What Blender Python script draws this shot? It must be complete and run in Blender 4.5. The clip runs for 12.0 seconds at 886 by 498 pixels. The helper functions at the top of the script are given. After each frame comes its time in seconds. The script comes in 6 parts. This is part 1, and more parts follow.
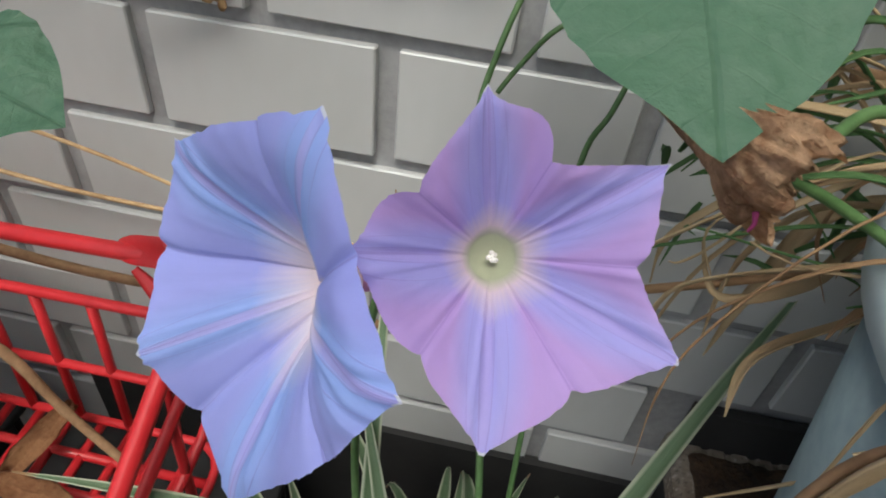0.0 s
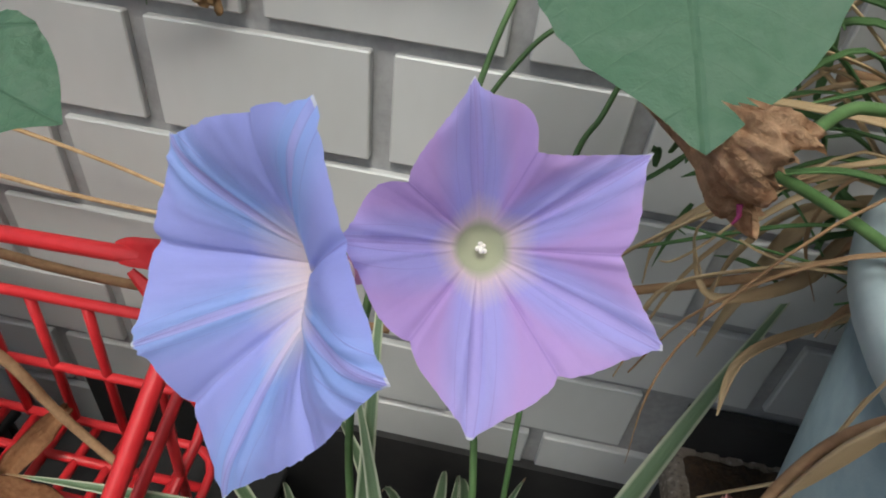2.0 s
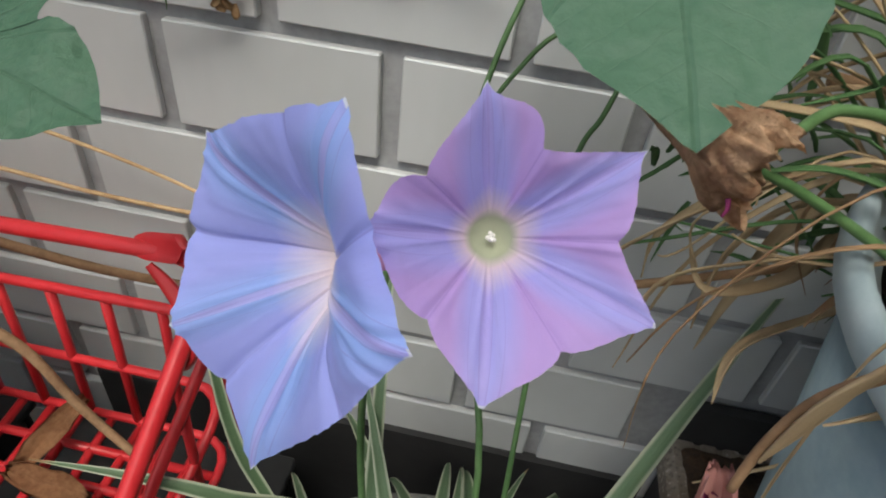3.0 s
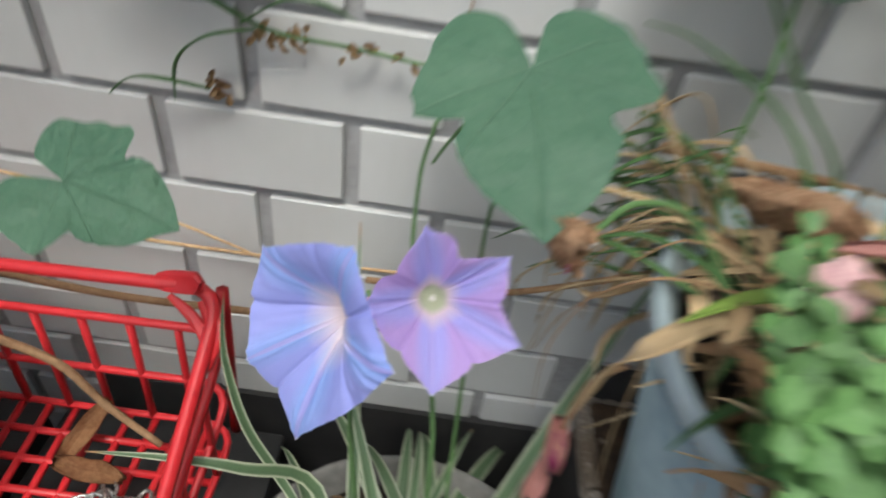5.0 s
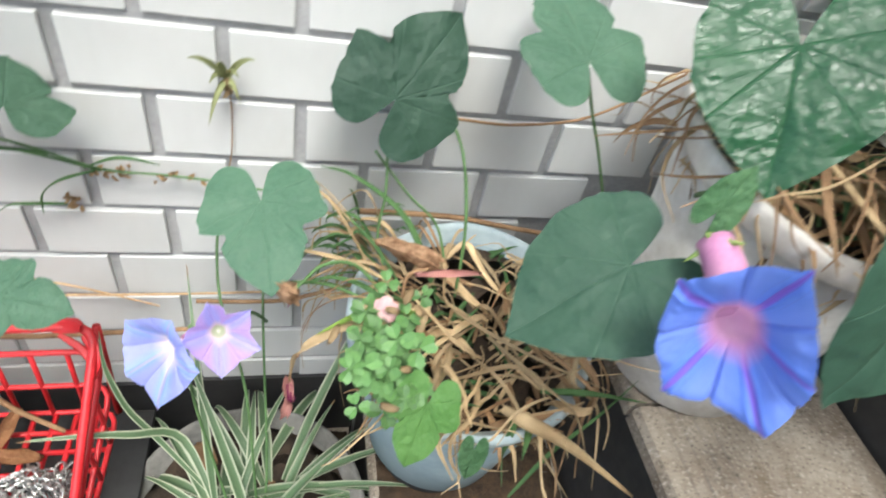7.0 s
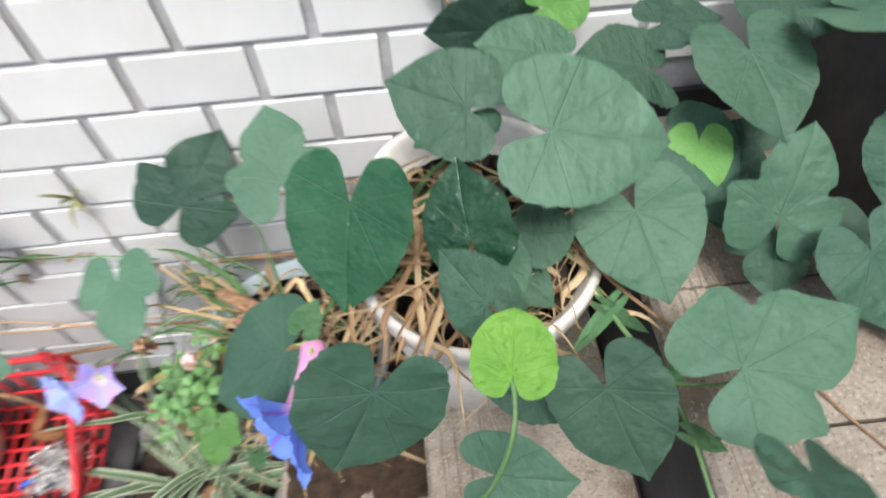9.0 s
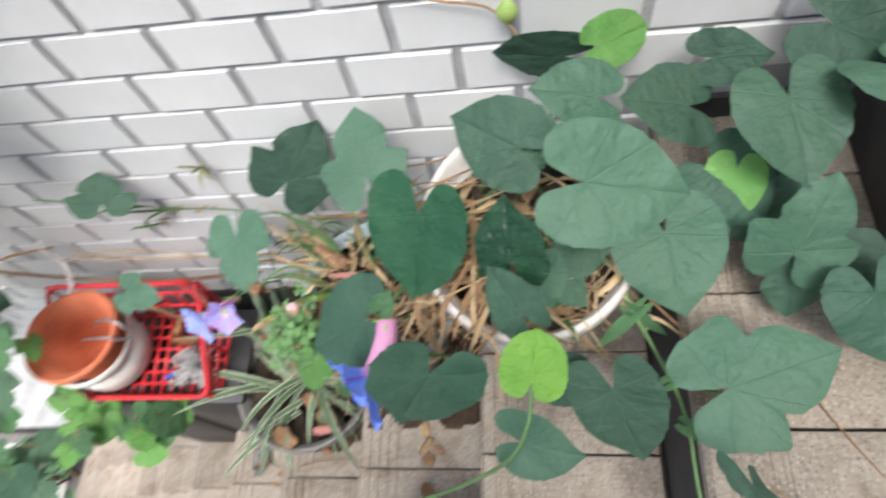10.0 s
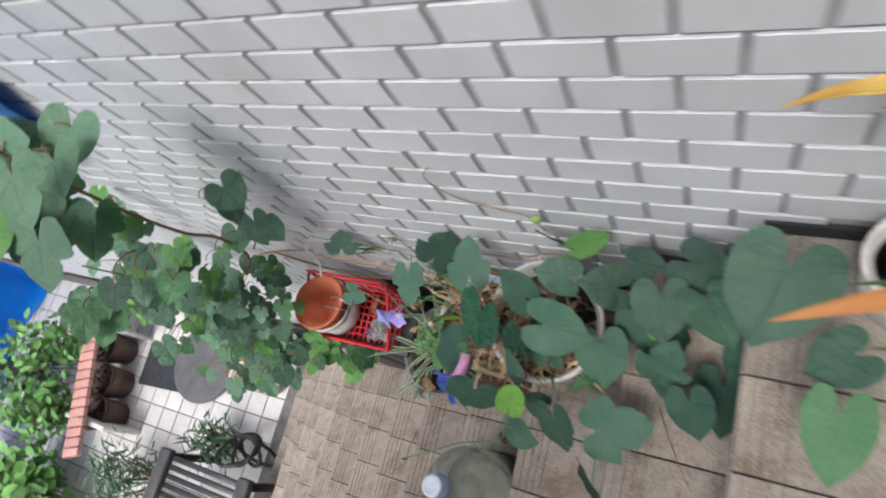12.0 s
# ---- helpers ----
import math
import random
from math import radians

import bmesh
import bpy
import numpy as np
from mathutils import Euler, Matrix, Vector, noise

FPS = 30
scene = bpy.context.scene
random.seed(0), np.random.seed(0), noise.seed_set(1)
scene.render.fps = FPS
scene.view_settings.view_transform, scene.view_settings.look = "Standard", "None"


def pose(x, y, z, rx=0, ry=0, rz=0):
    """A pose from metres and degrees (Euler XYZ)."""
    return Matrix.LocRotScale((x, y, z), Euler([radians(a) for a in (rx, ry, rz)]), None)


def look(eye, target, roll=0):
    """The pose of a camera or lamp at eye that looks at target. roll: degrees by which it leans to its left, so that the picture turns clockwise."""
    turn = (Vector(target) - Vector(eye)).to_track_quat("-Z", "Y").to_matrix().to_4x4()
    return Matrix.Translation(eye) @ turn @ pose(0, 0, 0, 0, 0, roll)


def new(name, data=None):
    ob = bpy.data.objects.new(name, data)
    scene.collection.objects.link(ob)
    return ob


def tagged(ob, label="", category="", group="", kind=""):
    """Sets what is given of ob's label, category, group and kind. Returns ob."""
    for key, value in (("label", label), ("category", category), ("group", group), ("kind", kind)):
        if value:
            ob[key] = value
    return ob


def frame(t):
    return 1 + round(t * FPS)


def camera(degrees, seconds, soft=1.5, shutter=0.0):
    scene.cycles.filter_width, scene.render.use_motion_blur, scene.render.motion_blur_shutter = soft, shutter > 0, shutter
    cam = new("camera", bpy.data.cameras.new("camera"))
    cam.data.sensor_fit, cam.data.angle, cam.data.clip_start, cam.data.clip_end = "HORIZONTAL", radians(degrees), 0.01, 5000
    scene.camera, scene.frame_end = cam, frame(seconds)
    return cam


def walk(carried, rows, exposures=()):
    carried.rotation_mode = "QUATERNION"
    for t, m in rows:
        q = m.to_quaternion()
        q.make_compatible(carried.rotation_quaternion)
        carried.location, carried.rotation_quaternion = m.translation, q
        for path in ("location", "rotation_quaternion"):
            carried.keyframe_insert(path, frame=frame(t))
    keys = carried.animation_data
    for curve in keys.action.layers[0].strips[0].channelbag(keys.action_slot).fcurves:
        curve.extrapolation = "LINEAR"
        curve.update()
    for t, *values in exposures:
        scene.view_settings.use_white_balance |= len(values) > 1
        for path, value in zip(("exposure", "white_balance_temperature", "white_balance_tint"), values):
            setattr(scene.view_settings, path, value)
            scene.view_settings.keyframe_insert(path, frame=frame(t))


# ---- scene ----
cam = camera(73.4, 12.0, 1.9, 0.8)
PATH = [
    (0, (0.159, -0.22, 2.079), (0.001, 1.313, 0.804), 7.3),
    (0.5, (0.159, -0.221, 2.078), (-0.008, 1.314, 0.807), 6.7),
    (1, (0.159, -0.222, 2.078), (0.004, 1.319, 0.812), 6.8),
    (1.5, (0.161, -0.224, 2.079), (0.015, 1.331, 0.829), 7.2),
    (2, (0.161, -0.223, 2.078), (0.005, 1.33, 0.827), 7.3),
    (2.5, (0.159, -0.227, 2.078), (-0.026, 1.324, 0.829), 7.1),
    (3, (0.16, -0.232, 2.082), (0.0, 1.322, 0.832), 7.4),
    (3.2, (0.159, -0.23, 2.083), (0.0, 1.337, 0.85), 7.8),
    (4.8, (0.158, -0.265, 2.126), (0.097, 1.273, 0.849), 7.7),
    (5, (0.1574, -0.2787, 2.1536), (0.1904, 1.2354, 0.8473), 9.05),
    (5.5, (0.1800, -0.3353, 2.2324), (0.5024, 1.1014, 0.8789), 12.81),
    (6, (0.2115, -0.3779, 2.2686), (0.7238, 0.9979, 0.9104), 13.43),
    (6.5, (0.1925, -0.3942, 2.3185), (0.7128, 0.9766, 0.9584), 16.09),
    (6.7, (0.1947, -0.4013, 2.3290), (0.6981, 0.9847, 0.9778), 16.10),
    (8.3, (0.3750, -0.3475, 2.4646), (0.7318, 0.7716, 0.8459), 4.54),
    (8.5, (0.4100, -0.3620, 2.4624), (0.7627, 0.8499, 0.9110), 5.21),
    (9, (0.4918, -0.4063, 2.5493), (0.5374, 0.7352, 0.9077), -4.06),
    (9.5, (0.5214, -0.3718, 2.5995), (0.3300, 0.6544, 0.8935), -13.00),
    (9.8, (0.5297, -0.3839, 2.6437), (0.2930, 0.5211, 0.8759), -16.72),
    (10, (0.5279, -0.3804, 2.6568), (0.2456, 0.4784, 0.8728), -18.57),
    (10.5, (0.6025, -0.3933, 2.7790), (-0.0081, 0.2425, 0.9837), -40.87),
    (11, (0.6410, -0.3691, 2.9153), (-0.0016, 0.2879, 1.1390), -29.23),
    (11.5, (0.7015, -0.3317, 3.0617), (-0.1229, 0.2431, 1.3325), -39.89),
    (12, (0.8023, -0.3368, 3.1270), (-0.0892, 0.2052, 1.4207), -46.94),
]
walk(cam, [(t, look(eye, target, roll)) for t, eye, target, roll in PATH],
     [(0, 0.34, 6480, 2), (3.2, 0.34, 6480, 2), (5, 0.56, 6350, 2), (6.5, 1.31, 6300, 2), (8.5, 1.33, 6250, 6), (10, 1.10, 6200, 8), (10.5, 1.12, 6200, 8), (11, 0.76, 6150, 8), (11.5, 0.59, 6100, 8), (12, 0.32, 6050, 9)])

# ---- world and light ----
world = bpy.data.worlds.new("overcast_sky")
scene.world = world
world.use_nodes = True
wn = world.node_tree
sky = wn.nodes.new("ShaderNodeTexSky")
sky.sky_type, sky.sun_disc = "NISHITA", False
sky.sun_elevation, sky.sun_rotation = radians(61.5), radians(178.7)
sky.air_density, sky.dust_density, sky.ozone_density = 1.0, 6.0, 1.0
wn.links.new(sky.outputs[0], wn.nodes["Background"].inputs[0])
wn.nodes["Background"].inputs[1].default_value = 0.15

sun_data = bpy.data.lights.new("sun", "SUN")
sun_data.energy, sun_data.angle, sun_data.color = 1.8, radians(22), (1.0, 0.985, 0.97)
sun = new("sun", sun_data)
sun.matrix_world = look((0.1, -4.4, 8.2), (0, 0, 0))


# ---- helpers ----
def part(name, bm, material, parent=None, label="", smooth=True):
    """Links a bmesh as one mesh object, under a thing or a part."""
    me = bpy.data.meshes.new(name)
    bm.to_mesh(me)
    bm.free()
    me.materials.append(material)
    if smooth:
        me.polygons.foreach_set("use_smooth", [True] * len(me.polygons))
    ob = new(name, me)
    ob.parent = parent
    if label:
        ob["label"] = label
    return ob


def thing(name, at, label, category, group=""):
    ob = new(name)
    ob.empty_display_size = 0.02
    ob.location = at
    return tagged(ob, label, category, group)


def loft(bm, rings, closed=True, caps=True, uv=None):
    """Skins rings of equal length; each ring is a list of points."""
    rows = [[bm.verts.new(p) for p in ring] for ring in rings]
    n = len(rows[0])
    for a, b in zip(rows, rows[1:]):
        for i in range(n if closed else n - 1):
            j = (i + 1) % n
            bm.faces.new((a[i], a[j], b[j], b[i]))
    if caps and closed:
        bm.faces.new(rows[0][::-1])
        bm.faces.new(rows[-1])
    return rows


def tube(bm, points, radius, sides=6, end=None):
    """A round bar along points, from radius to end."""
    pts = [Vector(p) for p in points]
    end = radius if end is None else end
    rings, side = [], None
    for i, p in enumerate(pts):
        way = (pts[min(i + 1, len(pts) - 1)] - pts[max(i - 1, 0)]).normalized()
        if side is None:
            side = way.orthogonal().normalized()
        side = (side - way * side.dot(way)).normalized()
        up = way.cross(side)
        r = radius + (end - radius) * i / (len(pts) - 1)
        rings.append([p + (side * math.cos(a) + up * math.sin(a)) * r for a in (2 * math.pi * k / sides for k in range(sides))])
    loft(bm, rings)


def arc(a, b, lift=(0, 0, 0), steps=8):
    """Points from a to b, bowed by lift at the middle."""
    a, b, lift = Vector(a), Vector(b), Vector(lift)
    return [a.lerp(b, t) + lift * (4 * t * (1 - t)) for t in (i / steps for i in range(steps + 1))]


def spin(bm, profile, sides=40, centre=(0, 0, 0), caps=True):
    """A turned body from (radius, height) pairs; the ends are closed."""
    c = Vector(centre)
    rings = [[c + Vector((r * math.cos(a), r * math.sin(a), h)) for a in (2 * math.pi * k / sides for k in range(sides))] for r, h in profile]
    loft(bm, rings, True, caps)


def box(bm, x0, y0, z0, x1, y1, z1, bevel=0.0, steps=1):
    v = [bm.verts.new((x, y, z)) for z in (z0, z1) for y in (y0, y1) for x in (x0, x1)]
    f = [bm.faces.new([v[i] for i in q]) for q in ((0, 2, 3, 1), (4, 5, 7, 6), (0, 1, 5, 4), (2, 6, 7, 3), (0, 4, 6, 2), (1, 3, 7, 5))]
    if bevel:
        edges = list({e for q in f for e in q.edges})
        bmesh.ops.bevel(bm, geom=edges, offset=bevel, segments=steps, affect="EDGES", profile=0.6)


def frame_of(normal, tip):
    """A turn whose z is the normal and whose y runs towards the tip."""
    n = Vector(normal).normalized()
    y = Vector(tip)
    y = (y - n * y.dot(n)).normalized()
    return Matrix((y.cross(n), y, n)).transposed()


# ---- materials ----
class Mat:
    """A small builder of node materials."""
    def __init__(self, name, rough=0.6, metal=0.0, spec=0.5):
        self.m = bpy.data.materials.new(name)
        self.m.use_nodes = True
        self.t = self.m.node_tree
        self.b = self.t.nodes["Principled BSDF"]
        self.out = self.t.nodes["Material Output"]
        self.b.inputs["Roughness"].default_value = rough
        self.b.inputs["Metallic"].default_value = metal
        self.b.inputs["Specular IOR Level"].default_value = spec

    def node(self, kind, **values):
        n = self.t.nodes.new(kind)
        for k, v in values.items():
            n.inputs[k.replace("_", " ")].default_value = v
        return n

    def link(self, a, b):
        self.t.links.new(a, b)

    def coords(self, which="Object"):
        return self.t.nodes.new("ShaderNodeTexCoord").outputs[which]

    def noise(self, scale, detail=4.0, rough=0.55, stretch=(1, 1, 1), which="Object"):
        mp = self.node("ShaderNodeMapping", Scale=stretch)
        self.link(self.coords(which), mp.inputs[0])
        n = self.node("ShaderNodeTexNoise", Scale=scale, Detail=detail, Roughness=rough)
        self.link(mp.outputs[0], n.inputs["Vector"])
        return n.outputs["Fac"]

    def ramp(self, fac, stops):
        n = self.t.nodes.new("ShaderNodeValToRGB")
        el = n.color_ramp.elements
        while len(el) < len(stops):
            el.new(0.5)
        for e, (p, c) in zip(el, stops):
            e.position, e.color = p, (*c, 1) if len(c) == 3 else c
        self.link(fac, n.inputs[0])
        return n.outputs[0]

    def mix(self, fac, a, b, mode="MIX"):
        n = self.t.nodes.new("ShaderNodeMix")
        n.data_type, n.blend_type = "RGBA", mode
        for sock, val in ((n.inputs[0], fac), (n.inputs[6], a), (n.inputs[7], b)):
            if isinstance(val, (int, float)):
                sock.default_value = val
            elif isinstance(val, tuple):
                sock.default_value = (*val, 1) if len(val) == 3 else val
            else:
                self.link(val, sock)
        return n.outputs[2]

    def math(self, op, a, b=0.0, c=0.0):
        n = self.t.nodes.new("ShaderNodeMath")
        n.operation = op
        for sock, val in zip(n.inputs, (a, b, c)):
            if isinstance(val, (int, float)):
                sock.default_value = val
            else:
                self.link(val, sock)
        return n.outputs[0]

    def random(self):
        return self.t.nodes.new("ShaderNodeObjectInfo").outputs["Random"]

    def island(self):
        return self.t.nodes.new("ShaderNodeNewGeometry").outputs["Random Per Island"]

    def colour(self, c):
        if isinstance(c, tuple):
            self.b.inputs["Base Color"].default_value = (*c, 1)
        else:
            self.link(c, self.b.inputs["Base Color"])
        return self

    def rough(self, r):
        self.link(r, self.b.inputs["Roughness"])
        return self

    def bump(self, height, strength=0.3, distance=0.002):
        n = self.node("ShaderNodeBump", Strength=strength, Distance=distance)
        self.link(height, n.inputs["Height"])
        self.link(n.outputs[0], self.b.inputs["Normal"])
        return self


def mottled(name, dark, light, scale, rough=0.7, bump=0.2, depth=0.001, metal=0.0, spec=0.5, vary=0.0, fine=8.0, stretch=(1, 1, 1)):
    """A plain surface with stains at one scale and grain at a finer one."""
    m = Mat(name, rough, metal, spec)
    big = m.noise(scale, 3.0, stretch=stretch)
    small = m.noise(scale * fine, 5.0, 0.65, stretch=stretch)
    f = m.math("ADD", m.math("MULTIPLY", big, 0.6), m.math("MULTIPLY", small, 0.4))
    col = m.ramp(f, [(0.32, dark), (0.68, light)])
    if vary:
        v = m.math("ADD", m.math("MULTIPLY", m.random(), 2 * vary), 1 - vary)
        col = m.mix(1.0, col, m.math("MULTIPLY", v, 1.0), "MULTIPLY")
    m.colour(col).bump(small, bump, depth)
    m.rough(m.math("ADD", m.math("MULTIPLY", small, 0.25), rough - 0.12))
    return m.m


def tile_glaze():
    m = Mat("white_wall_tile", 0.34, 0, 0.45)
    stain = m.noise(7.0, 5.0, 0.6, (1, 1, 0.5))
    speck = m.noise(260.0, 2.0)
    v = m.math("ADD", m.math("MULTIPLY", m.random(), 0.10), 0.94)
    col = m.ramp(stain, [(0.25, (0.49, 0.495, 0.49)), (0.6, (0.61, 0.618, 0.622))])
    col = m.mix(1.0, col, v, "MULTIPLY")
    m.colour(col).bump(m.math("ADD", m.math("MULTIPLY", stain, 0.5), m.math("MULTIPLY", speck, 0.12)), 0.25, 0.0012)
    m.rough(m.math("ADD", m.math("MULTIPLY", stain, 0.25), 0.27))
    return m.m


def tile_glaze_joined():
    m = Mat("white_wall_tile_far", 0.34, 0, 0.45)
    stain = m.noise(7.0, 5.0, 0.6, (1, 1, 0.5))
    v = m.math("ADD", m.math("MULTIPLY", m.island(), 0.10), 0.94)
    col = m.ramp(stain, [(0.25, (0.49, 0.495, 0.49)), (0.6, (0.61, 0.618, 0.622))])
    m.colour(m.mix(1.0, col, v, "MULTIPLY")).bump(stain, 0.2, 0.0012)
    m.rough(m.math("ADD", m.math("MULTIPLY", stain, 0.25), 0.27))
    return m.m


def slab_tile():
    """Beige outdoor tile: speckled, with brown water stains and dark grime, no two tiles alike."""
    m = Mat("step_tile", 0.75, 0, 0.35)
    big, mid, small = m.noise(9.0, 4.0, 0.6), m.noise(26.0, 5.0, 0.65), m.noise(160.0, 3.0, 0.6)
    f = m.math("ADD", m.math("MULTIPLY", big, 0.45), m.math("ADD", m.math("MULTIPLY", mid, 0.3), m.math("MULTIPLY", small, 0.25)))
    col = m.ramp(f, [(0.36, (0.158, 0.127, 0.098)), (0.60, (0.382, 0.332, 0.276))])
    shift = m.t.nodes.new("ShaderNodeCombineXYZ")
    m.link(m.math("MULTIPLY", m.random(), 40.0), shift.inputs[0])
    mp = m.t.nodes.new("ShaderNodeVectorMath")
    m.link(m.coords("Object"), mp.inputs[0])
    m.link(shift.outputs[0], mp.inputs[1])
    n = m.node("ShaderNodeTexNoise", Scale=14.0, Detail=5.0, Roughness=0.6)
    m.link(mp.outputs[0], n.inputs["Vector"])
    stain = m.ramp(n.outputs["Fac"], [(0.52, (0, 0, 0)), (0.66, (1, 1, 1))])
    col = m.mix(m.math("MULTIPLY", stain, 0.72), col, (0.150, 0.105, 0.066))
    grit = m.noise(330.0, 2.0, 0.5)
    col = m.mix(m.ramp(grit, [(0.60, (0, 0, 0)), (0.68, (0.75, 0.75, 0.75))]), col, (0.10, 0.085, 0.072))
    col = m.mix(m.ramp(grit, [(0.32, (0.6, 0.6, 0.6)), (0.40, (0, 0, 0))]), col, (0.50, 0.45, 0.40))
    v = m.math("ADD", m.math("MULTIPLY", m.random(), 0.28), 0.90)
    m.colour(m.mix(1.0, col, v, "MULTIPLY")).bump(m.math("ADD", m.math("MULTIPLY", small, 0.5), m.math("MULTIPLY", mid, 0.5)), 0.6, 0.0015)
    m.rough(m.math("ADD", m.math("MULTIPLY", mid, 0.3), 0.55))
    return m.m


M_TILE, M_TILE_FAR = tile_glaze(), tile_glaze_joined()
M_GROUT = mottled("grey_mortar", (0.25, 0.25, 0.255), (0.40, 0.40, 0.41), 30.0, 0.9, 0.5)
M_HOUSE = mottled("grey_render", (0.22, 0.22, 0.22), (0.34, 0.34, 0.335), 3.0, 0.85, 0.4)
M_BLACK = mottled("black_painted_render", (0.012, 0.012, 0.013), (0.035, 0.034, 0.034), 14.0, 0.8, 0.4)
M_SLAB = slab_tile()
M_STEP_BODY = mottled("black_painted_riser", (0.018, 0.017, 0.016), (0.055, 0.050, 0.046), 12.0, 0.9, 0.5)
M_YARD = mottled("white_floor_tile", (0.50, 0.48, 0.46), (0.66, 0.645, 0.63), 6.0, 0.45, 0.2, vary=0.06)
M_YARD_JOINT = mottled("floor_joint", (0.10, 0.095, 0.09), (0.2, 0.19, 0.18), 20.0, 0.9, 0.4)
M_RED = mottled("red_plastic", (0.50, 0.015, 0.022), (0.66, 0.03, 0.04), 18.0, 0.38, 0.1)
M_TERRA = mottled("terracotta", (0.46, 0.115, 0.048), (0.66, 0.205, 0.10), 20.0, 0.75, 0.25)
M_POT_WHITE = mottled("chalky_white_plastic", (0.50, 0.465, 0.425), (0.78, 0.755, 0.72), 16.0, 0.6, 0.2)
M_POT_PALE = mottled("pale_blue_grey_plastic", (0.26, 0.33, 0.36), (0.42, 0.49, 0.52), 14.0, 0.5, 0.2)
M_POT_BLUE = mottled("blue_grey_plastic", (0.17, 0.24, 0.275), (0.29, 0.37, 0.405), 14.0, 0.5, 0.2)
M_POT_GREY = mottled("grey_cement_pot", (0.13, 0.127, 0.118), (0.27, 0.262, 0.248), 18.0, 0.9, 0.5)
M_SOIL = mottled("potting_soil", (0.02, 0.014, 0.01), (0.09, 0.06, 0.04), 60.0, 0.95, 0.9, 0.004)

# ---- stairs ----
TREAD, RISE = 0.1883, 0.17916


def edge_x(k):
    return 0.0952 + (k - 9) * TREAD - (0.025 if k > 12 else 0.0)


def edge_z(k):
    return 1.6136 + (k - 9) * RISE


STAIR_FRONT, TOP_STEP = -1.9, 15
stairs = new("stairs")
tagged(stairs, "concrete outdoor stairs with dirty beige tile treads", "stairs", kind="structure")
for k in range(1, TOP_STEP + 1):
    x1 = edge_x(k + 1) if k < TOP_STEP else 1.6
    bm = bmesh.new()
    box(bm, edge_x(k) + 0.004, STAIR_FRONT, 0.0, x1 + 0.003, -0.005, edge_z(k) - 0.012)
    part("step", bm, M_STEP_BODY, stairs, smooth=False)

# ---- wall ----
W, H, ROW0 = 0.105, 0.055125, 1.937
bm = bmesh.new()
box(bm, -6.0, 0.0042, 0.0, 1.85, 0.25, 5.2)
wall = part("wall_north", bm, M_GROUT, smooth=False)
tagged(wall, "outside wall faced with white glazed brick tiles in grey mortar", "wall", kind="structure")

bm = bmesh.new()
for k in range(0, TOP_STEP + 1):
    x0, x1 = (edge_x(k) if k else -6.0), (edge_x(k + 1) if k < TOP_STEP else 1.6)
    z0 = edge_z(k) if k else 0.0
    box(bm, x0, -0.0045, z0 - 0.012, x1, 0.002, z0 + (0.155 if k < 8 else 0.30 if k == 8 else 0.125 if k == 9 else 0.03))
skirt = part("baseboard", bm, M_BLACK, smooth=False)
tagged(skirt, "black painted stepped skirting along the stairs", "skirting", kind="structure")

# ---- plain house wall that closes the stair head ----
bm = bmesh.new()
box(bm, 1.6, -3.2, 0.0, 1.85, 0.0, 5.2)
tagged(part("wall_east", bm, M_HOUSE, smooth=False), "plain grey rendered house wall at the stair head", "wall", kind="structure")
# unseen wall added across the stairs to cut low light from the south
bm = bmesh.new()
box(bm, -0.1, -2.25, 0.0, 1.6, -1.92, 5.0)
tagged(part("wall_south", bm, M_HOUSE, smooth=False), "plain grey wall added out of view to block low sky light", "wall", kind="structure")

# ---- courtyard ground ----
bm = bmesh.new()
box(bm, -60.0, -60.0, -0.3, 60.0, 60.0, -0.004)
ground = part("ground", bm, M_YARD_JOINT, smooth=False)
tagged(ground, "courtyard ground laid with square white tiles", "ground", kind="structure")


# ---- pots ----
def pot(name, at, r_top, r_base, height, material, label, rim=0.012, lip=0.008, thick=0.005, soil=None, group="", slant=0.0, rim_material=None):
    """A turned flower pot with a rolled rim; soil is the depth below the rim."""
    p = thing(name, at, label, "flower pot", group)
    bm = bmesh.new()
    top = height - rim
    spin(bm, [(r_base * 0.3, 0.0), (r_base - 0.004, 0.0), (r_base, 0.005), (r_top - lip, top), (r_top - lip - thick, top), (r_base - thick, 0.012), (r_base * 0.3, 0.010)], 56)
    rm = bmesh.new()
    spin(rm, [(r_top - lip - thick, top + 0.0005), (r_top - 0.002, top + 0.0005), (r_top, top + 0.003), (r_top, height - 0.003), (r_top - 0.002, height), (r_top - thick, height), (r_top - thick - 0.002, height - 0.004), (r_top - lip - thick, top + 0.0008)], 56, caps=False)
    for which in (bm, rm):
        for v in which.verts:
            dent = noise.noise(Vector((v.co.x * 14, v.co.y * 14, at[0] * 9)))
            v.co.z += slant * v.co.y / r_top * v.co.z / height + 0.006 * dent * (v.co.z / height) ** 2
            v.co.x *= 1 + 0.012 * dent
    part("body", bm, material, p)
    part("rim", rm, rim_material or material, p)
    if soil is not None:
        bm = bmesh.new()
        r = r_top - lip - thick - 0.001
        rings = []
        for i in range(7):
            q = r * (1 - i / 6.3)
            rings.append([(q * math.cos(a), q * math.sin(a), height - soil + 0.005 * noise.noise(Vector((q * 60 * math.cos(a), q * 60 * math.sin(a), 3)))) for a in (2 * math.pi * k / 40 for k in range(40))])
        loft(bm, rings)
        for v in bm.verts:
            v.co.z += slant * v.co.y / r_top
        part("soil", bm, M_SOIL, p)
    return p


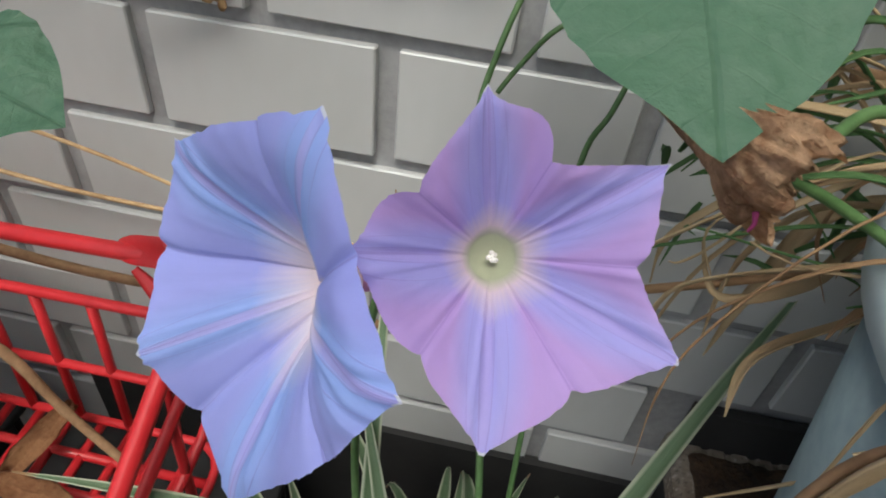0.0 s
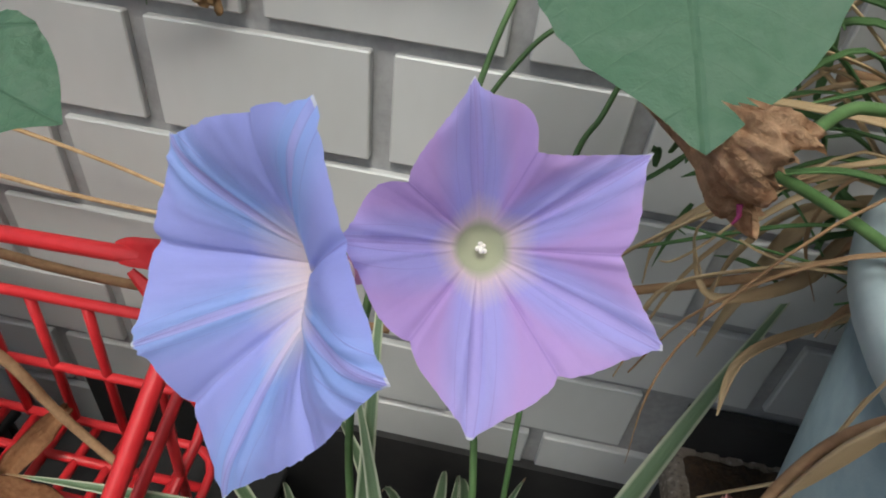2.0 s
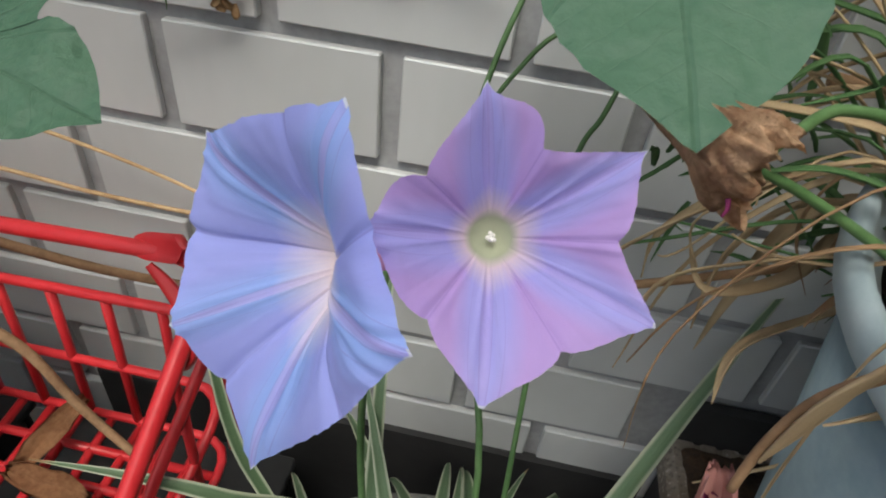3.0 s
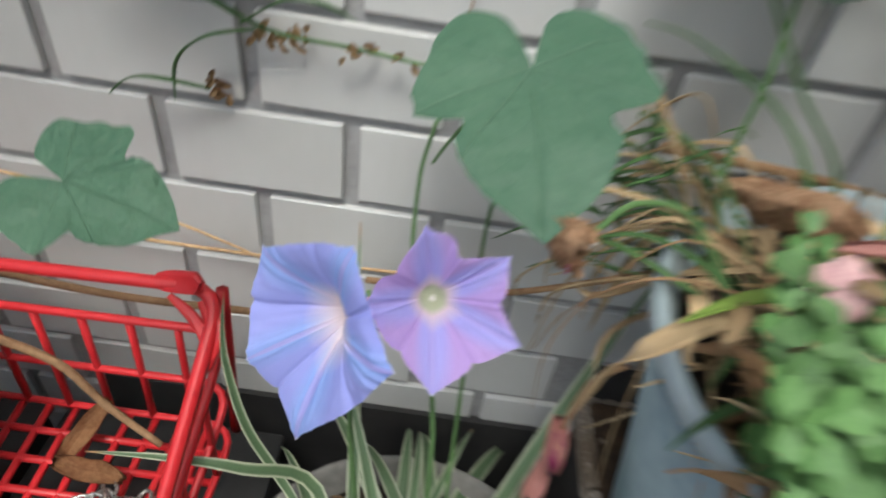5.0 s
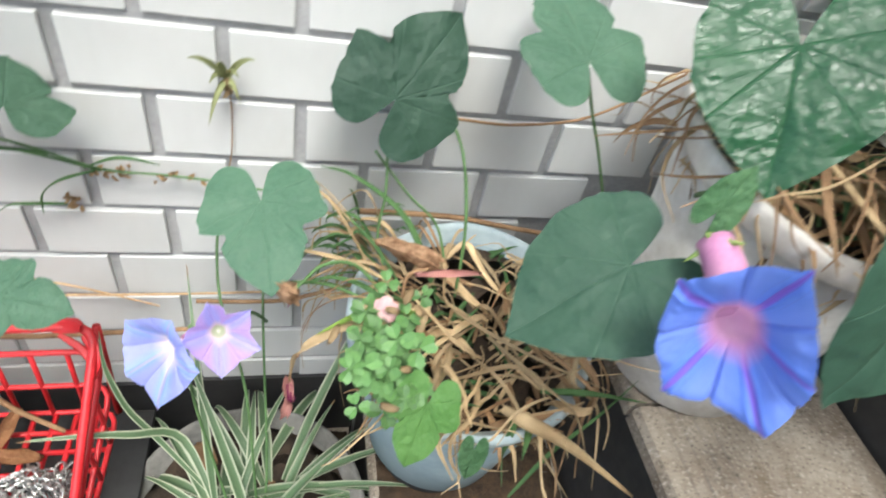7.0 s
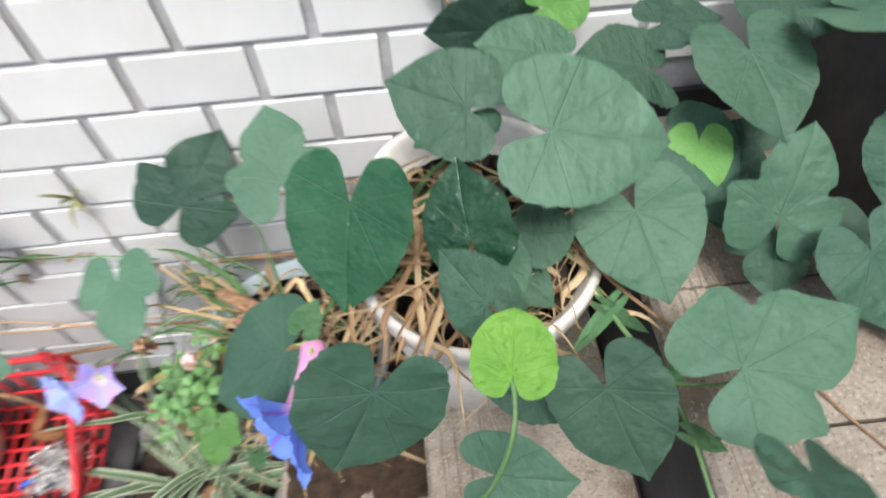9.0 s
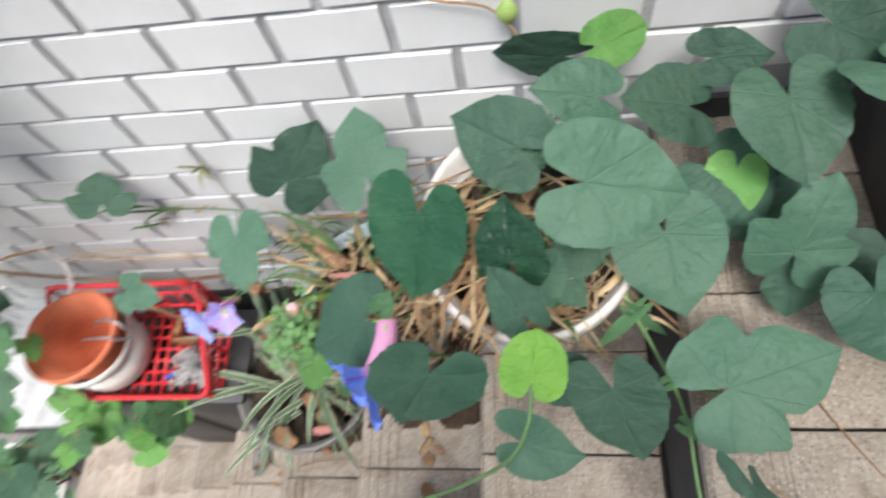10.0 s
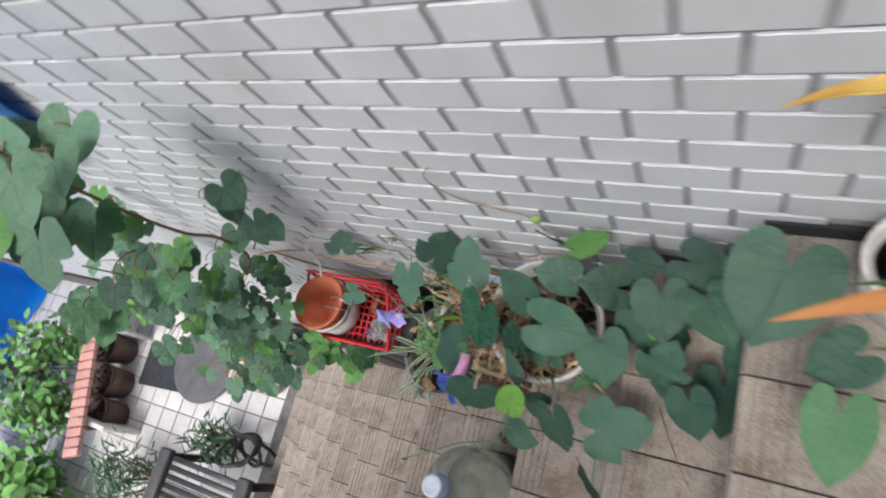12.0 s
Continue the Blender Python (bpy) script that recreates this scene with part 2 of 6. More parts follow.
pot("cement_pot", (0.165, -0.162, edge_z(9)), 0.116, 0.085, 0.137, M_POT_GREY, "round grey cement pot holding a striped spider plant", soil=0.02)
pot("plastic_pot", (0.344, -0.121, edge_z(10) + 0.032), 0.099, 0.066, 0.173, M_POT_BLUE, "blue grey plastic pot full of dry straw", soil=0.016, slant=0.012, rim_material=M_POT_PALE)
pot("plastic_pot", (0.528, -0.140, edge_z(11)), 0.098, 0.066, 0.224, M_POT_WHITE, "chalky white plastic pot standing on a tiled step", rim=0.02, soil=0.03, slant=0.02)
bm = bmesh.new()
spin(bm, [(0.02, 0.0), (0.050, 0.0), (0.054, 0.004), (0.060, 0.030), (0.058, 0.032), (0.02, 0.032)], 48)
ob = part("plant_saucer", bm, M_BLACK)
ob.location = (0.344, -0.121, edge_z(10))
tagged(ob, "dark upturned saucer under the blue grey pot", "saucer")


# ---- foliage materials ----
def leaf_material(name, dark, light, rough=0.45, vein=1.0, wet=False, through_light=0.22):
    """A leaf blade: mottled green, paler veins that run from the stalk, thin enough to let some light through."""
    m = Mat(name, rough, 0, 0.32)
    uv = m.t.nodes.new("ShaderNodeSeparateXYZ")
    m.link(m.coords("UV"), uv.inputs[0])
    ax = m.math("ABSOLUTE", m.math("SUBTRACT", uv.outputs[0], 0.5))
    y = m.math("SUBTRACT", uv.outputs[1], 0.5)
    lines = None
    for deg in (0, 33, 68, 112):
        s, c = math.sin(radians(deg)), math.cos(radians(deg))
        off = m.math("ABSOLUTE", m.math("SUBTRACT", m.math("MULTIPLY", ax, c), m.math("MULTIPLY", y, s)))
        on = m.math("GREATER_THAN", m.math("ADD", m.math("MULTIPLY", ax, s), m.math("MULTIPLY", y, c)), 0.0)
        line = m.math("MULTIPLY", m.math("SUBTRACT", 1.0, m.math("MINIMUM", m.math("MULTIPLY", off, 210.0), 1.0)), on)
        lines = line if lines is None else m.math("MAXIMUM", lines, line)
    rib = m.math("FRACT", m.math("SUBTRACT", m.math("MULTIPLY", y, 19.0), m.math("MULTIPLY", ax, 15.0)))
    rib = m.math("SUBTRACT", 1.0, m.math("MINIMUM", m.math("MULTIPLY", m.math("ABSOLUTE", m.math("SUBTRACT", rib, 0.5)), 22.0), 1.0))
    lines = m.math("MAXIMUM", lines, m.math("MULTIPLY", rib, 0.2))
    patch = m.noise(3.0, 4.0, which="UV")
    grain = m.noise(60.0, 3.0, 0.6, which="UV")
    f = m.math("ADD", m.math("MULTIPLY", patch, 0.65), m.math("MULTIPLY", grain, 0.35))
    col = m.ramp(f, [(0.3, dark), (0.7, light)])
    v = m.math("ADD", m.math("MULTIPLY", m.random(), 0.6), 0.68)
    col = m.mix(1.0, col, v, "MULTIPLY")
    pale = tuple(min(1, 1.5 * a + 0.04) for a in light)
    col = m.mix(m.math("MULTIPLY", lines, 0.115 * vein), col, pale)
    m.colour(col)
    quilt = m.math("ADD", m.math("MULTIPLY", m.noise(11.0, 2.0, 0.5, which="UV"), 1.0), m.math("MULTIPLY", grain, 0.12))
    m.bump(m.math("SUBTRACT", quilt, m.math("MULTIPLY", lines, 0.10)), 0.75, 0.006)
    if wet:
        m.rough(m.ramp(m.noise(9.0, 4.0, 0.7, which="UV"), [(0.42, (0.15, 0.15, 0.15)), (0.58, (0.40, 0.40, 0.40))]))
    thin = m.t.nodes.new("ShaderNodeBsdfTranslucent")
    m.link(col, thin.inputs[0])
    mix = m.node("ShaderNodeMixShader", Fac=through_light)
    m.link(m.b.outputs[0], mix.inputs[1])
    m.link(thin.outputs[0], mix.inputs[2])
    m.link(mix.outputs[0], m.out.inputs[0])
    return m.m


LEAF_G = leaf_material("green_leaf", (0.046, 0.110, 0.068), (0.083, 0.158, 0.104), 0.55)
LEAF_D = leaf_material("dark_green_leaf", (0.030, 0.080, 0.052), (0.058, 0.122, 0.082), 0.58)
LEAF_W = leaf_material("wet_green_leaf", (0.015, 0.062, 0.030), (0.034, 0.105, 0.050), 0.3, wet=True)
LEAF_L = leaf_material("young_lime_leaf", (0.13, 0.33, 0.040), (0.22, 0.45, 0.070), 0.45, vein=2.2, through_light=0.35)
LEAF_M = leaf_material("mid_green_leaf", (0.070, 0.180, 0.075), (0.135, 0.270, 0.125), 0.55, through_light=0.3)
# far vine green, its colour paled to stand in for bright haze
LEAF_V = leaf_material("pale_vine_leaf", (0.105, 0.215, 0.130), (0.185, 0.315, 0.200), 0.55, through_light=0.3)
LEAF_Y = leaf_material("yellow_green_leaf", (0.115, 0.300, 0.070), (0.200, 0.400, 0.120), 0.5, through_light=0.35)
M_STEM = mottled("green_stem", (0.06, 0.13, 0.04), (0.13, 0.24, 0.09), 40.0, 0.55, 0.2)
M_DRY_STEM = mottled("dry_brown_stem", (0.16, 0.085, 0.04), (0.36, 0.22, 0.12), 40.0, 0.85, 0.4)
M_STRAW = mottled("dry_straw", (0.30, 0.17, 0.075), (0.66, 0.47, 0.27), 30.0, 0.8, 0.3)
M_DEAD = mottled("dead_brown_leaf", (0.22, 0.085, 0.035), (0.55, 0.30, 0.15), 45.0, 0.85, 0.7, 0.002)

HEART = ((0.0, 1.0), (0.10, 0.89), (0.28, 0.70), (0.43, 0.46), (0.50, 0.18), (0.50, -0.08), (0.43, -0.29), (0.31, -0.41), (0.13, -0.37), (0.03, -0.12))
LOBED = ((0.0, 1.0), (0.18, 0.84), (0.33, 0.65), (0.385, 0.46), (0.345, 0.34), (0.45, 0.31), (0.60, 0.23), (0.56, 0.0), (0.47, -0.28), (0.32, -0.42), (0.12, -0.37), (0.03, -0.12))
ROUND = ((0.0, 1.0), (0.12, 0.95), (0.32, 0.82), (0.48, 0.56), (0.54, 0.22), (0.51, -0.06), (0.41, -0.25), (0.27, -0.33), (0.11, -0.31), (0.02, -0.10))
leaf_meshes = {}


def smooth_line(pts, steps):
    out = []
    for i in range(len(pts) - 1):
        p = [Vector(pts[max(0, min(len(pts) - 1, i + d))]) for d in (-1, 0, 1, 2)]
        for s in range(steps):
            t = s / steps
            out.append(0.5 * (2 * p[1] + (p[2] - p[0]) * t + (2 * p[0] - 5 * p[1] + 4 * p[2] - p[3]) * t * t + (3 * p[1] - p[0] - 3 * p[2] + p[3]) * t ** 3))
    return out + [Vector(pts[-1])]


def leaf_mesh(kind, material, variant):
    """A leaf blade one unit long from stalk to tip, bent and waved."""
    key = (kind, material.name, variant)
    if key in leaf_meshes:
        return leaf_meshes[key]
    rnd = random.Random(repr(key))
    half = smooth_line({"heart": HEART, "round": ROUND}.get(kind, LOBED), 4)
    outline = [Vector((p.x * rnd.uniform(0.97, 1.03), p.y)) for p in half[::-1]] + [Vector((-p.x * rnd.uniform(0.97, 1.03), p.y)) for p in half[1:]]
    fold, droop, wave, off = rnd.uniform(0.05, 0.2), rnd.uniform(0.08, 0.22), rnd.uniform(0.03, 0.06), rnd.uniform(0, 50)
    bm = bmesh.new()
    uvl = bm.loops.layers.uv.new("UVMap")

    def lift(p):
        r2 = p.x * p.x + 0.7 * p.y * p.y
        return fold * abs(p.x) - droop * r2 + wave * noise.noise(Vector((p.x * 3.2 + off, p.y * 3.2, 0))) * (0.4 + 2.2 * r2) + 0.004 * math.cos(p.y * 38 - abs(p.x) * 30) * min(1, r2 * 4)

    centre = bm.verts.new((0, 0, 0))
    rings = [[bm.verts.new((p.x * s, p.y * s, lift(p * s))) for p in outline] for s in (0.18, 0.38, 0.58, 0.78, 0.92, 1.0)]
    n = len(outline)
    for i in range(n - 1):
        bm.faces.new((centre, rings[0][i], rings[0][i + 1]))
        for a, b in zip(rings, rings[1:]):
            bm.faces.new((a[i], b[i], b[i + 1], a[i + 1]))
    for f in bm.faces:
        for lp in f.loops:
            lp[uvl].uv = (lp.vert.co.x * 0.4 + 0.5, lp.vert.co.y * 0.4 + 0.5)
    me = bpy.data.meshes.new("leaf")
    bm.to_mesh(me)
    bm.free()
    me.materials.append(material)
    me.polygons.foreach_set("use_smooth", [True] * len(me.polygons))
    leaf_meshes[key] = me
    return me


leaf_count = 0


def leaf(vine, kind, base, tip, normal, width, material):
    """A leaf from its stalk's end to its tip, facing along the normal."""
    global leaf_count
    leaf_count += 1
    base, tip = Vector(base), Vector(tip)
    turn = frame_of(normal, tip - base).to_4x4()
    length = (tip - base).length
    wide = width / (0.98 if kind == "heart" else 1.2)
    ob = new("leaf", leaf_mesh(kind, material, leaf_count % 5))
    ob.parent = vine
    ob.matrix_local = Matrix.Translation(base - vine.location) @ turn @ Matrix.Diagonal((wide, length, (wide + length) / 2, 1))
    return ob


def stalk(bm, origin, base, radius=0.0011, bow=None):
    """A thin leaf stalk from the vine to a leaf, in the vine's own coordinates."""
    o, b = Vector(origin), Vector(base)
    bow = Vector((0, 0, 0.02)) if bow is None else Vector(bow)
    tube(bm, arc(o, b, bow, 7), radius * 1.25, 6, radius * 0.8)


# ---- morning glory flowers ----
def petal_material(name, body, edge, band, throat, deep, spread, star=0.8):
    """A corolla: pale throat, a star of body colour that narrows towards the five points, edge colour between; laid out by the petal's own coordinates (u from point to hollow, s from throat to rim)."""
    m = Mat(name, 0.55, 0, 0.25)
    uv = m.t.nodes.new("ShaderNodeSeparateXYZ")
    m.link(m.coords("UV"), uv.inputs[0])
    u, s = uv.outputs[0], uv.outputs[1]
    n = m.noise(9.0, 4.0, 0.6, (1.2, 0.3, 1), "UV")
    wob = m.math("MULTIPLY", m.math("SUBTRACT", n, 0.5), 0.10)
    ray_pos = m.math("SUBTRACT", m.math("ADD", u, m.math("MULTIPLY", s, star)), star)
    body_col = m.mix(m.ramp(m.math("ADD", ray_pos, wob), [(0.0, (0, 0, 0)), (0.45, (1, 1, 1))]), body, edge)
    mid = m.ramp(m.math("SUBTRACT", u, m.math("MULTIPLY", m.math("SUBTRACT", 1.0, s), 0.16)), [(0.0, (1, 1, 1)), (0.05, (0, 0, 0))])
    body_col = m.mix(m.math("MULTIPLY", mid, 0.75), body_col, band)
    lines = None
    for at, tilt, width in ((0.012, 0.0, 0.007), (0.03, 0.17, 0.010), (0.16, 0.42, 0.008), (0.99, 0.0, 0.012)):
        off = m.math("ABSOLUTE", m.math("SUBTRACT", m.math("SUBTRACT", u, at), m.math("MULTIPLY", m.math("SUBTRACT", 1.0, s), tilt)))
        line = m.math("SUBTRACT", 1.0, m.math("MINIMUM", m.math("DIVIDE", off, width), 1.0))
        lines = line if lines is None else m.math("MAXIMUM", lines, line)
    body_col = m.mix(m.math("MULTIPLY", lines, 0.36), body_col, (band[0] * 0.55, band[1] * 0.42, band[2] * 0.68))
    pale = m.ramp(m.math("ADD", s, m.math("MULTIPLY", m.math("SUBTRACT", n, 0.5), 0.14)), [(spread * 0.25, (1, 1, 1)), (spread, (0, 0, 0))])
    col = m.mix(pale, body_col, throat)
    core = m.ramp(s, [(0.0, (1, 1, 1)), (0.09, (0, 0, 0))])
    col = m.mix(core, col, deep)
    fine = m.noise(70.0, 4.0, 0.6, (3.0, 0.25, 1), "UV")
    point = m.math("MULTIPLY", m.math("LESS_THAN", u, 0.035), m.math("GREATER_THAN", s, 0.984))
    col = m.mix(m.math("MULTIPLY", point, 0.7), col, (0.75, 0.78, 0.8))
    col = m.mix(1.0, col, m.math("ADD", m.math("MULTIPLY", fine, 0.10), 0.95), "MULTIPLY")
    m.colour(col)
    m.bump(m.math("SUBTRACT", m.math("ADD", m.math("MULTIPLY", fine, 0.5), m.math("MULTIPLY", n, 0.5)), lines), 0.35, 0.0006)
    thin = m.t.nodes.new("ShaderNodeBsdfTranslucent")
    m.link(col, thin.inputs[0])
    mix = m.node("ShaderNodeMixShader", Fac=0.35)
    m.link(m.b.outputs[0], mix.inputs[1])
    m.link(thin.outputs[0], mix.inputs[2])
    m.link(mix.outputs[0], m.out.inputs[0])
    return m.m


M_LILAC = petal_material("lilac_petal", (0.45, 0.43, 0.92), (0.55, 0.38, 0.82), (0.48, 0.41, 0.88), (0.80, 0.66, 0.78), (0.50, 0.54, 0.38), 0.30)
M_SKY = petal_material("sky_blue_petal", (0.33, 0.47, 0.95), (0.38, 0.42, 0.92), (0.48, 0.44, 0.91), (0.90, 0.78, 0.86), (0.84, 0.68, 0.72), 0.46, 0.5)
M_BLUE = petal_material("deep_blue_petal", (0.15, 0.28, 0.88), (0.19, 0.31, 0.89), (0.26, 0.10, 0.66), (0.66, 0.34, 0.66), (0.74, 0.42, 0.62), 0.33, 0.5)
M_TUBE = mottled("pink_flower_tube", (0.43, 0.17, 0.34), (0.59, 0.29, 0.47), 60.0, 0.6, 0.2)
M_STAMEN = mottled("white_stamen", (0.70, 0.68, 0.62), (0.85, 0.84, 0.80), 200.0, 0.7, 0.3)
M_CALYX = mottled("pale_green_calyx", (0.16, 0.28, 0.06), (0.36, 0.46, 0.14), 60.0, 0.6, 0.3)


def morning_glory(label, throat, axis, length, tips, notches, material, tube_material, tube_length, stem, flare=0.7, mouth=0.0042, ripple=0.0007, seed=1, bulge=0.03, stamens=True, calyx=None, lean=(0, 0.0)):
    """A funnel flower. tips and notches are angle (degrees) and radius of the rim's points and hollows, by turns; a tip may add the swell of the rim after and before it, and its lift along the axis. lean: the side (degrees) whose wall stands steeper, and by how much."""
    rnd = random.Random(seed)
    f = thing("morning_glory_flower", throat, label, "flower", "morning glory flowers")
    a = Vector(axis).normalized()
    up = (Vector((0, 0, 1)) - a * a.z).normalized()
    right = up.cross(a)
    marks = sorted([(t[0] % 360, t[1], 0, t[2:]) for t in tips] + [(ang % 360, r, 1, ()) for ang, r in notches])
    marks = [(marks[-1][0] - 360, *marks[-1][1:])] + marks + [(marks[0][0] + 360, *marks[0][1:])]
    bm = bmesh.new()
    uvl = bm.loops.layers.uv.new("UVMap")
    around, deep = 220, 34
    grid, coord = [], {}
    for j in range(deep + 1):
        s = (j / deep) ** 1.25
        row = []
        for i in range(around):
            ang = 360 * i / around
            for p, q in zip(marks, marks[1:]):
                if p[0] <= ang < q[0]:
                    break
            t = (ang - p[0]) / (q[0] - p[0])
            u = t if p[2] == 0 else 1 - t
            rt, rn = (p[1], q[1]) if p[2] == 0 else (q[1], p[1])
            if p[2] == q[2]:
                u, rt, rn = 0.5, p[1], q[1]
            span = radians(max(1.0, q[0] - p[0]))
            rim = rt * rn * math.sin(span) / max(1e-6, rn * math.sin(span * (1 - u)) + rt * math.sin(span * u)) if p[2] != q[2] else rt
            swell = p[3][0] if p[3] else q[3][1] if q[3] else bulge
            rim *= 1 + swell * 6.75 * u * u * (1 - u) + 0.03 * math.exp(-(u / 0.035) ** 2)
            rim *= 1 + 0.010 * noise.noise(Vector((ang * 0.16, seed, 0))) + 0.012 * noise.noise(Vector((ang * 0.5, seed, 4)))
            r = mouth + (rim - mouth) * s
            z = length * s ** (flare - lean[1] * math.cos(radians(ang - lean[0]))) * (0.90 + 0.10 * (1 - u))
            z -= 0.10 * length * max(0, s - 0.75) ** 2 * 16 * (0.4 + 0.6 * (1 - u))
            body = min(1.0, s * 3)
            z += s * s * ((p[3][2] if len(p[3]) > 2 else 0.0) * (1 - t) + (q[3][2] if len(q[3]) > 2 else 0.0) * t)
            z += ripple * body * (-1.5 * math.exp(-((1 - u) / 0.07) ** 2) + 0.8 * math.exp(-((u - 0.16) / 0.045) ** 2) + 0.35 * math.exp(-(u / 0.05) ** 2))
            z += 2.2 * ripple * s * noise.noise(Vector((ang * 0.035, s * 2.2, seed)))
            z += 0.5 * ripple * s * noise.noise(Vector((ang * 0.13, s * 5, seed + 9)))
            c = a * z + (right * math.cos(radians(ang)) + up * math.sin(radians(ang))) * r
            v = bm.verts.new(c)
            coord[v] = (u, s)
            row.append(v)
        grid.append(row)
    for g, h in zip(grid, grid[1:]):
        for i in range(around):
            k = (i + 1) % around
            bm.faces.new((g[i], g[k], h[k], h[i]))
    bottom = bm.verts.new(-a * 0.0022)
    coord[bottom] = (0.5, 0.0)
    for i in range(around):
        bm.faces.new((bottom, grid[0][(i + 1) % around], grid[0][i]))
    for fc in bm.faces:
        for lp in fc.loops:
            lp[uvl].uv = coord[lp.vert]
    part("corolla", bm, material, f)
    back = -a
    bend = Vector(stem) - Vector(throat)
    end = (back * tube_length * 0.6 + bend.normalized() * tube_length * 0.4) if calyx is None else Vector(calyx) - Vector(throat)
    bm = bmesh.new()
    pts = [back * 0.0032 + (end - back * 0.0032) * (i / 7) + back * 0.004 * math.sin(i / 7 * math.pi) for i in range(8)]
    tube(bm, pts, mouth * (1.05 if calyx is None else 1.5), 14, mouth * (0.62 if calyx is None else 1.15))
    part("flower_tube", bm, tube_material, f)
    bm = bmesh.new()
    for k in range(5):
        ang = 2 * math.pi * k / 5
        side = (right * math.cos(ang) + up * math.sin(ang))
        p0, k = end + side * mouth * 0.4, 1.0 if calyx is None else 1.9
        tube(bm, [p0, p0 - end.normalized() * 0.004 * k + side * 0.0028 * k, p0 - end.normalized() * 0.007 * k + side * (0.0042 + 0.003 * rnd.random()) * k], 0.0016 * k, 6, 0.0003)
    part("calyx", bm, M_CALYX, f)
    if stamens:
        bm = bmesh.new()
    for k in range(7 if stamens else 0):
        off = (right * math.cos(k * 2.4) + up * math.sin(k * 2.4)) * mouth * 0.085 * (k ** 0.5)
        bmesh.ops.create_icosphere(bm, subdivisions=2, radius=mouth * 0.12, matrix=Matrix.Translation(off + a * (0.0006 + 0.0004 * rnd.random())))
    if stamens:
        part("stamen", bm, M_STAMEN, f)
    bm = bmesh.new()
    tube(bm, arc(end, bend, (0, 0, 0.012), 8), 0.0013, 7, 0.0015)
    part("stem", bm, M_STEM, f)
    return f


morning_glory("lilac star shaped morning glory with a pale green throat", (0.1594, -0.1439, 2.016), (0.094, -0.796, 0.597), 0.0177,
              ((101.6, 0.0242, 0.05, 0.20), (37.8, 0.0265, -0.03, 0.05), (-22.3, 0.0282, -0.01, 0.04), (-89.2, 0.0270, 0.05, 0.05), (-178.7, 0.0214, 0.10, 0.16)),
              ((70.6, 0.0160), (5.1, 0.0192), (-53.8, 0.0209), (-124.5, 0.0172), (146.1, 0.0152)),
              M_LILAC, M_TUBE, 0.035, (0.185, -0.07, 1.93), 0.85, 0.0037, 0.0007, 3, 0.05)
morning_glory("sky blue funnel morning glory with a white throat", (0.1348, -0.1422, 2.0029), (-0.493, -0.820, 0.291), 0.0265,
              ((76.1, 0.0376, 0.02, 0.02, 0.0), (147.8, 0.0316, 0.02, 0.02, -0.0033), (-133.7, 0.0232, 0.02, 0.02, 0.0060), (-87.3, 0.0442, 0.02, 0.02, -0.0037), (12.9, 0.0322, 0.02, 0.02, 0.0006)),
              ((104.9, 0.0294), (-172.9, 0.0268), (-106.0, 0.0290), (-34.3, 0.0259), (49.4, 0.0268)),
              M_SKY, M_TUBE, 0.035, (0.16, -0.08, 1.93), 0.62, 0.0030, 0.0009, 8, 0.02, False, None, (14, 0.34))
morning_glory("deep blue funnel morning glory with a pink tube hanging among leaves", (0.3956, -0.2614, 2.1735), (-0.733, -0.668, 0.129), 0.026,
              ((82.0, 0.0492), (10.7, 0.0351), (-36.4, 0.0419), (-102.3, 0.0374), (151.0, 0.0329)),
              ((52.4, 0.0345), (-11.2, 0.0359), (-72.1, 0.0298), (-149.6, 0.0271), (105.8, 0.0360)),
              M_BLUE, M_TUBE, 0.038, (0.43, -0.165, 2.165), 0.75, 0.0075, 0.0020, 5, 0.03, False, (0.4050, -0.2170, 2.1800))


# ---- vines ----
def vine(at, label):
    return thing("morning_glory_vine", at, label, "climbing plant", "morning glory vines")


vine_a = vine((0.345, -0.128, 2.0), "slender morning glory vine with lobed green leaves")
leaf(vine_a, "lobed", (0.184, -0.068, 2.065), (0.192, -0.132, 2.039), (-0.156, -0.387, 0.909), 0.089, LEAF_G)
leaf(vine_a, "lobed", (0.027, -0.118, 2.021), (0.070, -0.128, 2.017), (-0.021, -0.388, 0.921), 0.055, LEAF_G)
leaf(vine_a, "lobed", (0.032, -0.042, 2.112), (0.030, -0.008, 2.131), (0.459, -0.406, 0.791), 0.077, LEAF_G)
leaf(vine_a, "lobed", (0.272, -0.043, 2.138), (0.319, -0.009, 2.190), (0.046, -0.860, 0.509), 0.094, LEAF_D)
leaf(vine_a, "lobed", (0.380, -0.081, 2.198), (0.369, -0.020, 2.229), (-0.013, -0.448, 0.894), 0.086, LEAF_G)
leaf(vine_a, "heart", (0.377, -0.207, 2.151), (0.312, -0.224, 2.118), (-0.365, -0.294, 0.883), 0.088, LEAF_D)
leaf(vine_a, "heart", (0.452, -0.276, 2.227), (0.419, -0.310, 2.171), (0.109, -0.878, 0.467), 0.086, LEAF_D)
leaf(vine_a, "lobed", (0.288, -0.214, 2.032), (0.275, -0.240, 2.000), (-0.15, -0.70, 0.70), 0.046, LEAF_Y)
leaf(vine_a, "heart", (0.318, -0.236, 2.012), (0.315, -0.245, 1.990), (-0.15, -0.85, 0.45), 0.018, LEAF_M)
vine_b = vine((0.528, -0.140, 2.18), "dense morning glory vine with large heart shaped leaves")
leaf(vine_b, "heart", (0.444, -0.157, 2.254), (0.428, -0.209, 2.201), (-0.456, -0.558, 0.694), 0.095, LEAF_W)
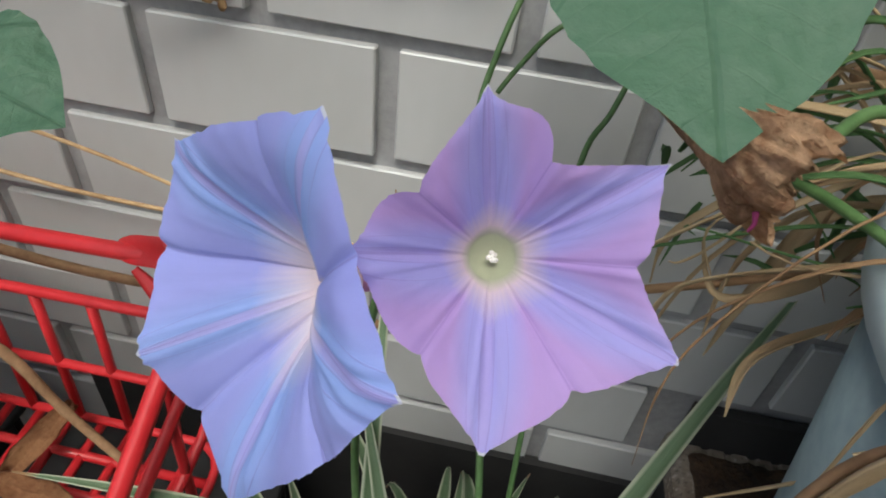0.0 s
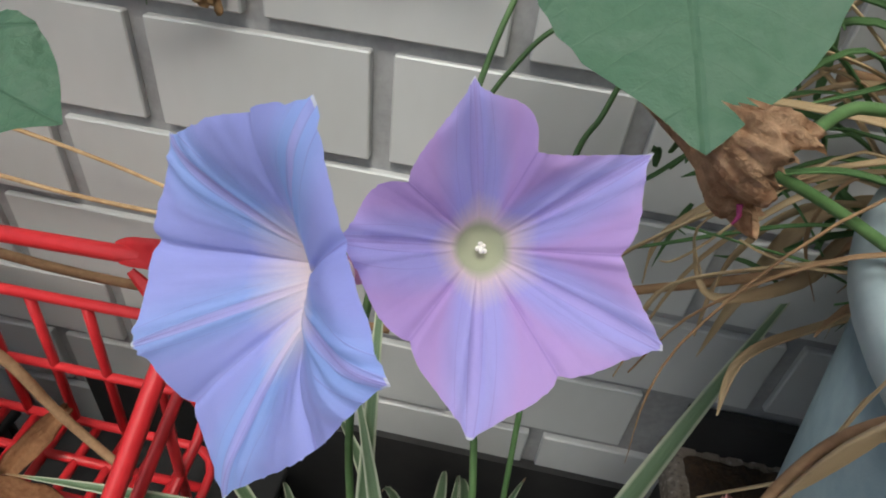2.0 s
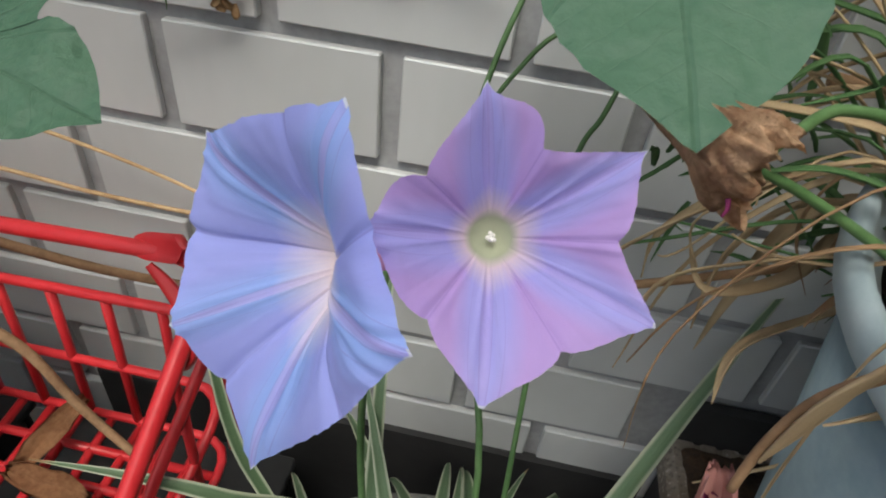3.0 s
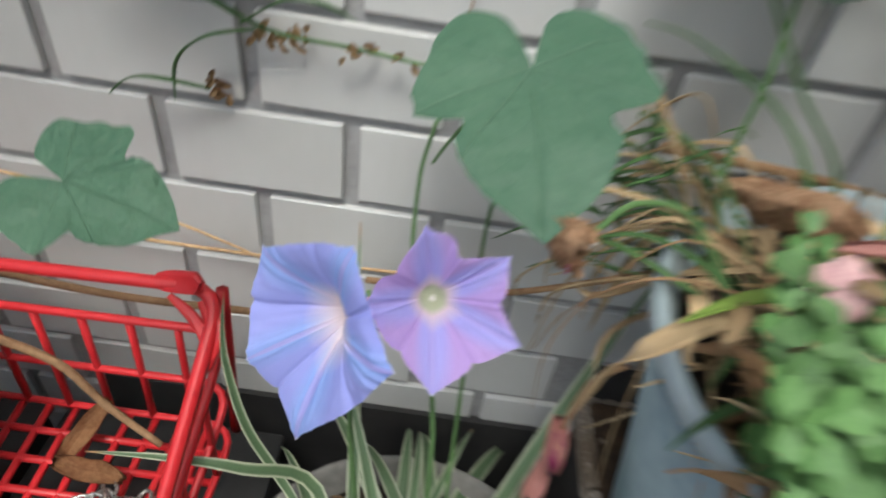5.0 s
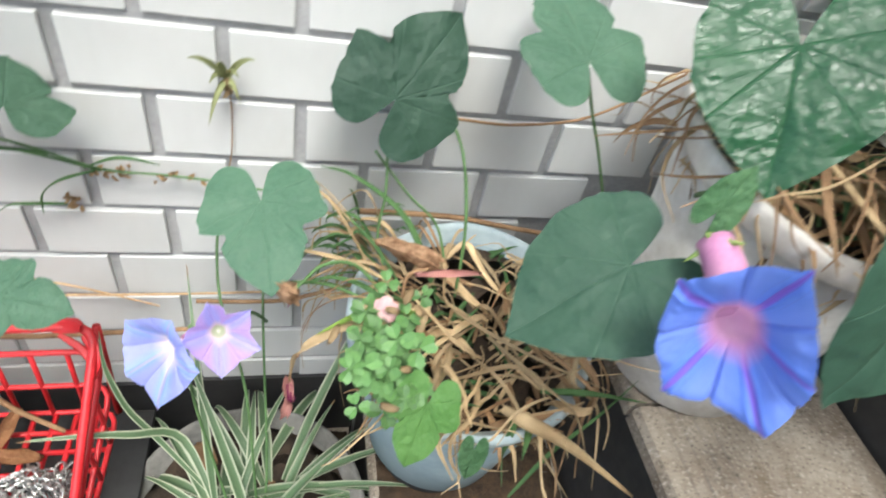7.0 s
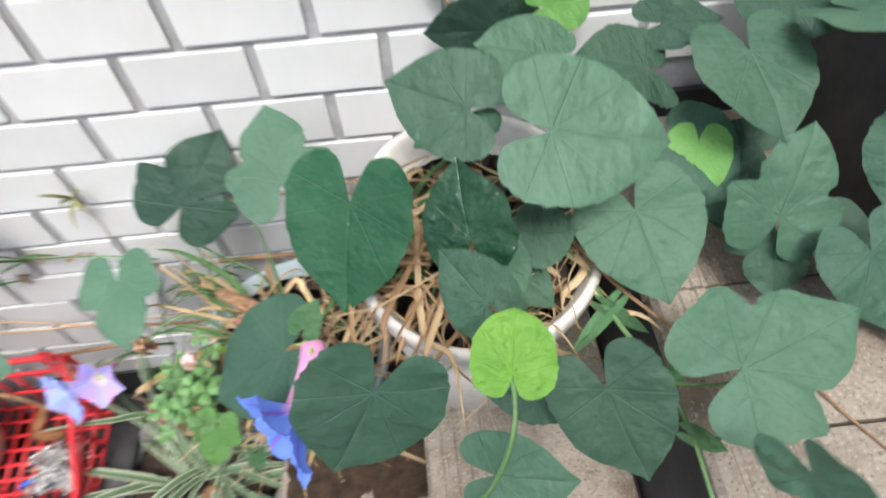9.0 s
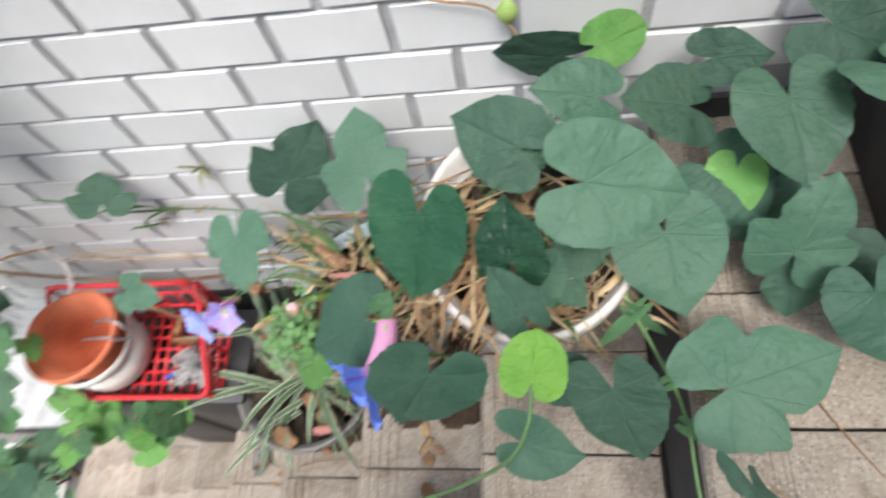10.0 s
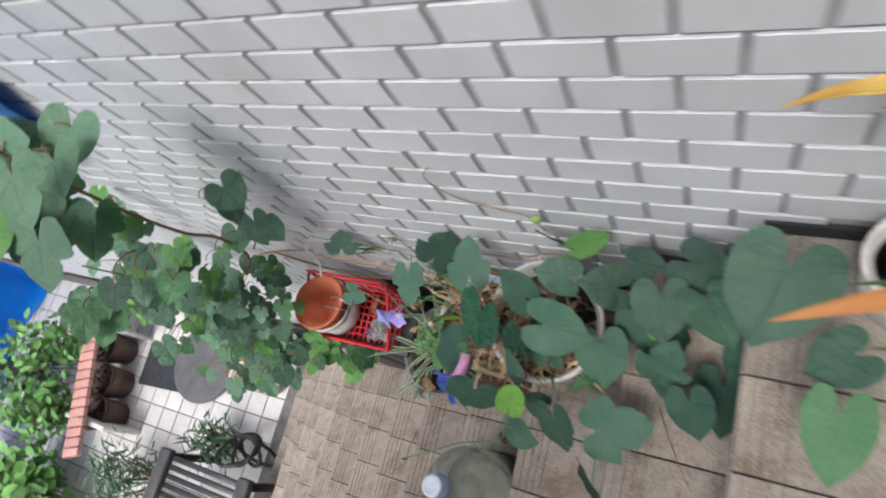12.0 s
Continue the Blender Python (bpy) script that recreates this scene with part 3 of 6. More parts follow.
leaf(vine_b, "heart", (0.516, -0.203, 2.266), (0.510, -0.169, 2.299), (-0.480, -0.660, 0.578), 0.058, LEAF_W)
leaf(vine_b, "heart", (0.524, -0.127, 2.293), (0.488, -0.141, 2.283), (-0.068, -0.472, 0.879), 0.045, LEAF_W)
leaf(vine_b, "heart", (0.523, -0.130, 2.300), (0.472, -0.101, 2.304), (-0.270, -0.595, 0.757), 0.065, LEAF_G)
leaf(vine_b, "heart", (0.581, -0.093, 2.304), (0.534, -0.093, 2.322), (0.336, -0.268, 0.903), 0.056, LEAF_G)
leaf(vine_b, "heart", (0.563, -0.035, 2.285), (0.502, -0.016, 2.269), (-0.255, -0.952, -0.172), 0.070, LEAF_D)
leaf(vine_b, "round", (0.587, -0.047, 2.308), (0.630, -0.020, 2.295), (0.543, -0.551, 0.634), 0.046, LEAF_Y)
leaf(vine_b, "heart", (0.566, -0.171, 2.314), (0.636, -0.179, 2.305), (0.045, -0.556, 0.830), 0.082, LEAF_G)
leaf(vine_b, "heart", (0.649, -0.092, 2.285), (0.600, -0.097, 2.310), (0.457, -0.187, 0.869), 0.065, LEAF_G)
leaf(vine_b, "heart", (0.671, -0.053, 2.290), (0.715, -0.054, 2.294), (-0.095, -0.229, 0.969), 0.047, LEAF_D)
leaf(vine_b, "heart", (0.712, -0.101, 2.298), (0.723, -0.163, 2.280), (0.028, -0.278, 0.960), 0.077, LEAF_G)
leaf(vine_b, "lobed", (0.721, -0.190, 2.234), (0.740, -0.157, 2.284), (-0.094, -0.817, 0.569), 0.079, LEAF_G)
leaf(vine_b, "lobed", (0.726, -0.189, 2.218), (0.725, -0.224, 2.181), (-0.334, -0.680, 0.652), 0.064, LEAF_G)
leaf(vine_b, "heart", (0.633, -0.168, 2.229), (0.645, -0.230, 2.208), (-0.160, -0.352, 0.922), 0.083, LEAF_G)
leaf(vine_b, "lobed", (0.657, -0.289, 2.236), (0.726, -0.268, 2.255), (-0.194, -0.211, 0.958), 0.093, LEAF_G)
leaf(vine_b, "heart", (0.584, -0.287, 2.222), (0.603, -0.335, 2.187), (-0.376, -0.641, 0.669), 0.069, LEAF_G)
leaf(vine_b, "round", (0.527, -0.291, 2.267), (0.533, -0.259, 2.279), (0.009, -0.346, 0.938), 0.050, LEAF_L)
leaf(vine_b, "heart", (0.517, -0.317, 2.180), (0.563, -0.331, 2.195), (-0.399, -0.573, 0.716), 0.056, LEAF_G)
leaf(vine_b, "heart", (0.522, -0.238, 2.247), (0.494, -0.206, 2.259), (-0.526, -0.644, 0.555), 0.051, LEAF_G)
leaf(vine_b, "heart", (0.556, -0.272, 2.193), (0.518, -0.272, 2.188), (-0.097, -0.508, 0.856), 0.042, LEAF_D)
leaf(vine_b, "heart", (0.773, -0.104, 2.322), (0.809, -0.161, 2.340), (0.006, 0.317, 0.949), 0.077, LEAF_G)
leaf(vine_b, "heart", (0.745, -0.053, 2.314), (0.800, -0.076, 2.299), (0.013, -0.513, 0.858), 0.072, LEAF_D)
leaf(vine_b, "lobed", (0.652, -0.353, 2.268), (0.677, -0.387, 2.242), (-0.808, -0.589, 0.000), 0.059, LEAF_G)
leaf(vine_b, "heart", (0.764, -0.224, 2.236), (0.782, -0.272, 2.209), (-0.183, -0.528, 0.830), 0.065, LEAF_D)
leaf(vine_b, "heart", (0.843, -0.112, 2.500), (0.821, -0.193, 2.490), (-0.041, -0.284, 0.958), 0.1, LEAF_G)
leaf(vine_b, "heart", (0.910, -0.175, 2.455), (0.869, -0.199, 2.450), (-0.2, -0.15, 0.97), 0.058, LEAF_G)
leaf(vine_b, "heart", (0.902, -0.236, 2.455), (0.897, -0.303, 2.450), (-0.15, -0.15, 0.97), 0.06, LEAF_M)
leaf(vine_b, "heart", (0.402, -0.212, 2.194), (0.416, -0.204, 2.216), (-0.3, -0.8, 0.4), 0.022, LEAF_M)
leaf(vine_b, "round", (0.692, -0.118, 2.235), (0.683, -0.151, 2.212), (-0.299, -0.535, 0.790), 0.052, LEAF_Y)
leaf(vine_b, "heart", (0.738, -0.118, 2.215), (0.696, -0.104, 2.207), (-0.327, -0.523, 0.787), 0.055, LEAF_D)
leaf(vine_b, "heart", (0.719, -0.117, 2.195), (0.732, -0.165, 2.177), (-0.324, -0.481, 0.815), 0.055, LEAF_D)
leaf(vine_b, "heart", (0.825, -0.152, 2.251), (0.804, -0.183, 2.221), (-0.457, -0.448, 0.769), 0.057, LEAF_D)
leaf(vine_b, "heart", (0.801, -0.193, 2.207), (0.802, -0.261, 2.178), (-0.437, -0.359, 0.825), 0.082, LEAF_D)
leaf(vine_b, "heart", (0.565, -0.168, 2.226), (0.546, -0.187, 2.213), (-0.103, -0.487, 0.867), 0.027, LEAF_G)
leaf(vine_b, "heart", (0.551, -0.187, 2.197), (0.574, -0.213, 2.187), (-0.111, -0.438, 0.892), 0.033, LEAF_G)
leaf(vine_b, "heart", (0.564, -0.177, 2.225), (0.589, -0.171, 2.213), (-0.2, -0.4, 0.88), 0.045, LEAF_G)
leaf(vine_b, "heart", (0.537, -0.188, 2.215), (0.544, -0.219, 2.203), (-0.2, -0.4, 0.88), 0.04, LEAF_G)
leaf(vine_b, "heart", (0.679, -0.116, 2.230), (0.712, -0.158, 2.218), (-0.2, -0.4, 0.88), 0.075, LEAF_D)
leaf(vine_b, "heart", (0.702, -0.129, 2.215), (0.746, -0.157, 2.203), (-0.2, -0.4, 0.88), 0.07, LEAF_D)
vine_c = vine((-0.45, -0.12, 1.3), "tangled vine with many green leaves climbing beside the stairs")

for v, root, wide in ((vine_a, Vector((0, 0, -0.03)), 0.05), (vine_b, Vector((0, 0, -0.02)), 0.05)):
    rnd = random.Random(11)
    for ob in [o for o in v.children if o.name.startswith("leaf")]:
        b = ob.matrix_local.translation
        low = root + Vector((rnd.uniform(-wide, wide), rnd.uniform(-wide, wide), 0))
        flat = Vector((b.x - low.x, b.y - low.y, 0))
        side = Vector((-flat.y, flat.x, 0)) * rnd.uniform(-0.12, 0.12)
        bm = bmesh.new()
        tube(bm, arc(low, b, flat * -0.10 + side + Vector((0, 0, 0.02 * max(0.02, flat.length))), 12), 0.0014, 6, 0.0009)
        part("stalk", bm, M_STEM, v)

# a green runner along the step's edge, and the long stem under the lime leaf
RUNNERS = ((((0.560, -0.150, 2.195), (0.599, -0.177, 2.185), (0.612, -0.216, 2.180), (0.634, -0.271, 2.178), (0.643, -0.305, 2.172), (0.645, -0.347, 2.166), (0.652, -0.41, 2.160)), 0.0022, 0.0014, M_STEM),
           (((0.590, -0.160, 2.200), (0.618, -0.200, 2.190), (0.649, -0.232, 2.180), (0.68, -0.26, 2.170)), 0.0018, 0.0010, M_DRY_STEM),
           (((0.634, -0.271, 2.178), (0.655, -0.282, 2.195), (0.663, -0.288, 2.215), (0.659, -0.288, 2.229)), 0.0012, 0.0010, M_STEM),
           (((0.527, -0.291, 2.265), (0.523, -0.318, 2.252), (0.503, -0.335, 2.190), (0.440, -0.350, 2.080), (0.363, -0.364, 2.000), (0.250, -0.405, 1.880), (0.145, -0.441, 1.780), (0.080, -0.450, 1.618)), 0.0014, 0.0018, M_STEM),
           (((0.452, -0.275, 2.218), (0.470, -0.262, 2.200), (0.492, -0.240, 2.190), (0.520, -0.200, 2.175)), 0.0013, 0.0016, M_DRY_STEM))
for pts, r0, r1, mat in RUNNERS:
    bm = bmesh.new()
    tube(bm, smooth_line([Vector(p) - vine_b.location for p in pts], 5), r0, 7, r1)
    part("stem", bm, mat, vine_b)
for a, b, n, w in (((0.612, -0.216, 2.182), (0.578, -0.246, 2.186), (-0.2, -0.3, 0.93), 0.012), ((0.612, -0.216, 2.182), (0.632, -0.240, 2.190), (-0.1, -0.5, 0.86), 0.011), ((0.634, -0.271, 2.180), (0.655, -0.262, 2.192), (-0.3, -0.3, 0.9), 0.012), ((0.643, -0.305, 2.174), (0.664, -0.318, 2.178), (0.1, -0.3, 0.95), 0.013)):
    leaf(vine_b, "heart", a, b, n, w, LEAF_M)

# the far vine: leaf clusters along a woody stem that comes down beside the stairs
rnd = random.Random(21)
CLUSTERS = (((0.00, -0.15, 2.74), 0.05, 5, 0.12), ((-0.06, -0.24, 2.64), 0.06, 6, 0.11), ((-0.13, -0.19, 2.48), 0.06, 9, 0.075), ((-0.22, -0.28, 2.42), 0.07, 9, 0.075),
            ((-0.24, -0.17, 2.24), 0.07, 10, 0.07), ((-0.30, -0.24, 2.12), 0.08, 18, 0.068), ((-0.22, -0.18, 2.00), 0.05, 12, 0.065), ((-0.34, -0.27, 1.93), 0.08, 18, 0.065),
            ((-0.50, -0.22, 1.98), 0.10, 18, 0.065), ((-0.60, -0.22, 1.72), 0.10, 20, 0.065), ((-0.15, -0.245, 1.80), 0.035, 8, 0.065),
            ((-0.06, -0.25, 1.77), 0.032, 8, 0.070), ((-0.60, -0.05, 2.22), 0.05, 7, 0.05), ((-0.38, -0.30, 1.72), 0.09, 16, 0.065), ((-0.56, -0.33, 1.62), 0.09, 14, 0.065),
            ((-0.55, -0.14, 1.98), 0.09, 15, 0.066), ((-0.34, -0.13, 2.01), 0.07, 14, 0.062), ((-0.72, -0.15, 2.00), 0.09, 12, 0.068), ((-0.24, -0.11, 1.97), 0.04, 7, 0.052))
for c, spread, number, size in CLUSTERS:
    for i in range(number):
        base = Vector([m + rnd.gauss(0, spread * 0.62) for m in c])
        base.y = min(-0.03, base.y)
        tipway = Vector((rnd.uniform(-0.3, 0.7), rnd.uniform(-1.0, 0.0), rnd.uniform(-0.8, 0.0)))
        n = Vector((0.55 + rnd.uniform(-0.35, 0.35), -0.25 + rnd.uniform(-0.35, 0.3), 0.75))
        long = size * rnd.uniform(0.6, 1.05) * 0.72
        leaf(vine_c, rnd.choice(("heart", "lobed", "lobed")), base, base + tipway.normalized() * long, n, long * rnd.uniform(1.15, 1.4), rnd.choice((LEAF_Y, LEAF_Y, LEAF_M) if c[1] < -0.24 and c[0] > -0.16 and c[2] < 1.9 else (LEAF_G, LEAF_M, LEAF_V, LEAF_V, LEAF_V, LEAF_Y, LEAF_V)))
        bs = bmesh.new()
        o = Vector(c) * 0.65 + base * 0.35 + Vector((-0.01, 0.02, -0.03))
        stalk(bs, o - vine_c.location, base - vine_c.location)
        part("stalk", bs, M_DRY_STEM, vine_c)
for a, b, sx in (((-0.014, -0.055, 2.425), (0.010, -0.075, 2.385), 0.075), ((-0.035, -0.06, 2.39), (-0.03, -0.09, 2.345), 0.055), ((-0.030, -0.065, 2.275), (-0.005, -0.085, 2.245), 0.05), ((-0.075, -0.06, 2.27), (-0.06, -0.09, 2.225), 0.06)):
    leaf(vine_c, "heart", a, b, (0.5, -0.45, 0.74), sx, LEAF_G)
    bs = bmesh.new()
    stalk(bs, Vector((-0.16, -0.05, a[2] - 0.08)) - vine_c.location, Vector(a) - vine_c.location)
    part("stalk", bs, M_DRY_STEM, vine_c)
for pts, r0, r1 in ((((-1.05, -0.10, 1.15), (-0.62, -0.10, 1.70), (-0.30, -0.08, 2.02), (-0.17, -0.10, 2.25), (-0.14, -0.13, 2.36), (-0.10, -0.15, 2.50), (-0.02, -0.17, 2.68), (0.03, -0.18, 2.80)), 0.0042, 0.0024),
                    (((-0.62, -0.08, 1.70), (-0.45, -0.03, 1.85), (-0.28, -0.02, 1.93), (-0.17, -0.015, 1.955)), 0.003, 0.002),
                    (((-0.30, -0.05, 2.02), (-0.16, -0.04, 2.18), (-0.10, -0.04, 2.33), (-0.05, -0.05, 2.42)), 0.0026, 0.0014),
                    (((-0.55, -0.2, 1.75), (-0.38, -0.2, 2.0), (-0.28, -0.22, 2.25), (-0.17, -0.25, 2.5)), 0.0026, 0.0014)):
    bm = bmesh.new()
    tube(bm, smooth_line([Vector(p) - vine_c.location for p in pts], 4), r0, 8, r1)
    part("stem", bm, M_DRY_STEM, vine_c, "brown woody stem")


# ---- blades, straw and withered pieces ----
def striped_blade():
    """Green blade with cream margins."""
    m = Mat("striped_blade", 0.45, 0, 0.5)
    uv = m.t.nodes.new("ShaderNodeSeparateXYZ")
    m.link(m.coords("UV"), uv.inputs[0])
    off = m.math("ABSOLUTE", m.math("SUBTRACT", uv.outputs[0], 0.5))
    fibre = m.noise(20.0, 3.0, 0.6, (8.0, 0.6, 1), "UV")
    side = m.math("ADD", off, m.math("MULTIPLY", m.math("SUBTRACT", fibre, 0.5), 0.09))
    margin = m.ramp(side, [(0.28, (0, 0, 0)), (0.42, (1, 1, 1))])
    green = m.ramp(fibre, [(0.3, (0.070, 0.130, 0.062)), (0.7, (0.155, 0.235, 0.125))])
    col = m.mix(margin, green, (0.50, 0.54, 0.40))
    tip = m.ramp(m.math("ADD", uv.outputs[1], m.math("MULTIPLY", m.random(), 0.05)), [(0.96, (0, 0, 0)), (1.0, (1, 1, 1))])
    m.colour(m.mix(tip, col, (0.35, 0.20, 0.09))).bump(fibre, 0.25, 0.0005)
    thin = m.t.nodes.new("ShaderNodeBsdfTranslucent")
    m.link(col, thin.inputs[0])
    mix = m.node("ShaderNodeMixShader", Fac=0.2)
    m.link(m.b.outputs[0], mix.inputs[1])
    m.link(thin.outputs[0], mix.inputs[2])
    m.link(mix.outputs[0], m.out.inputs[0])
    return m.m


def straw_material(name, dark, light):
    m = Mat(name, 0.7, 0, 0.35)
    fibre = m.noise(16.0, 4.0, 0.65, (9.0, 0.5, 1), "UV")
    patch = m.noise(22.0, 3.0)
    f = m.math("ADD", m.math("MULTIPLY", fibre, 0.45), m.math("MULTIPLY", patch, 0.55))
    col = m.ramp(f, [(0.3, dark), (0.65, light)])
    v = m.math("ADD", m.math("MULTIPLY", m.island(), 0.72), 0.60)
    m.colour(m.mix(1.0, col, v, "MULTIPLY")).bump(fibre, 0.5, 0.0008)
    return m.m


M_BLADE = striped_blade()
M_STRAWLEAF = straw_material("dry_straw_leaf", (0.28, 0.17, 0.08), (0.66, 0.51, 0.31))
M_BROWNLEAF = straw_material("dry_brown_leaf", (0.16, 0.08, 0.038), (0.48, 0.31, 0.17))
M_PETALDRY = straw_material("dry_rolled_petal", (0.36, 0.13, 0.12), (0.72, 0.42, 0.38))
M_GRASS = straw_material("green_grass_blade", (0.045, 0.11, 0.035), (0.11, 0.22, 0.075))
M_WIRE = mottled("dull_steel", (0.30, 0.30, 0.30), (0.52, 0.52, 0.52), 60.0, 0.35, 0.2, metal=0.85)
M_WHITECORD = mottled("white_cord", (0.5, 0.49, 0.47), (0.72, 0.71, 0.69), 80.0, 0.8, 0.3)


def blade(bm, pts, width, fold=0.25, twist=0.0, up=(0, 0, 1), taper=0.75, thick=0.0006):
    """A long leaf along points: folded along its middle, tapering to a tip; real thickness."""
    uvl = bm.loops.layers.uv.verify()
    pts = [Vector(p) for p in pts]
    n = len(pts) - 1
    top, low, us = [], [], (0.0, 0.28, 0.5, 0.72, 1.0)
    up = Vector(up)
    for i, p in enumerate(pts):
        s = i / n
        way = (pts[min(i + 1, n)] - pts[max(i - 1, 0)]).normalized()
        side = way.cross(up)
        if side.length < 0.05:
            side = way.orthogonal()
        side.normalize()
        nor = side.cross(way)
        if twist:
            q = Matrix.Rotation(twist * s, 3, way)
            side, nor = q @ side, q @ nor
        w = width * 0.5 * (0.55 + 0.45 * min(1, s * 4)) * max(0.04, 1 - max(0, (s - (1 - taper)) / taper) ** 1.7)
        ring = [p + side * (w * (u * 2 - 1)) + nor * (w * fold * abs(u * 2 - 1)) for u in us]
        top.append([bm.verts.new(v) for v in ring])
        low.append([bm.verts.new(v - nor * thick) for v in ring])
    def quad(vs, uvs):
        f = bm.faces.new(vs)
        for lp, uv in zip(f.loops, uvs):
            lp[uvl].uv = uv
    m = len(us)
    for i in range(n):
        s0, s1 = i / n, (i + 1) / n
        for k in range(m - 1):
            uvs = ((us[k], s0), (us[k + 1], s0), (us[k + 1], s1), (us[k], s1))
            quad((top[i][k], top[i][k + 1], top[i + 1][k + 1], top[i + 1][k]), uvs)
            quad((low[i][k], low[i + 1][k], low[i + 1][k + 1], low[i][k + 1]), (uvs[0], uvs[3], uvs[2], uvs[1]))
        for k in (0, m - 1):
            quad((top[i][k], top[i + 1][k], low[i + 1][k], low[i][k]), ((us[k], s0), (us[k], s1), (us[k], s1), (us[k], s0)))


def curve(points, steps=5):
    """A smooth line through the given points."""
    return smooth_line([Vector(p) for p in points], steps)


def arching(base, heading, rise, length, droop, steps=12):
    """Points of a blade that leaves its base at an angle and bends over under its weight."""
    b = Vector(base)
    out, e = [b.copy()], radians(rise)
    for i in range(steps):
        a = e - droop * (i / steps) ** 1.3
        b = b + Vector((math.cos(heading) * math.cos(a), math.sin(heading) * math.cos(a), math.sin(a))) * (length / steps)
        out.append(b.copy())
    return out


def crumpled(bm, centre, size, normal, tip, curl=1.0, seed=0, ridges=5, cells=(16, 12)):
    """A withered sheet: pleated, curled in on itself and torn at the rim."""
    c, turn = Vector(centre), frame_of(normal, tip)
    nu, nv = cells
    verts = []
    for j in range(nv + 1):
        v = j / nv
        half = (math.sin(math.pi * (0.12 + 0.80 * v)) ** 0.7) * 0.5 * size[0]
        for i in range(nu + 1):
            u = i / nu * 2 - 1
            wob = noise.noise(Vector((u * 2.1, v * 2.6, seed * 7.3)))
            fine = noise.noise(Vector((u * 6, v * 7, seed * 3.1)))
            ang = u * 1.35 * curl
            rad = half / max(0.4, 1.2 * curl)
            x = math.sin(ang) * rad + 0.13 * size[0] * wob + 0.05 * size[0] * fine
            z = (1 - math.cos(ang)) * rad + 0.05 * size[0] * math.cos(u * ridges * math.pi + 3 * v + 2 * wob) + 0.13 * size[0] * wob + 0.09 * size[0] * fine
            y = (v - 0.5) * size[1] * (1 + 0.08 * fine) + 0.07 * size[1] * wob * abs(u)
            verts.append(bm.verts.new(c + turn @ Vector((x, y, z))))
    faces = []
    for j in range(nv):
        for i in range(nu):
            a = j * (nu + 1) + i
            faces.append(bm.faces.new((verts[a], verts[a + 1], verts[a + nu + 2], verts[a + nu + 1])))
    bmesh.ops.solidify(bm, geom=faces, thickness=0.0005)


def dead_leaf(at, size, normal, tip, material, label, seed, curl=0.7):
    bm = bmesh.new()
    crumpled(bm, (0, 0, 0), size, normal, tip, curl, seed, cells=(12, 8))
    ob = part("dead_leaf", bm, material)
    ob.location = at
    return tagged(ob, label, "dead leaf", "fallen leaves")


def bar(owner, name, pts, r0, r1, material, steps=6, label=""):
    bm = bmesh.new()
    tube(bm, [p - owner.location for p in curve(pts, steps)], r0, 7, r1)
    return part(name, bm, material, owner, label)


# ---- spider plant in the cement pot ----
CROWN = Vector((0.165, -0.162, 1.735))
spider = thing("spider_plant", CROWN, "striped spider plant with cream edged arching blades", "plant")
rnd = random.Random(4)
LONG = ((100, 66, 0.26, 0.75), (52, 60, 0.27, 0.7), (172, 42, 0.20, 1.1), (190, 38, 0.18, 1.0), (205, 44, 0.17, 1.0), (350, 40, 0.17, 1.1), (5, 45, 0.16, 0.8), (25, 58, 0.17, 0.6), (118, 66, 0.20, 0.8))
for i in range(54):
    if i < len(LONG):
        deg, rise, length, droop = LONG[i]
        head = radians(deg)
    else:
        head, rise = rnd.uniform(0, 2 * math.pi), rnd.uniform(8, 50)
        length, droop = rnd.uniform(0.10, 0.20), rnd.uniform(0.9, 2.4)
    base = Vector((math.cos(head), math.sin(head), 0)) * rnd.uniform(0.002, 0.03) + Vector((rnd.uniform(-0.03, 0.03), rnd.uniform(-0.03, 0.03), 0))
    bm = bmesh.new()
    blade(bm, arching(base, head + rnd.uniform(-0.6, 0.6) * (i >= len(LONG)), rise, length, droop), rnd.uniform(0.0075, 0.0130), 0.40, rnd.uniform(-0.7, 0.7), (0.02, 0.01, 1))
    part("blade", bm, M_BLADE, spider)
for pts, w in ((((0.145, -0.165, 1.745), (0.107, -0.102, 1.790), (0.068, -0.113, 1.825), (0.032, -0.120, 1.840), (-0.010, -0.125, 1.845)), 0.0085), (((0.145, -0.150, 1.745), (0.090, -0.108, 1.800), (0.067, -0.097, 1.840), (0.057, -0.088, 1.880), (0.055, -0.082, 1.905), (0.057, -0.077, 1.930)), 0.006)):
    bm = bmesh.new()
    blade(bm, [p - CROWN for p in curve(pts, 5)], w, 0.35, 0.3, (0.1, -0.3, 1))
    part("blade", bm, M_BLADE, spider)
for i in range(7):
    head = rnd.uniform(0, 6.28)
    bm = bmesh.new()
    blade(bm, arching((rnd.uniform(-0.03, 0.03), rnd.uniform(-0.03, 0.03), -0.01), head, 15, rnd.uniform(0.06, 0.12), 0.9), 0.011, 0.3, 1.5)
    part("blade", bm, M_BROWNLEAF, spider, "dry brown blade")
for at, s, sd in (((0.150, -0.255, 1.756), (0.03, 0.045), 1), ((0.185, -0.20, 1.752), (0.025, 0.035), 2), ((0.12, -0.10, 1.745), (0.03, 0.03), 3), ((0.21, -0.225, 1.748), (0.03, 0.04), 4)):
    dead_leaf(at, s, (0.1, -0.4, 0.9), (0.6, -0.6, 0.1), M_BROWNLEAF, "curled brown dead leaf lying in the cement pot", sd)
bm = bmesh.new()
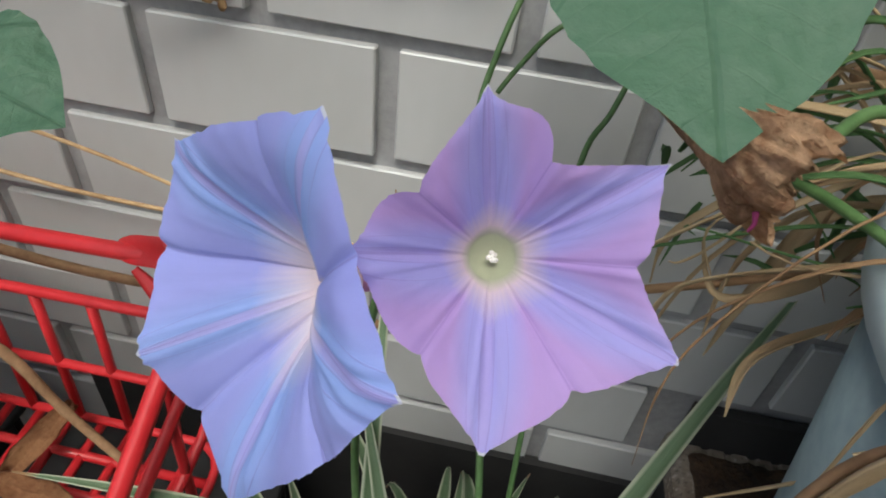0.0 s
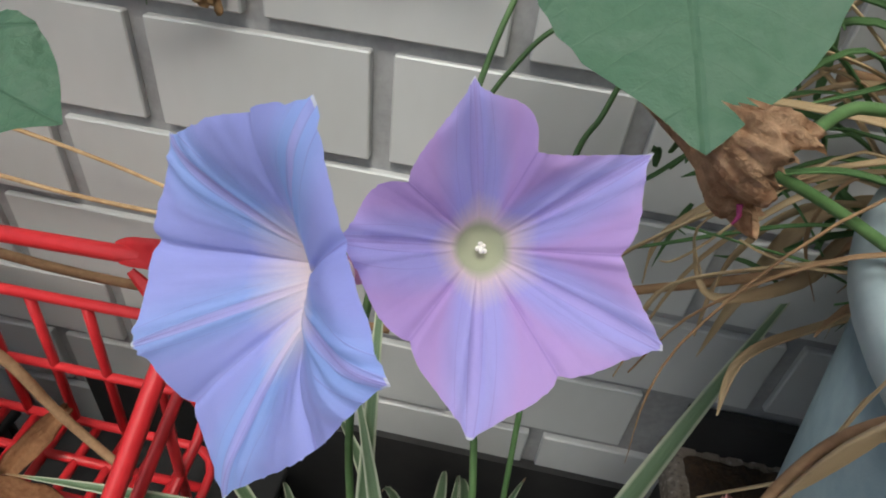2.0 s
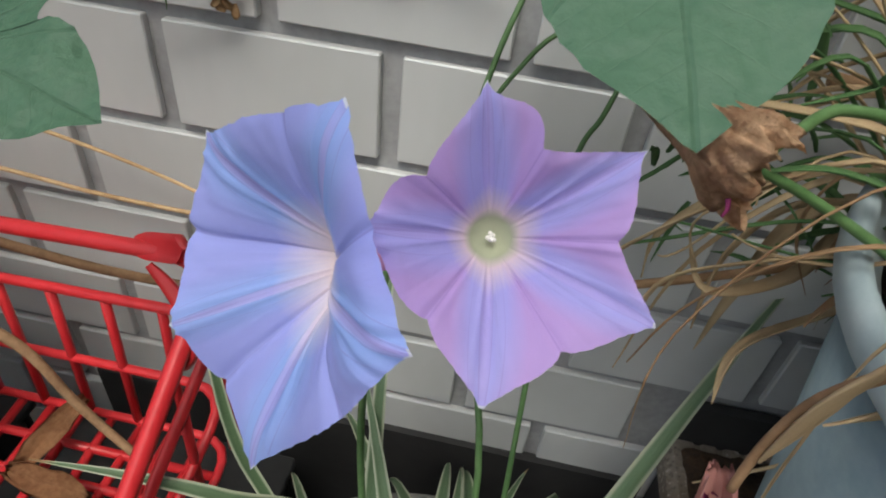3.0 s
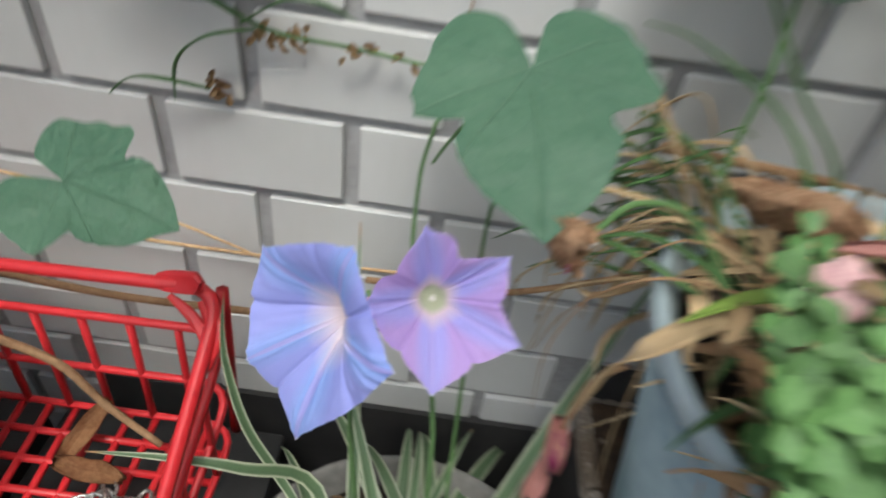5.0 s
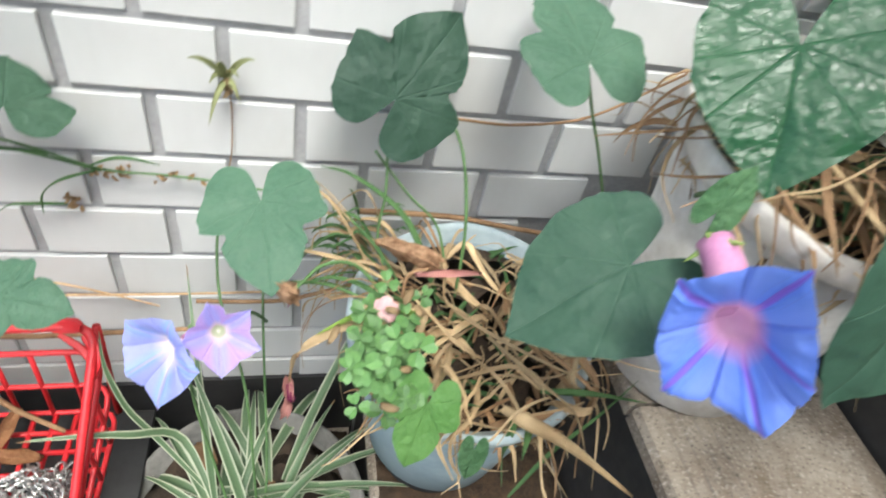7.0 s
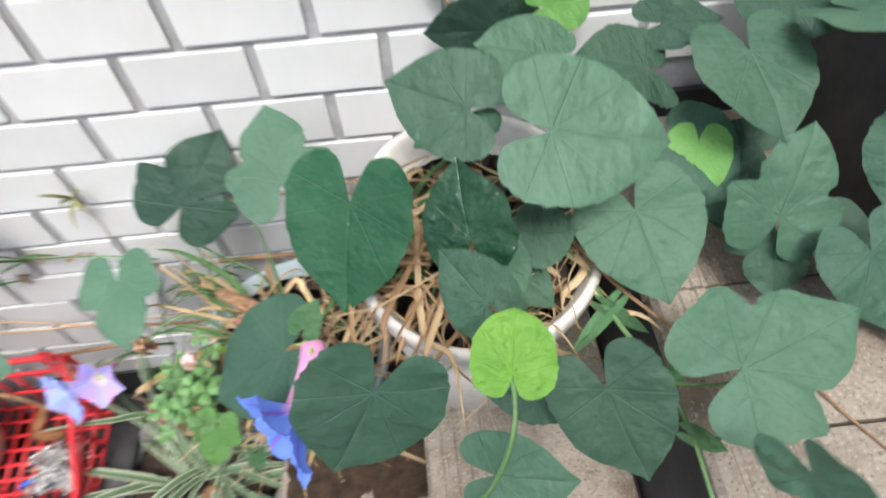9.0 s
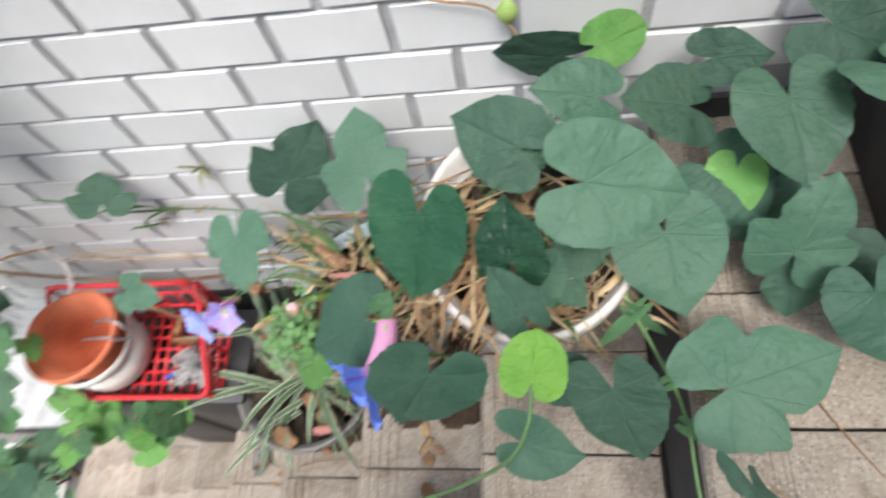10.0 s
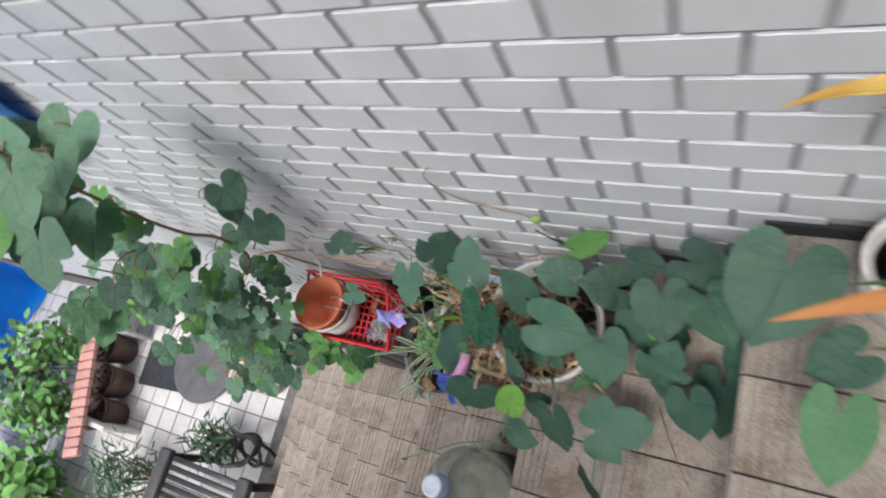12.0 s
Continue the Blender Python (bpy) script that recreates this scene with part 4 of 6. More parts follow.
crumpled(bm, (0, 0, 0), (0.02, 0.045), (0, -0.3, 1), (1, 0.1, 0.1), 1.3, 9)
ob = part("fallen_petal", bm, M_PETALDRY)
ob.location = (0.215, -0.245, 1.757)
tagged(ob, "withered pink petal fallen on the cement pot", "fallen petal")

# ---- straw, grass and clover in the plastic pots ----
def straw_tuft(at, radius, number, reach, seed, label, front=(-1.57, 1.7)):
    t = thing("dry_straw_tuft", at, label, "dry grass")
    rnd = random.Random(seed)
    bm = bmesh.new()
    for i in range(number):
        a, r = rnd.uniform(0, 6.28), radius * rnd.random() ** 0.5
        base = Vector((math.cos(a) * r, math.sin(a) * r, rnd.uniform(-0.028, 0.008)))
        head = rnd.gauss(*front)
        length = rnd.uniform(0.5, 1.0) * reach
        blade(bm, [p + Vector((noise.noise(p * 25 + Vector((i, 0, 0))), noise.noise(p * 25 + Vector((0, i, 5))), noise.noise(p * 25 + Vector((7, 3, i))))) * 0.024 for p in arching(base, head, rnd.uniform(-5, 45), length, rnd.uniform(0.4, 2.0), 10)],
              rnd.choice((0.0014, 0.002, 0.0025, 0.004, 0.007)), 0.4, rnd.uniform(-2.5, 2.5))
    tagged(part("straw", bm, M_STRAWLEAF, t), kind="stuff")
    bm = bmesh.new()
    for i in range(number * 3 // 4):
        a, r = rnd.uniform(0, 6.28), radius * rnd.random() ** 0.5
        base = Vector((math.cos(a) * r, math.sin(a) * r, rnd.uniform(-0.025, 0.0)))
        blade(bm, arching(base, rnd.uniform(0, 6.28), rnd.uniform(0, 40), rnd.uniform(0.3, 0.7) * reach, rnd.uniform(0.6, 2.4), 8), rnd.uniform(0.002, 0.008), 0.4, rnd.uniform(-3, 3))
    tagged(part("brown_straw", bm, M_BROWNLEAF, t), kind="stuff")
    for i in range(number // 6):
        bm = bmesh.new()
        a, r = rnd.uniform(0, 6.28), radius * rnd.random() ** 0.5
        base = Vector((math.cos(a) * r, math.sin(a) * r, -0.015))
        blade(bm, arching(base, rnd.uniform(0, 6.28), rnd.uniform(25, 70), rnd.uniform(0.4, 0.8) * reach, rnd.uniform(0.8, 1.8), 10), rnd.uniform(0.004, 0.008), 0.35, rnd.uniform(-0.6, 0.6), (0.02, 0, 1))
        part("green_blade", bm, M_GRASS, t)
    return t


straw_a = straw_tuft((0.345, -0.128, 1.993), 0.086, 140, 0.085, 6, "matted dry straw with green blades spilling over the pot", (-0.6, 2.4))
straw_tuft((0.528, -0.140, 2.175), 0.080, 120, 0.105, 7, "dry straw and weeds filling the white pot", (-1.2, 1.6))


def long_blades(owner, name, material, rows):
    """Single blades with a way of their own, each a part."""
    for pts, width, turn in rows:
        bm = bmesh.new()
        blade(bm, [p - owner.location for p in curve(pts, 6)], width, 0.35, turn)
        part(name, bm, material, owner)


long_blades(straw_a, "straw_leaf", M_STRAWLEAF, (
    (((0.348, -0.202, 2.000), (0.360, -0.216, 2.005), (0.389, -0.220, 1.985), (0.431, -0.223, 1.945), (0.498, -0.243, 1.890)), 0.012, 0.5),
    (((0.314, -0.106, 2.010), (0.329, -0.150, 2.030), (0.365, -0.179, 2.030), (0.431, -0.196, 2.005)), 0.0035, 0.4),
    (((0.33, -0.10, 1.985), (0.295, -0.075, 1.975), (0.268, -0.066, 1.945), (0.251, -0.072, 1.932), (0.248, -0.082, 1.915)), 0.009, 0.9),
    (((0.32, -0.07, 1.99), (0.286, -0.040, 1.975), (0.265, -0.052, 1.955), (0.238, -0.058, 1.947), (0.228, -0.048, 1.962)), 0.006, -1.2),
    (((0.33, -0.15, 1.99), (0.30, -0.13, 1.985), (0.280, -0.108, 1.94), (0.266, -0.098, 1.905), (0.250, -0.095, 1.885)), 0.0065, 0.8),
    (((0.30, -0.08, 2.0), (0.262, -0.05, 1.985), (0.245, -0.045, 1.955), (0.243, -0.05, 1.92)), 0.007, 1.6),
    (((0.31, -0.06, 2.0), (0.275, -0.03, 1.972), (0.262, -0.03, 1.93), (0.258, -0.03, 1.89)), 0.008, -1.4),
    (((0.334, -0.168, 2.010), (0.344, -0.201, 2.025), (0.379, -0.215, 1.970), (0.429, -0.228, 1.890)), 0.003, 0.6),
    (((0.427, -0.149, 2.010), (0.396, -0.195, 2.020), (0.430, -0.197, 1.980), (0.446, -0.225, 1.900)), 0.004, 1.2),
    (((0.347, -0.149, 2.010), (0.366, -0.201, 2.030), (0.400, -0.208, 2.000), (0.425, -0.216, 1.950)), 0.005, -1.0),
    (((0.262, -0.146, 2.031), (0.240, -0.160, 2.040), (0.217, -0.177, 2.044), (0.2085, -0.176, 2.030), (0.2062, -0.172, 2.005)), 0.0085, 0.5)))
# short straw spilling over the front of the blue pot and the side of the white one
rnd = random.Random(78)
for c, r, z, lo, hi, number, low in ((Vector((0.344, -0.121, 0)), 0.098, 2.0, -1.1, 0.2, 11, 0.09), (Vector((0.528, -0.140, 0)), 0.097, 2.19, 2.6, 4.9, 26, 0.035)):
    for i in range(number):
        a = rnd.uniform(lo, hi)
        out = Vector((math.cos(a), math.sin(a), 0))
        edge = c + out * r + Vector((0, 0, z + rnd.uniform(0.0, 0.022)))
        drop, side = rnd.uniform(0.3, 1.0) * low, Vector((-out.y, out.x, 0)) * rnd.uniform(-0.05, 0.05)
        pts = [edge - out * rnd.uniform(0.03, 0.08) - side + Vector((0, 0, 0.008)), edge, edge + out * rnd.uniform(0.008, 0.025) + side * 0.6 - Vector((0, 0, drop * 0.45)), edge + out * rnd.uniform(0.01, 0.045) + side * 1.2 - Vector((0, 0, drop))]
        long_blades(straw_a, "straw_leaf", rnd.choice((M_STRAWLEAF, M_BROWNLEAF, M_BROWNLEAF)), ((pts, rnd.choice((0.0015, 0.002, 0.003, 0.005)), rnd.uniform(-2.5, 2.5)),))
# loose straw hanging over the pot's back and side
rnd = random.Random(77)
for i in range(8):
    a = rnd.uniform(1.8, 3.3)
    rim_at = Vector((0.344 + 0.098 * math.cos(a), -0.121 + 0.098 * math.sin(a), 2.0))
    out = Vector((math.cos(a), math.sin(a), 0))
    drop = rnd.uniform(0.04, 0.13)
    sway = Vector((rnd.uniform(-0.03, 0.03), rnd.uniform(-0.03, 0.03), 0))
    pts = [rim_at - out * 0.05 + Vector((0, 0, 0.005)), rim_at + Vector((0, 0, rnd.uniform(0.004, 0.03))), rim_at + out * rnd.uniform(0.008, 0.03) + sway * 0.5 - Vector((0, 0, drop * 0.4)), rim_at + out * rnd.uniform(0.005, 0.03) + sway - Vector((0, 0, drop))]
    for p in pts:
        p.y = min(p.y, -0.012)
    long_blades(straw_a, "straw_leaf", rnd.choice((M_STRAWLEAF, M_STRAWLEAF, M_BROWNLEAF)), ((pts, rnd.uniform(0.0010, 0.0036), rnd.uniform(-2, 2)),))
M_LIMEBLADE = straw_material("lime_green_blade", (0.15, 0.27, 0.04), (0.30, 0.44, 0.09))
long_blades(straw_a, "green_blade", M_LIMEBLADE, (
    (((0.300, -0.125, 2.005), (0.272, -0.138, 2.030), (0.248, -0.153, 2.042), (0.222, -0.172, 2.049)), 0.0095, 0.4),))
long_blades(straw_a, "green_blade", M_GRASS, (
    (((0.29, -0.12, 1.99), (0.262, -0.105, 2.012), (0.235, -0.10, 2.020), (0.212, -0.105, 2.018)), 0.006, 0.3),
    (((0.375, -0.196, 2.010), (0.396, -0.201, 2.015), (0.419, -0.201, 2.010), (0.467, -0.198, 1.990)), 0.0055, 0.3),
    (((0.32, -0.10, 1.99), (0.29, -0.07, 2.05), (0.25, -0.05, 2.075), (0.225, -0.045, 2.08)), 0.007, 0.2),
    (((0.374, -0.224, 1.900), (0.396, -0.214, 1.950), (0.428, -0.202, 1.980), (0.447, -0.196, 2.020)), 0.0035, 0.2),
    (((0.353, -0.206, 2.000), (0.353, -0.214, 2.000), (0.353, -0.220, 1.965), (0.364, -0.223, 1.920)), 0.006, -0.2)))
# thin blades tangled between the blue pot and the wall
rnd = random.Random(83)
for i in range(26):
    start = Vector((rnd.uniform(0.265, 0.30), rnd.uniform(-0.10, -0.05), rnd.uniform(1.985, 2.01)))
    end = Vector((rnd.uniform(0.200, 0.255), rnd.uniform(-0.075, -0.018), rnd.uniform(1.955, 2.060)))
    mid = start.lerp(end, 0.55) + Vector((rnd.uniform(-0.01, 0.01), rnd.uniform(-0.012, 0.012), rnd.uniform(0.0, 0.035)))
    tip = end + Vector((rnd.uniform(-0.02, 0.006), rnd.uniform(-0.012, 0.006), rnd.uniform(-0.03, 0.006)))
    tip.y = min(tip.y, -0.012)
    long_blades(straw_a, "green_blade" if i % 5 < 2 else "straw_leaf", M_GRASS if i % 5 < 2 else M_STRAWLEAF, (((start, mid, end, tip), rnd.choice((0.0016, 0.0024, 0.0034, 0.0045)), rnd.uniform(-1.2, 1.2)),))


def clover_mesh():
    bm = bmesh.new()
    for k in range(3):
        a = 2 * math.pi * k / 3
        turn = Matrix.Rotation(a, 3, "Z")
        out = [(0, 0.0010), (0.0042, 0.004), (0.0058, 0.0085), (0.0036, 0.0118), (0.0, 0.0105), (-0.0036, 0.0118), (-0.0058, 0.0085), (-0.0042, 0.004)]
        mid = bm.verts.new(turn @ Vector((0, 0.0065, -0.0008)))
        ring = [bm.verts.new(turn @ Vector((x, y, abs(x) * 0.35 - 0.02 * y))) for x, y in out]
        for i in range(8):
            bm.faces.new((mid, ring[i], ring[(i + 1) % 8]))
    me = bpy.data.meshes.new("leaf")
    bm.to_mesh(me)
    bm.free()
    me.materials.append(M_CLOVER)
    return me


M_CLOVER = mottled("clover_leaf", (0.056, 0.140, 0.040), (0.130, 0.255, 0.082), 90.0, 0.5, 0.3, vary=0.25)
clover = thing("clover_plant", (0.278, -0.178, 2.014), "small bright green clover growing over the pot rim", "plant")
clover_me = clover_mesh()
rnd = random.Random(8)
bm = bmesh.new()
for i in range(48):
    p = Vector((rnd.gauss(-0.014, 0.011), rnd.gauss(-0.004, 0.019), 0))
    p.z = 0.030 + 0.45 * p.y + rnd.uniform(-0.014, 0.016)
    ob = new("leaf", clover_me)
    ob.parent = clover
    n = Vector((rnd.uniform(-0.4, 0.3), rnd.uniform(-0.9, -0.1), 1))
    s = rnd.uniform(0.62, 1.05)
    ob.matrix_local = Matrix.Translation(p) @ frame_of(n, (rnd.uniform(-1, 1), rnd.uniform(-1, 1), 0.1)).to_4x4() @ Matrix.Diagonal((s, s, s, 1))
    tube(bm, arc((p.x * 0.4, p.y * 0.3 + 0.01, -0.03), p, (0, -0.003, 0.006), 5), 0.0004, 5, 0.0003)
part("stem", bm, M_STEM, clover)
for i in range(8):
    bm = bmesh.new()
    p = Vector((rnd.gauss(-0.012, 0.012), rnd.gauss(-0.006, 0.020), 0))
    p.z = 0.034 + 0.45 * p.y + rnd.uniform(-0.010, 0.014)
    crumpled(bm, p, (0.006, rnd.uniform(0.008, 0.014)), (rnd.uniform(-0.4, 0.3), -0.5, 0.8), (rnd.uniform(-1, 1), rnd.uniform(-1, 1), 0.2), 1.0, i + 60, 2, (6, 5))
    part("dry_leaflet", bm, M_STRAWLEAF, clover, "withered tan leaflet")

# ---- withered flowers ----
def dry_flower(at, label, pieces, stem, stem_material, thin=0.0014):
    f = thing("withered_flower", at, label, "withered flower", "withered flowers")
    at = Vector(at)
    for (off, size, normal, tip, mat, seed, curl) in pieces:
        bm = bmesh.new()
        crumpled(bm, off, size, normal, tip, curl, seed, 7, (22, 14))
        part("petal", bm, mat, f)
    bm = bmesh.new()
    tube(bm, [p - at for p in curve(stem, 5)], thin, 8, thin * 1.15)
    part("stem", bm, stem_material, f)


M_MAGENTA = mottled("magenta_withered", (0.30, 0.03, 0.14), (0.46, 0.07, 0.22), 90.0, 0.7, 0.4)
M_CRUMPLE = mottled("crumpled_brown_petal", (0.30, 0.135, 0.06), (0.88, 0.61, 0.39), 140.0, 0.7, 0.9, 0.002, fine=3.0)
def dry_funnel(bm, points, radii, pleats, flat, seed):
    """A shrivelled trumpet: pleated, flattened and dented along its length."""
    pts = curve(points, 6)
    rr = [v.x for v in smooth_line([Vector((r, 0, 0)) for r in radii], 6)]
    side, rings, n = None, [], 72
    for i, p in enumerate(pts):
        way = (pts[min(i + 1, len(pts) - 1)] - pts[max(i - 1, 0)]).normalized()
        side = way.orthogonal() if side is None else side
        side = Vector((0.45, 0.75, 0.5)) - way * way.dot(Vector((0.45, 0.75, 0.5)))
        side.normalize()
        up = way.cross(side)
        s = i / (len(pts) - 1)
        ring = []
        for k in range(n):
            a = 2 * math.pi * k / n
            w = noise.noise(Vector((math.cos(a) * 1.6, math.sin(a) * 1.6, s * 3 + seed)))
            f = noise.noise(Vector((math.cos(a) * 5, math.sin(a) * 5, s * 1.6 + seed)))
            r = rr[i] * (1 + 0.06 * math.cos(pleats * a + 1.5 * s + 4.0 * w) + 0.30 * w + 0.55 * (0.28 - abs(f)) + 0.05 * noise.noise(Vector((math.cos(a) * 14, math.sin(a) * 14, s * 9 + seed))))
            ring.append(p + (side * math.cos(a) * flat + up * math.sin(a)) * r + way * rr[i] * (0.5 * w + 0.25 * f) * s)
        rings.append(ring)
    loft(bm, rings, True, False)
    bmesh.ops.solidify(bm, geom=bm.faces[:], thickness=0.0003)


dry_bloom = thing("withered_flower", (0.200, -0.120, 2.031), "crumpled brown dried flower with a magenta tip", "withered flower", "withered flowers")
bm = bmesh.new()
dry_funnel(bm, [Vector(p) - dry_bloom.location for p in ((0.1800, -0.1060, 2.0375), (0.1905, -0.1130, 2.0335), (0.1985, -0.1180, 2.0305), (0.2045, -0.1215, 2.0285), (0.2085, -0.1240, 2.0275))], (0.0040, 0.0056, 0.0094, 0.0126, 0.0112), 11, 0.55, 3)
part("corolla", bm, M_CRUMPLE, dry_bloom)
bm = bmesh.new()
tube(bm, [Vector(p) - dry_bloom.location for p in ((0.2035, -0.1255, 2.0225), (0.2040, -0.1262, 2.0205), (0.2034, -0.1265, 2.0188))], 0.0006, 7, 0.0003)
part("withered_tip", bm, M_MAGENTA, dry_bloom, "magenta withered tip")
bar(dry_bloom, "stem", ((0.209, -0.120, 2.031), (0.2126, -0.1167, 2.0332), (0.2287, -0.1002, 2.0344), (0.255, -0.095, 2.025), (0.29, -0.11, 1.98)), 0.0012, 0.0016, M_STEM)
bar(dry_bloom, "stem", ((0.205, -0.108, 2.024), (0.232, -0.100, 2.012), (0.27, -0.105, 1.995), (0.31, -0.11, 1.975)), 0.0013, 0.0016, M_STEM)
dry_flower((0.2048, -0.171, 1.985), "pink and brown withered flower hanging from a dry blade", (
    ((0.0, 0.0, 0.0), (0.012, 0.026), (0.1, -1, 0.2), (0.1, 0, -1), M_PETALDRY, 3, 1.5),
    ((0.001, -0.001, -0.003), (0.009, 0.018), (0.3, -1, 0.3), (0.1, 0, -1), M_MAGENTA, 5, 1.4),
    ((-0.001, -0.001, -0.021), (0.011, 0.020), (-0.1, -1, 0.3), (-0.1, 0, -1), M_PETALDRY, 4, 1.3)),
    ((0.2055, -0.172, 1.996), (0.2062, -0.171, 2.008), (0.2072, -0.173, 2.022), (0.2110, -0.178, 2.036)), M_DRY_STEM, thin=0.0008)
dry_flower((0.318, -0.110, 2.036), "long rolled pink dried flower lying on straw", (
    ((0.0, 0.0, 0.0), (0.011, 0.050), (-0.1, -0.6, 0.8), (1, -0.1, 0.15), M_PETALDRY, 6, 1.6),),
    ((0.305, -0.10, 2.03), (0.29, -0.10, 2.02), (0.29, -0.11, 1.98)), M_DRY_STEM)
for at, sd, sz in (((0.298, -0.085, 2.030), 8, 0.011), ((0.283, -0.075, 2.028), 11, 0.009)):
    f = thing("withered_flower", at, "crumpled brown dried flower lying on straw", "withered flower", "withered flowers")
    bm = bmesh.new()
    dry_funnel(bm, ((-1.6 * sz, 0.6 * sz, 0), (-0.5 * sz, 0.1 * sz, 0.2 * sz), (0.5 * sz, -0.4 * sz, 0.1 * sz), (1.5 * sz, -0.8 * sz, -0.3 * sz)), (0.35 * sz, 0.8 * sz, 1.1 * sz, 0.7 * sz), 8, 0.6, sd)
    part("corolla", bm, M_CRUMPLE, f)

M_BUDPINK = mottled("pale_pink_rolled_petal", (0.46, 0.22, 0.24), (0.74, 0.52, 0.52), 130.0, 0.7, 0.5)
bud = thing("morning_glory_bud", (0.2642, -0.1604, 2.057), "closed pale pink flower rolled up after blooming", "flower")
for k in range(5):
    a = 2 * math.pi * k / 5 + 0.3
    turn = frame_of((-0.25, -0.75, 0.55), (0, 0.3, 1))
    bm = bmesh.new()
    rings = []
    for j in range(7):
        t = j / 6
        r = 0.0046 * math.sin(math.pi * (0.16 + 0.74 * t)) ** 0.8
        c = turn @ Vector((math.cos(a) * r, math.sin(a) * r, 0.010 * (t - 0.6)))
        w = 0.0050 * math.sin(math.pi * (0.1 + 0.8 * t))
        rings.append([c + turn @ Vector((math.cos(b) * w, math.sin(b) * w, 0)) for b in (2 * math.pi * q / 8 for q in range(8))])
    loft(bm, rings)
    part("petal", bm, M_BUDPINK, bud)
bm = bmesh.new()
tube(bm, [p - bud.location for p in curve(((0.266, -0.153, 2.052), (0.27, -0.14, 2.045), (0.285, -0.125, 2.02), (0.30, -0.12, 1.97)), 5)], 0.0014, 7)
part("stem", bm, M_STEM, bud)

# ---- creeping stems on the wall ----
creeper = thing("creeping_stem", (0.10, -0.012, 2.04), "thin green creeping stem along the tiled wall", "climbing plant")
bar(creeper, "stem", ((-0.08, -0.02, 2.095), (-0.02, -0.018, 2.078), (0.021, -0.012, 2.060), (0.066, -0.010, 2.040), (0.105, -0.010, 2.037), (0.147, -0.012, 2.034), (0.20, -0.02, 2.03)), 0.0012, 0.0009, M_STEM)
bar(creeper, "stem", ((0.270, -0.030, 2.132), (0.300, -0.025, 2.128), (0.326, -0.040, 2.104), (0.336, -0.07, 2.05), (0.337, -0.09, 1.98)), 0.0011, 0.0014, M_STEM)
bar(creeper, "stem", ((0.300, -0.016, 2.112), (0.337, -0.012, 2.106), (0.380, -0.010, 2.104), (0.438, -0.012, 2.118), (0.508, -0.015, 2.168), (0.56, -0.03, 2.20)), 0.0014, 0.001, M_DRY_STEM)
bar(creeper, "stem", ((0.393, -0.055, 2.185), (0.41, -0.055, 2.15), (0.425, -0.06, 2.12), (0.442, -0.07, 2.08), (0.45, -0.10, 2.05)), 0.0012, 0.0012, M_STEM)
bar(creeper, "stem", ((0.269, -0.055, 2.112), (0.272, -0.06, 2.07), (0.27, -0.07, 2.026), (0.29, -0.09, 1.98)), 0.0010, 0.0012, M_STEM)
bar(creeper, "stem", ((0.262, -0.05, 2.10), (0.29, -0.055, 2.065), (0.318, -0.06, 2.035), (0.33, -0.08, 1.99)), 0.0011, 0.0012, M_STEM)
bar(creeper, "stem", ((0.155, -0.012, 2.026), (0.149, -0.025, 2.006), (0.146, -0.04, 1.985), (0.15, -0.07, 1.95), (0.17, -0.12, 1.90), (0.175, -0.15, 1.74)), 0.0011, 0.0013, M_STEM)
bar(creeper, "stem", ((0.196, -0.017, 2.008), (0.190, -0.028, 1.992), (0.183, -0.040, 1.977), (0.182, -0.07, 1.93), (0.185, -0.13, 1.80), (0.182, -0.15, 1.74)), 0.0010, 0.0012, M_STEM)
bar(creeper, "stem", ((0.176, -0.012, 2.018), (0.165, -0.017, 2.011), (0.156, -0.024, 2.000), (0.151, -0.03, 1.993)), 0.0010, 0.0009, M_STEM)
bar(creeper, "stem", ((0.135, -0.115, 1.985), (0.13, -0.12, 1.94), (0.133, -0.13, 1.88), (0.15, -0.15, 1.74)), 0.0012, 0.0014, M_STEM)
rnd = random.Random(14)
for x, z, n in ((0.075, 2.036, 9), (0.038, 2.003, 12), (0.105, 2.034, 5), (0.128, 2.033, 4), (0.062, 2.035, 6)):
    bm = bmesh.new()
    for i in range(n):
        p = Vector((x + rnd.gauss(0, 0.005), -0.008 + rnd.gauss(0, 0.003), z + rnd.gauss(0, 0.004))) - creeper.location
        crumpled(bm, p, (0.004, 0.006), (rnd.uniform(-1, 1), -1, rnd.uniform(-0.5, 0.5)), (rnd.uniform(-1, 1), 0, rnd.uniform(-1, 0.3)), 1.0, i, 2, (5, 4))
    part("dried_blossom", bm, M_STRAW, creeper, "tiny dried blossoms")
for pts in (((0.055, -0.012, 2.042), (0.078, -0.02, 2.058), (0.094, -0.022, 2.060), (0.110, -0.02, 2.054)), ((0.062, -0.012, 2.040), (0.040, -0.02, 2.036), (0.025, -0.02, 2.022), (0.020, -0.018, 2.0)), ((0.036, -0.012, 2.006), (0.015, -0.02, 2.012), (0.0, -0.02, 2.010), (-0.012, -0.02, 2.0)),
            ((0.04, -0.014, 2.055), (0.0, -0.02, 2.062), (-0.03, -0.025, 2.055)), ((0.066, -0.012, 2.04), (0.035, -0.025, 2.062), (0.0, -0.03, 2.075))):
    bm = bmesh.new()
    blade(bm, [p - creeper.location for p in curve(pts, 5)], 0.004, 0.3, 0.3)
    part("blade", bm, M_GRASS, creeper)
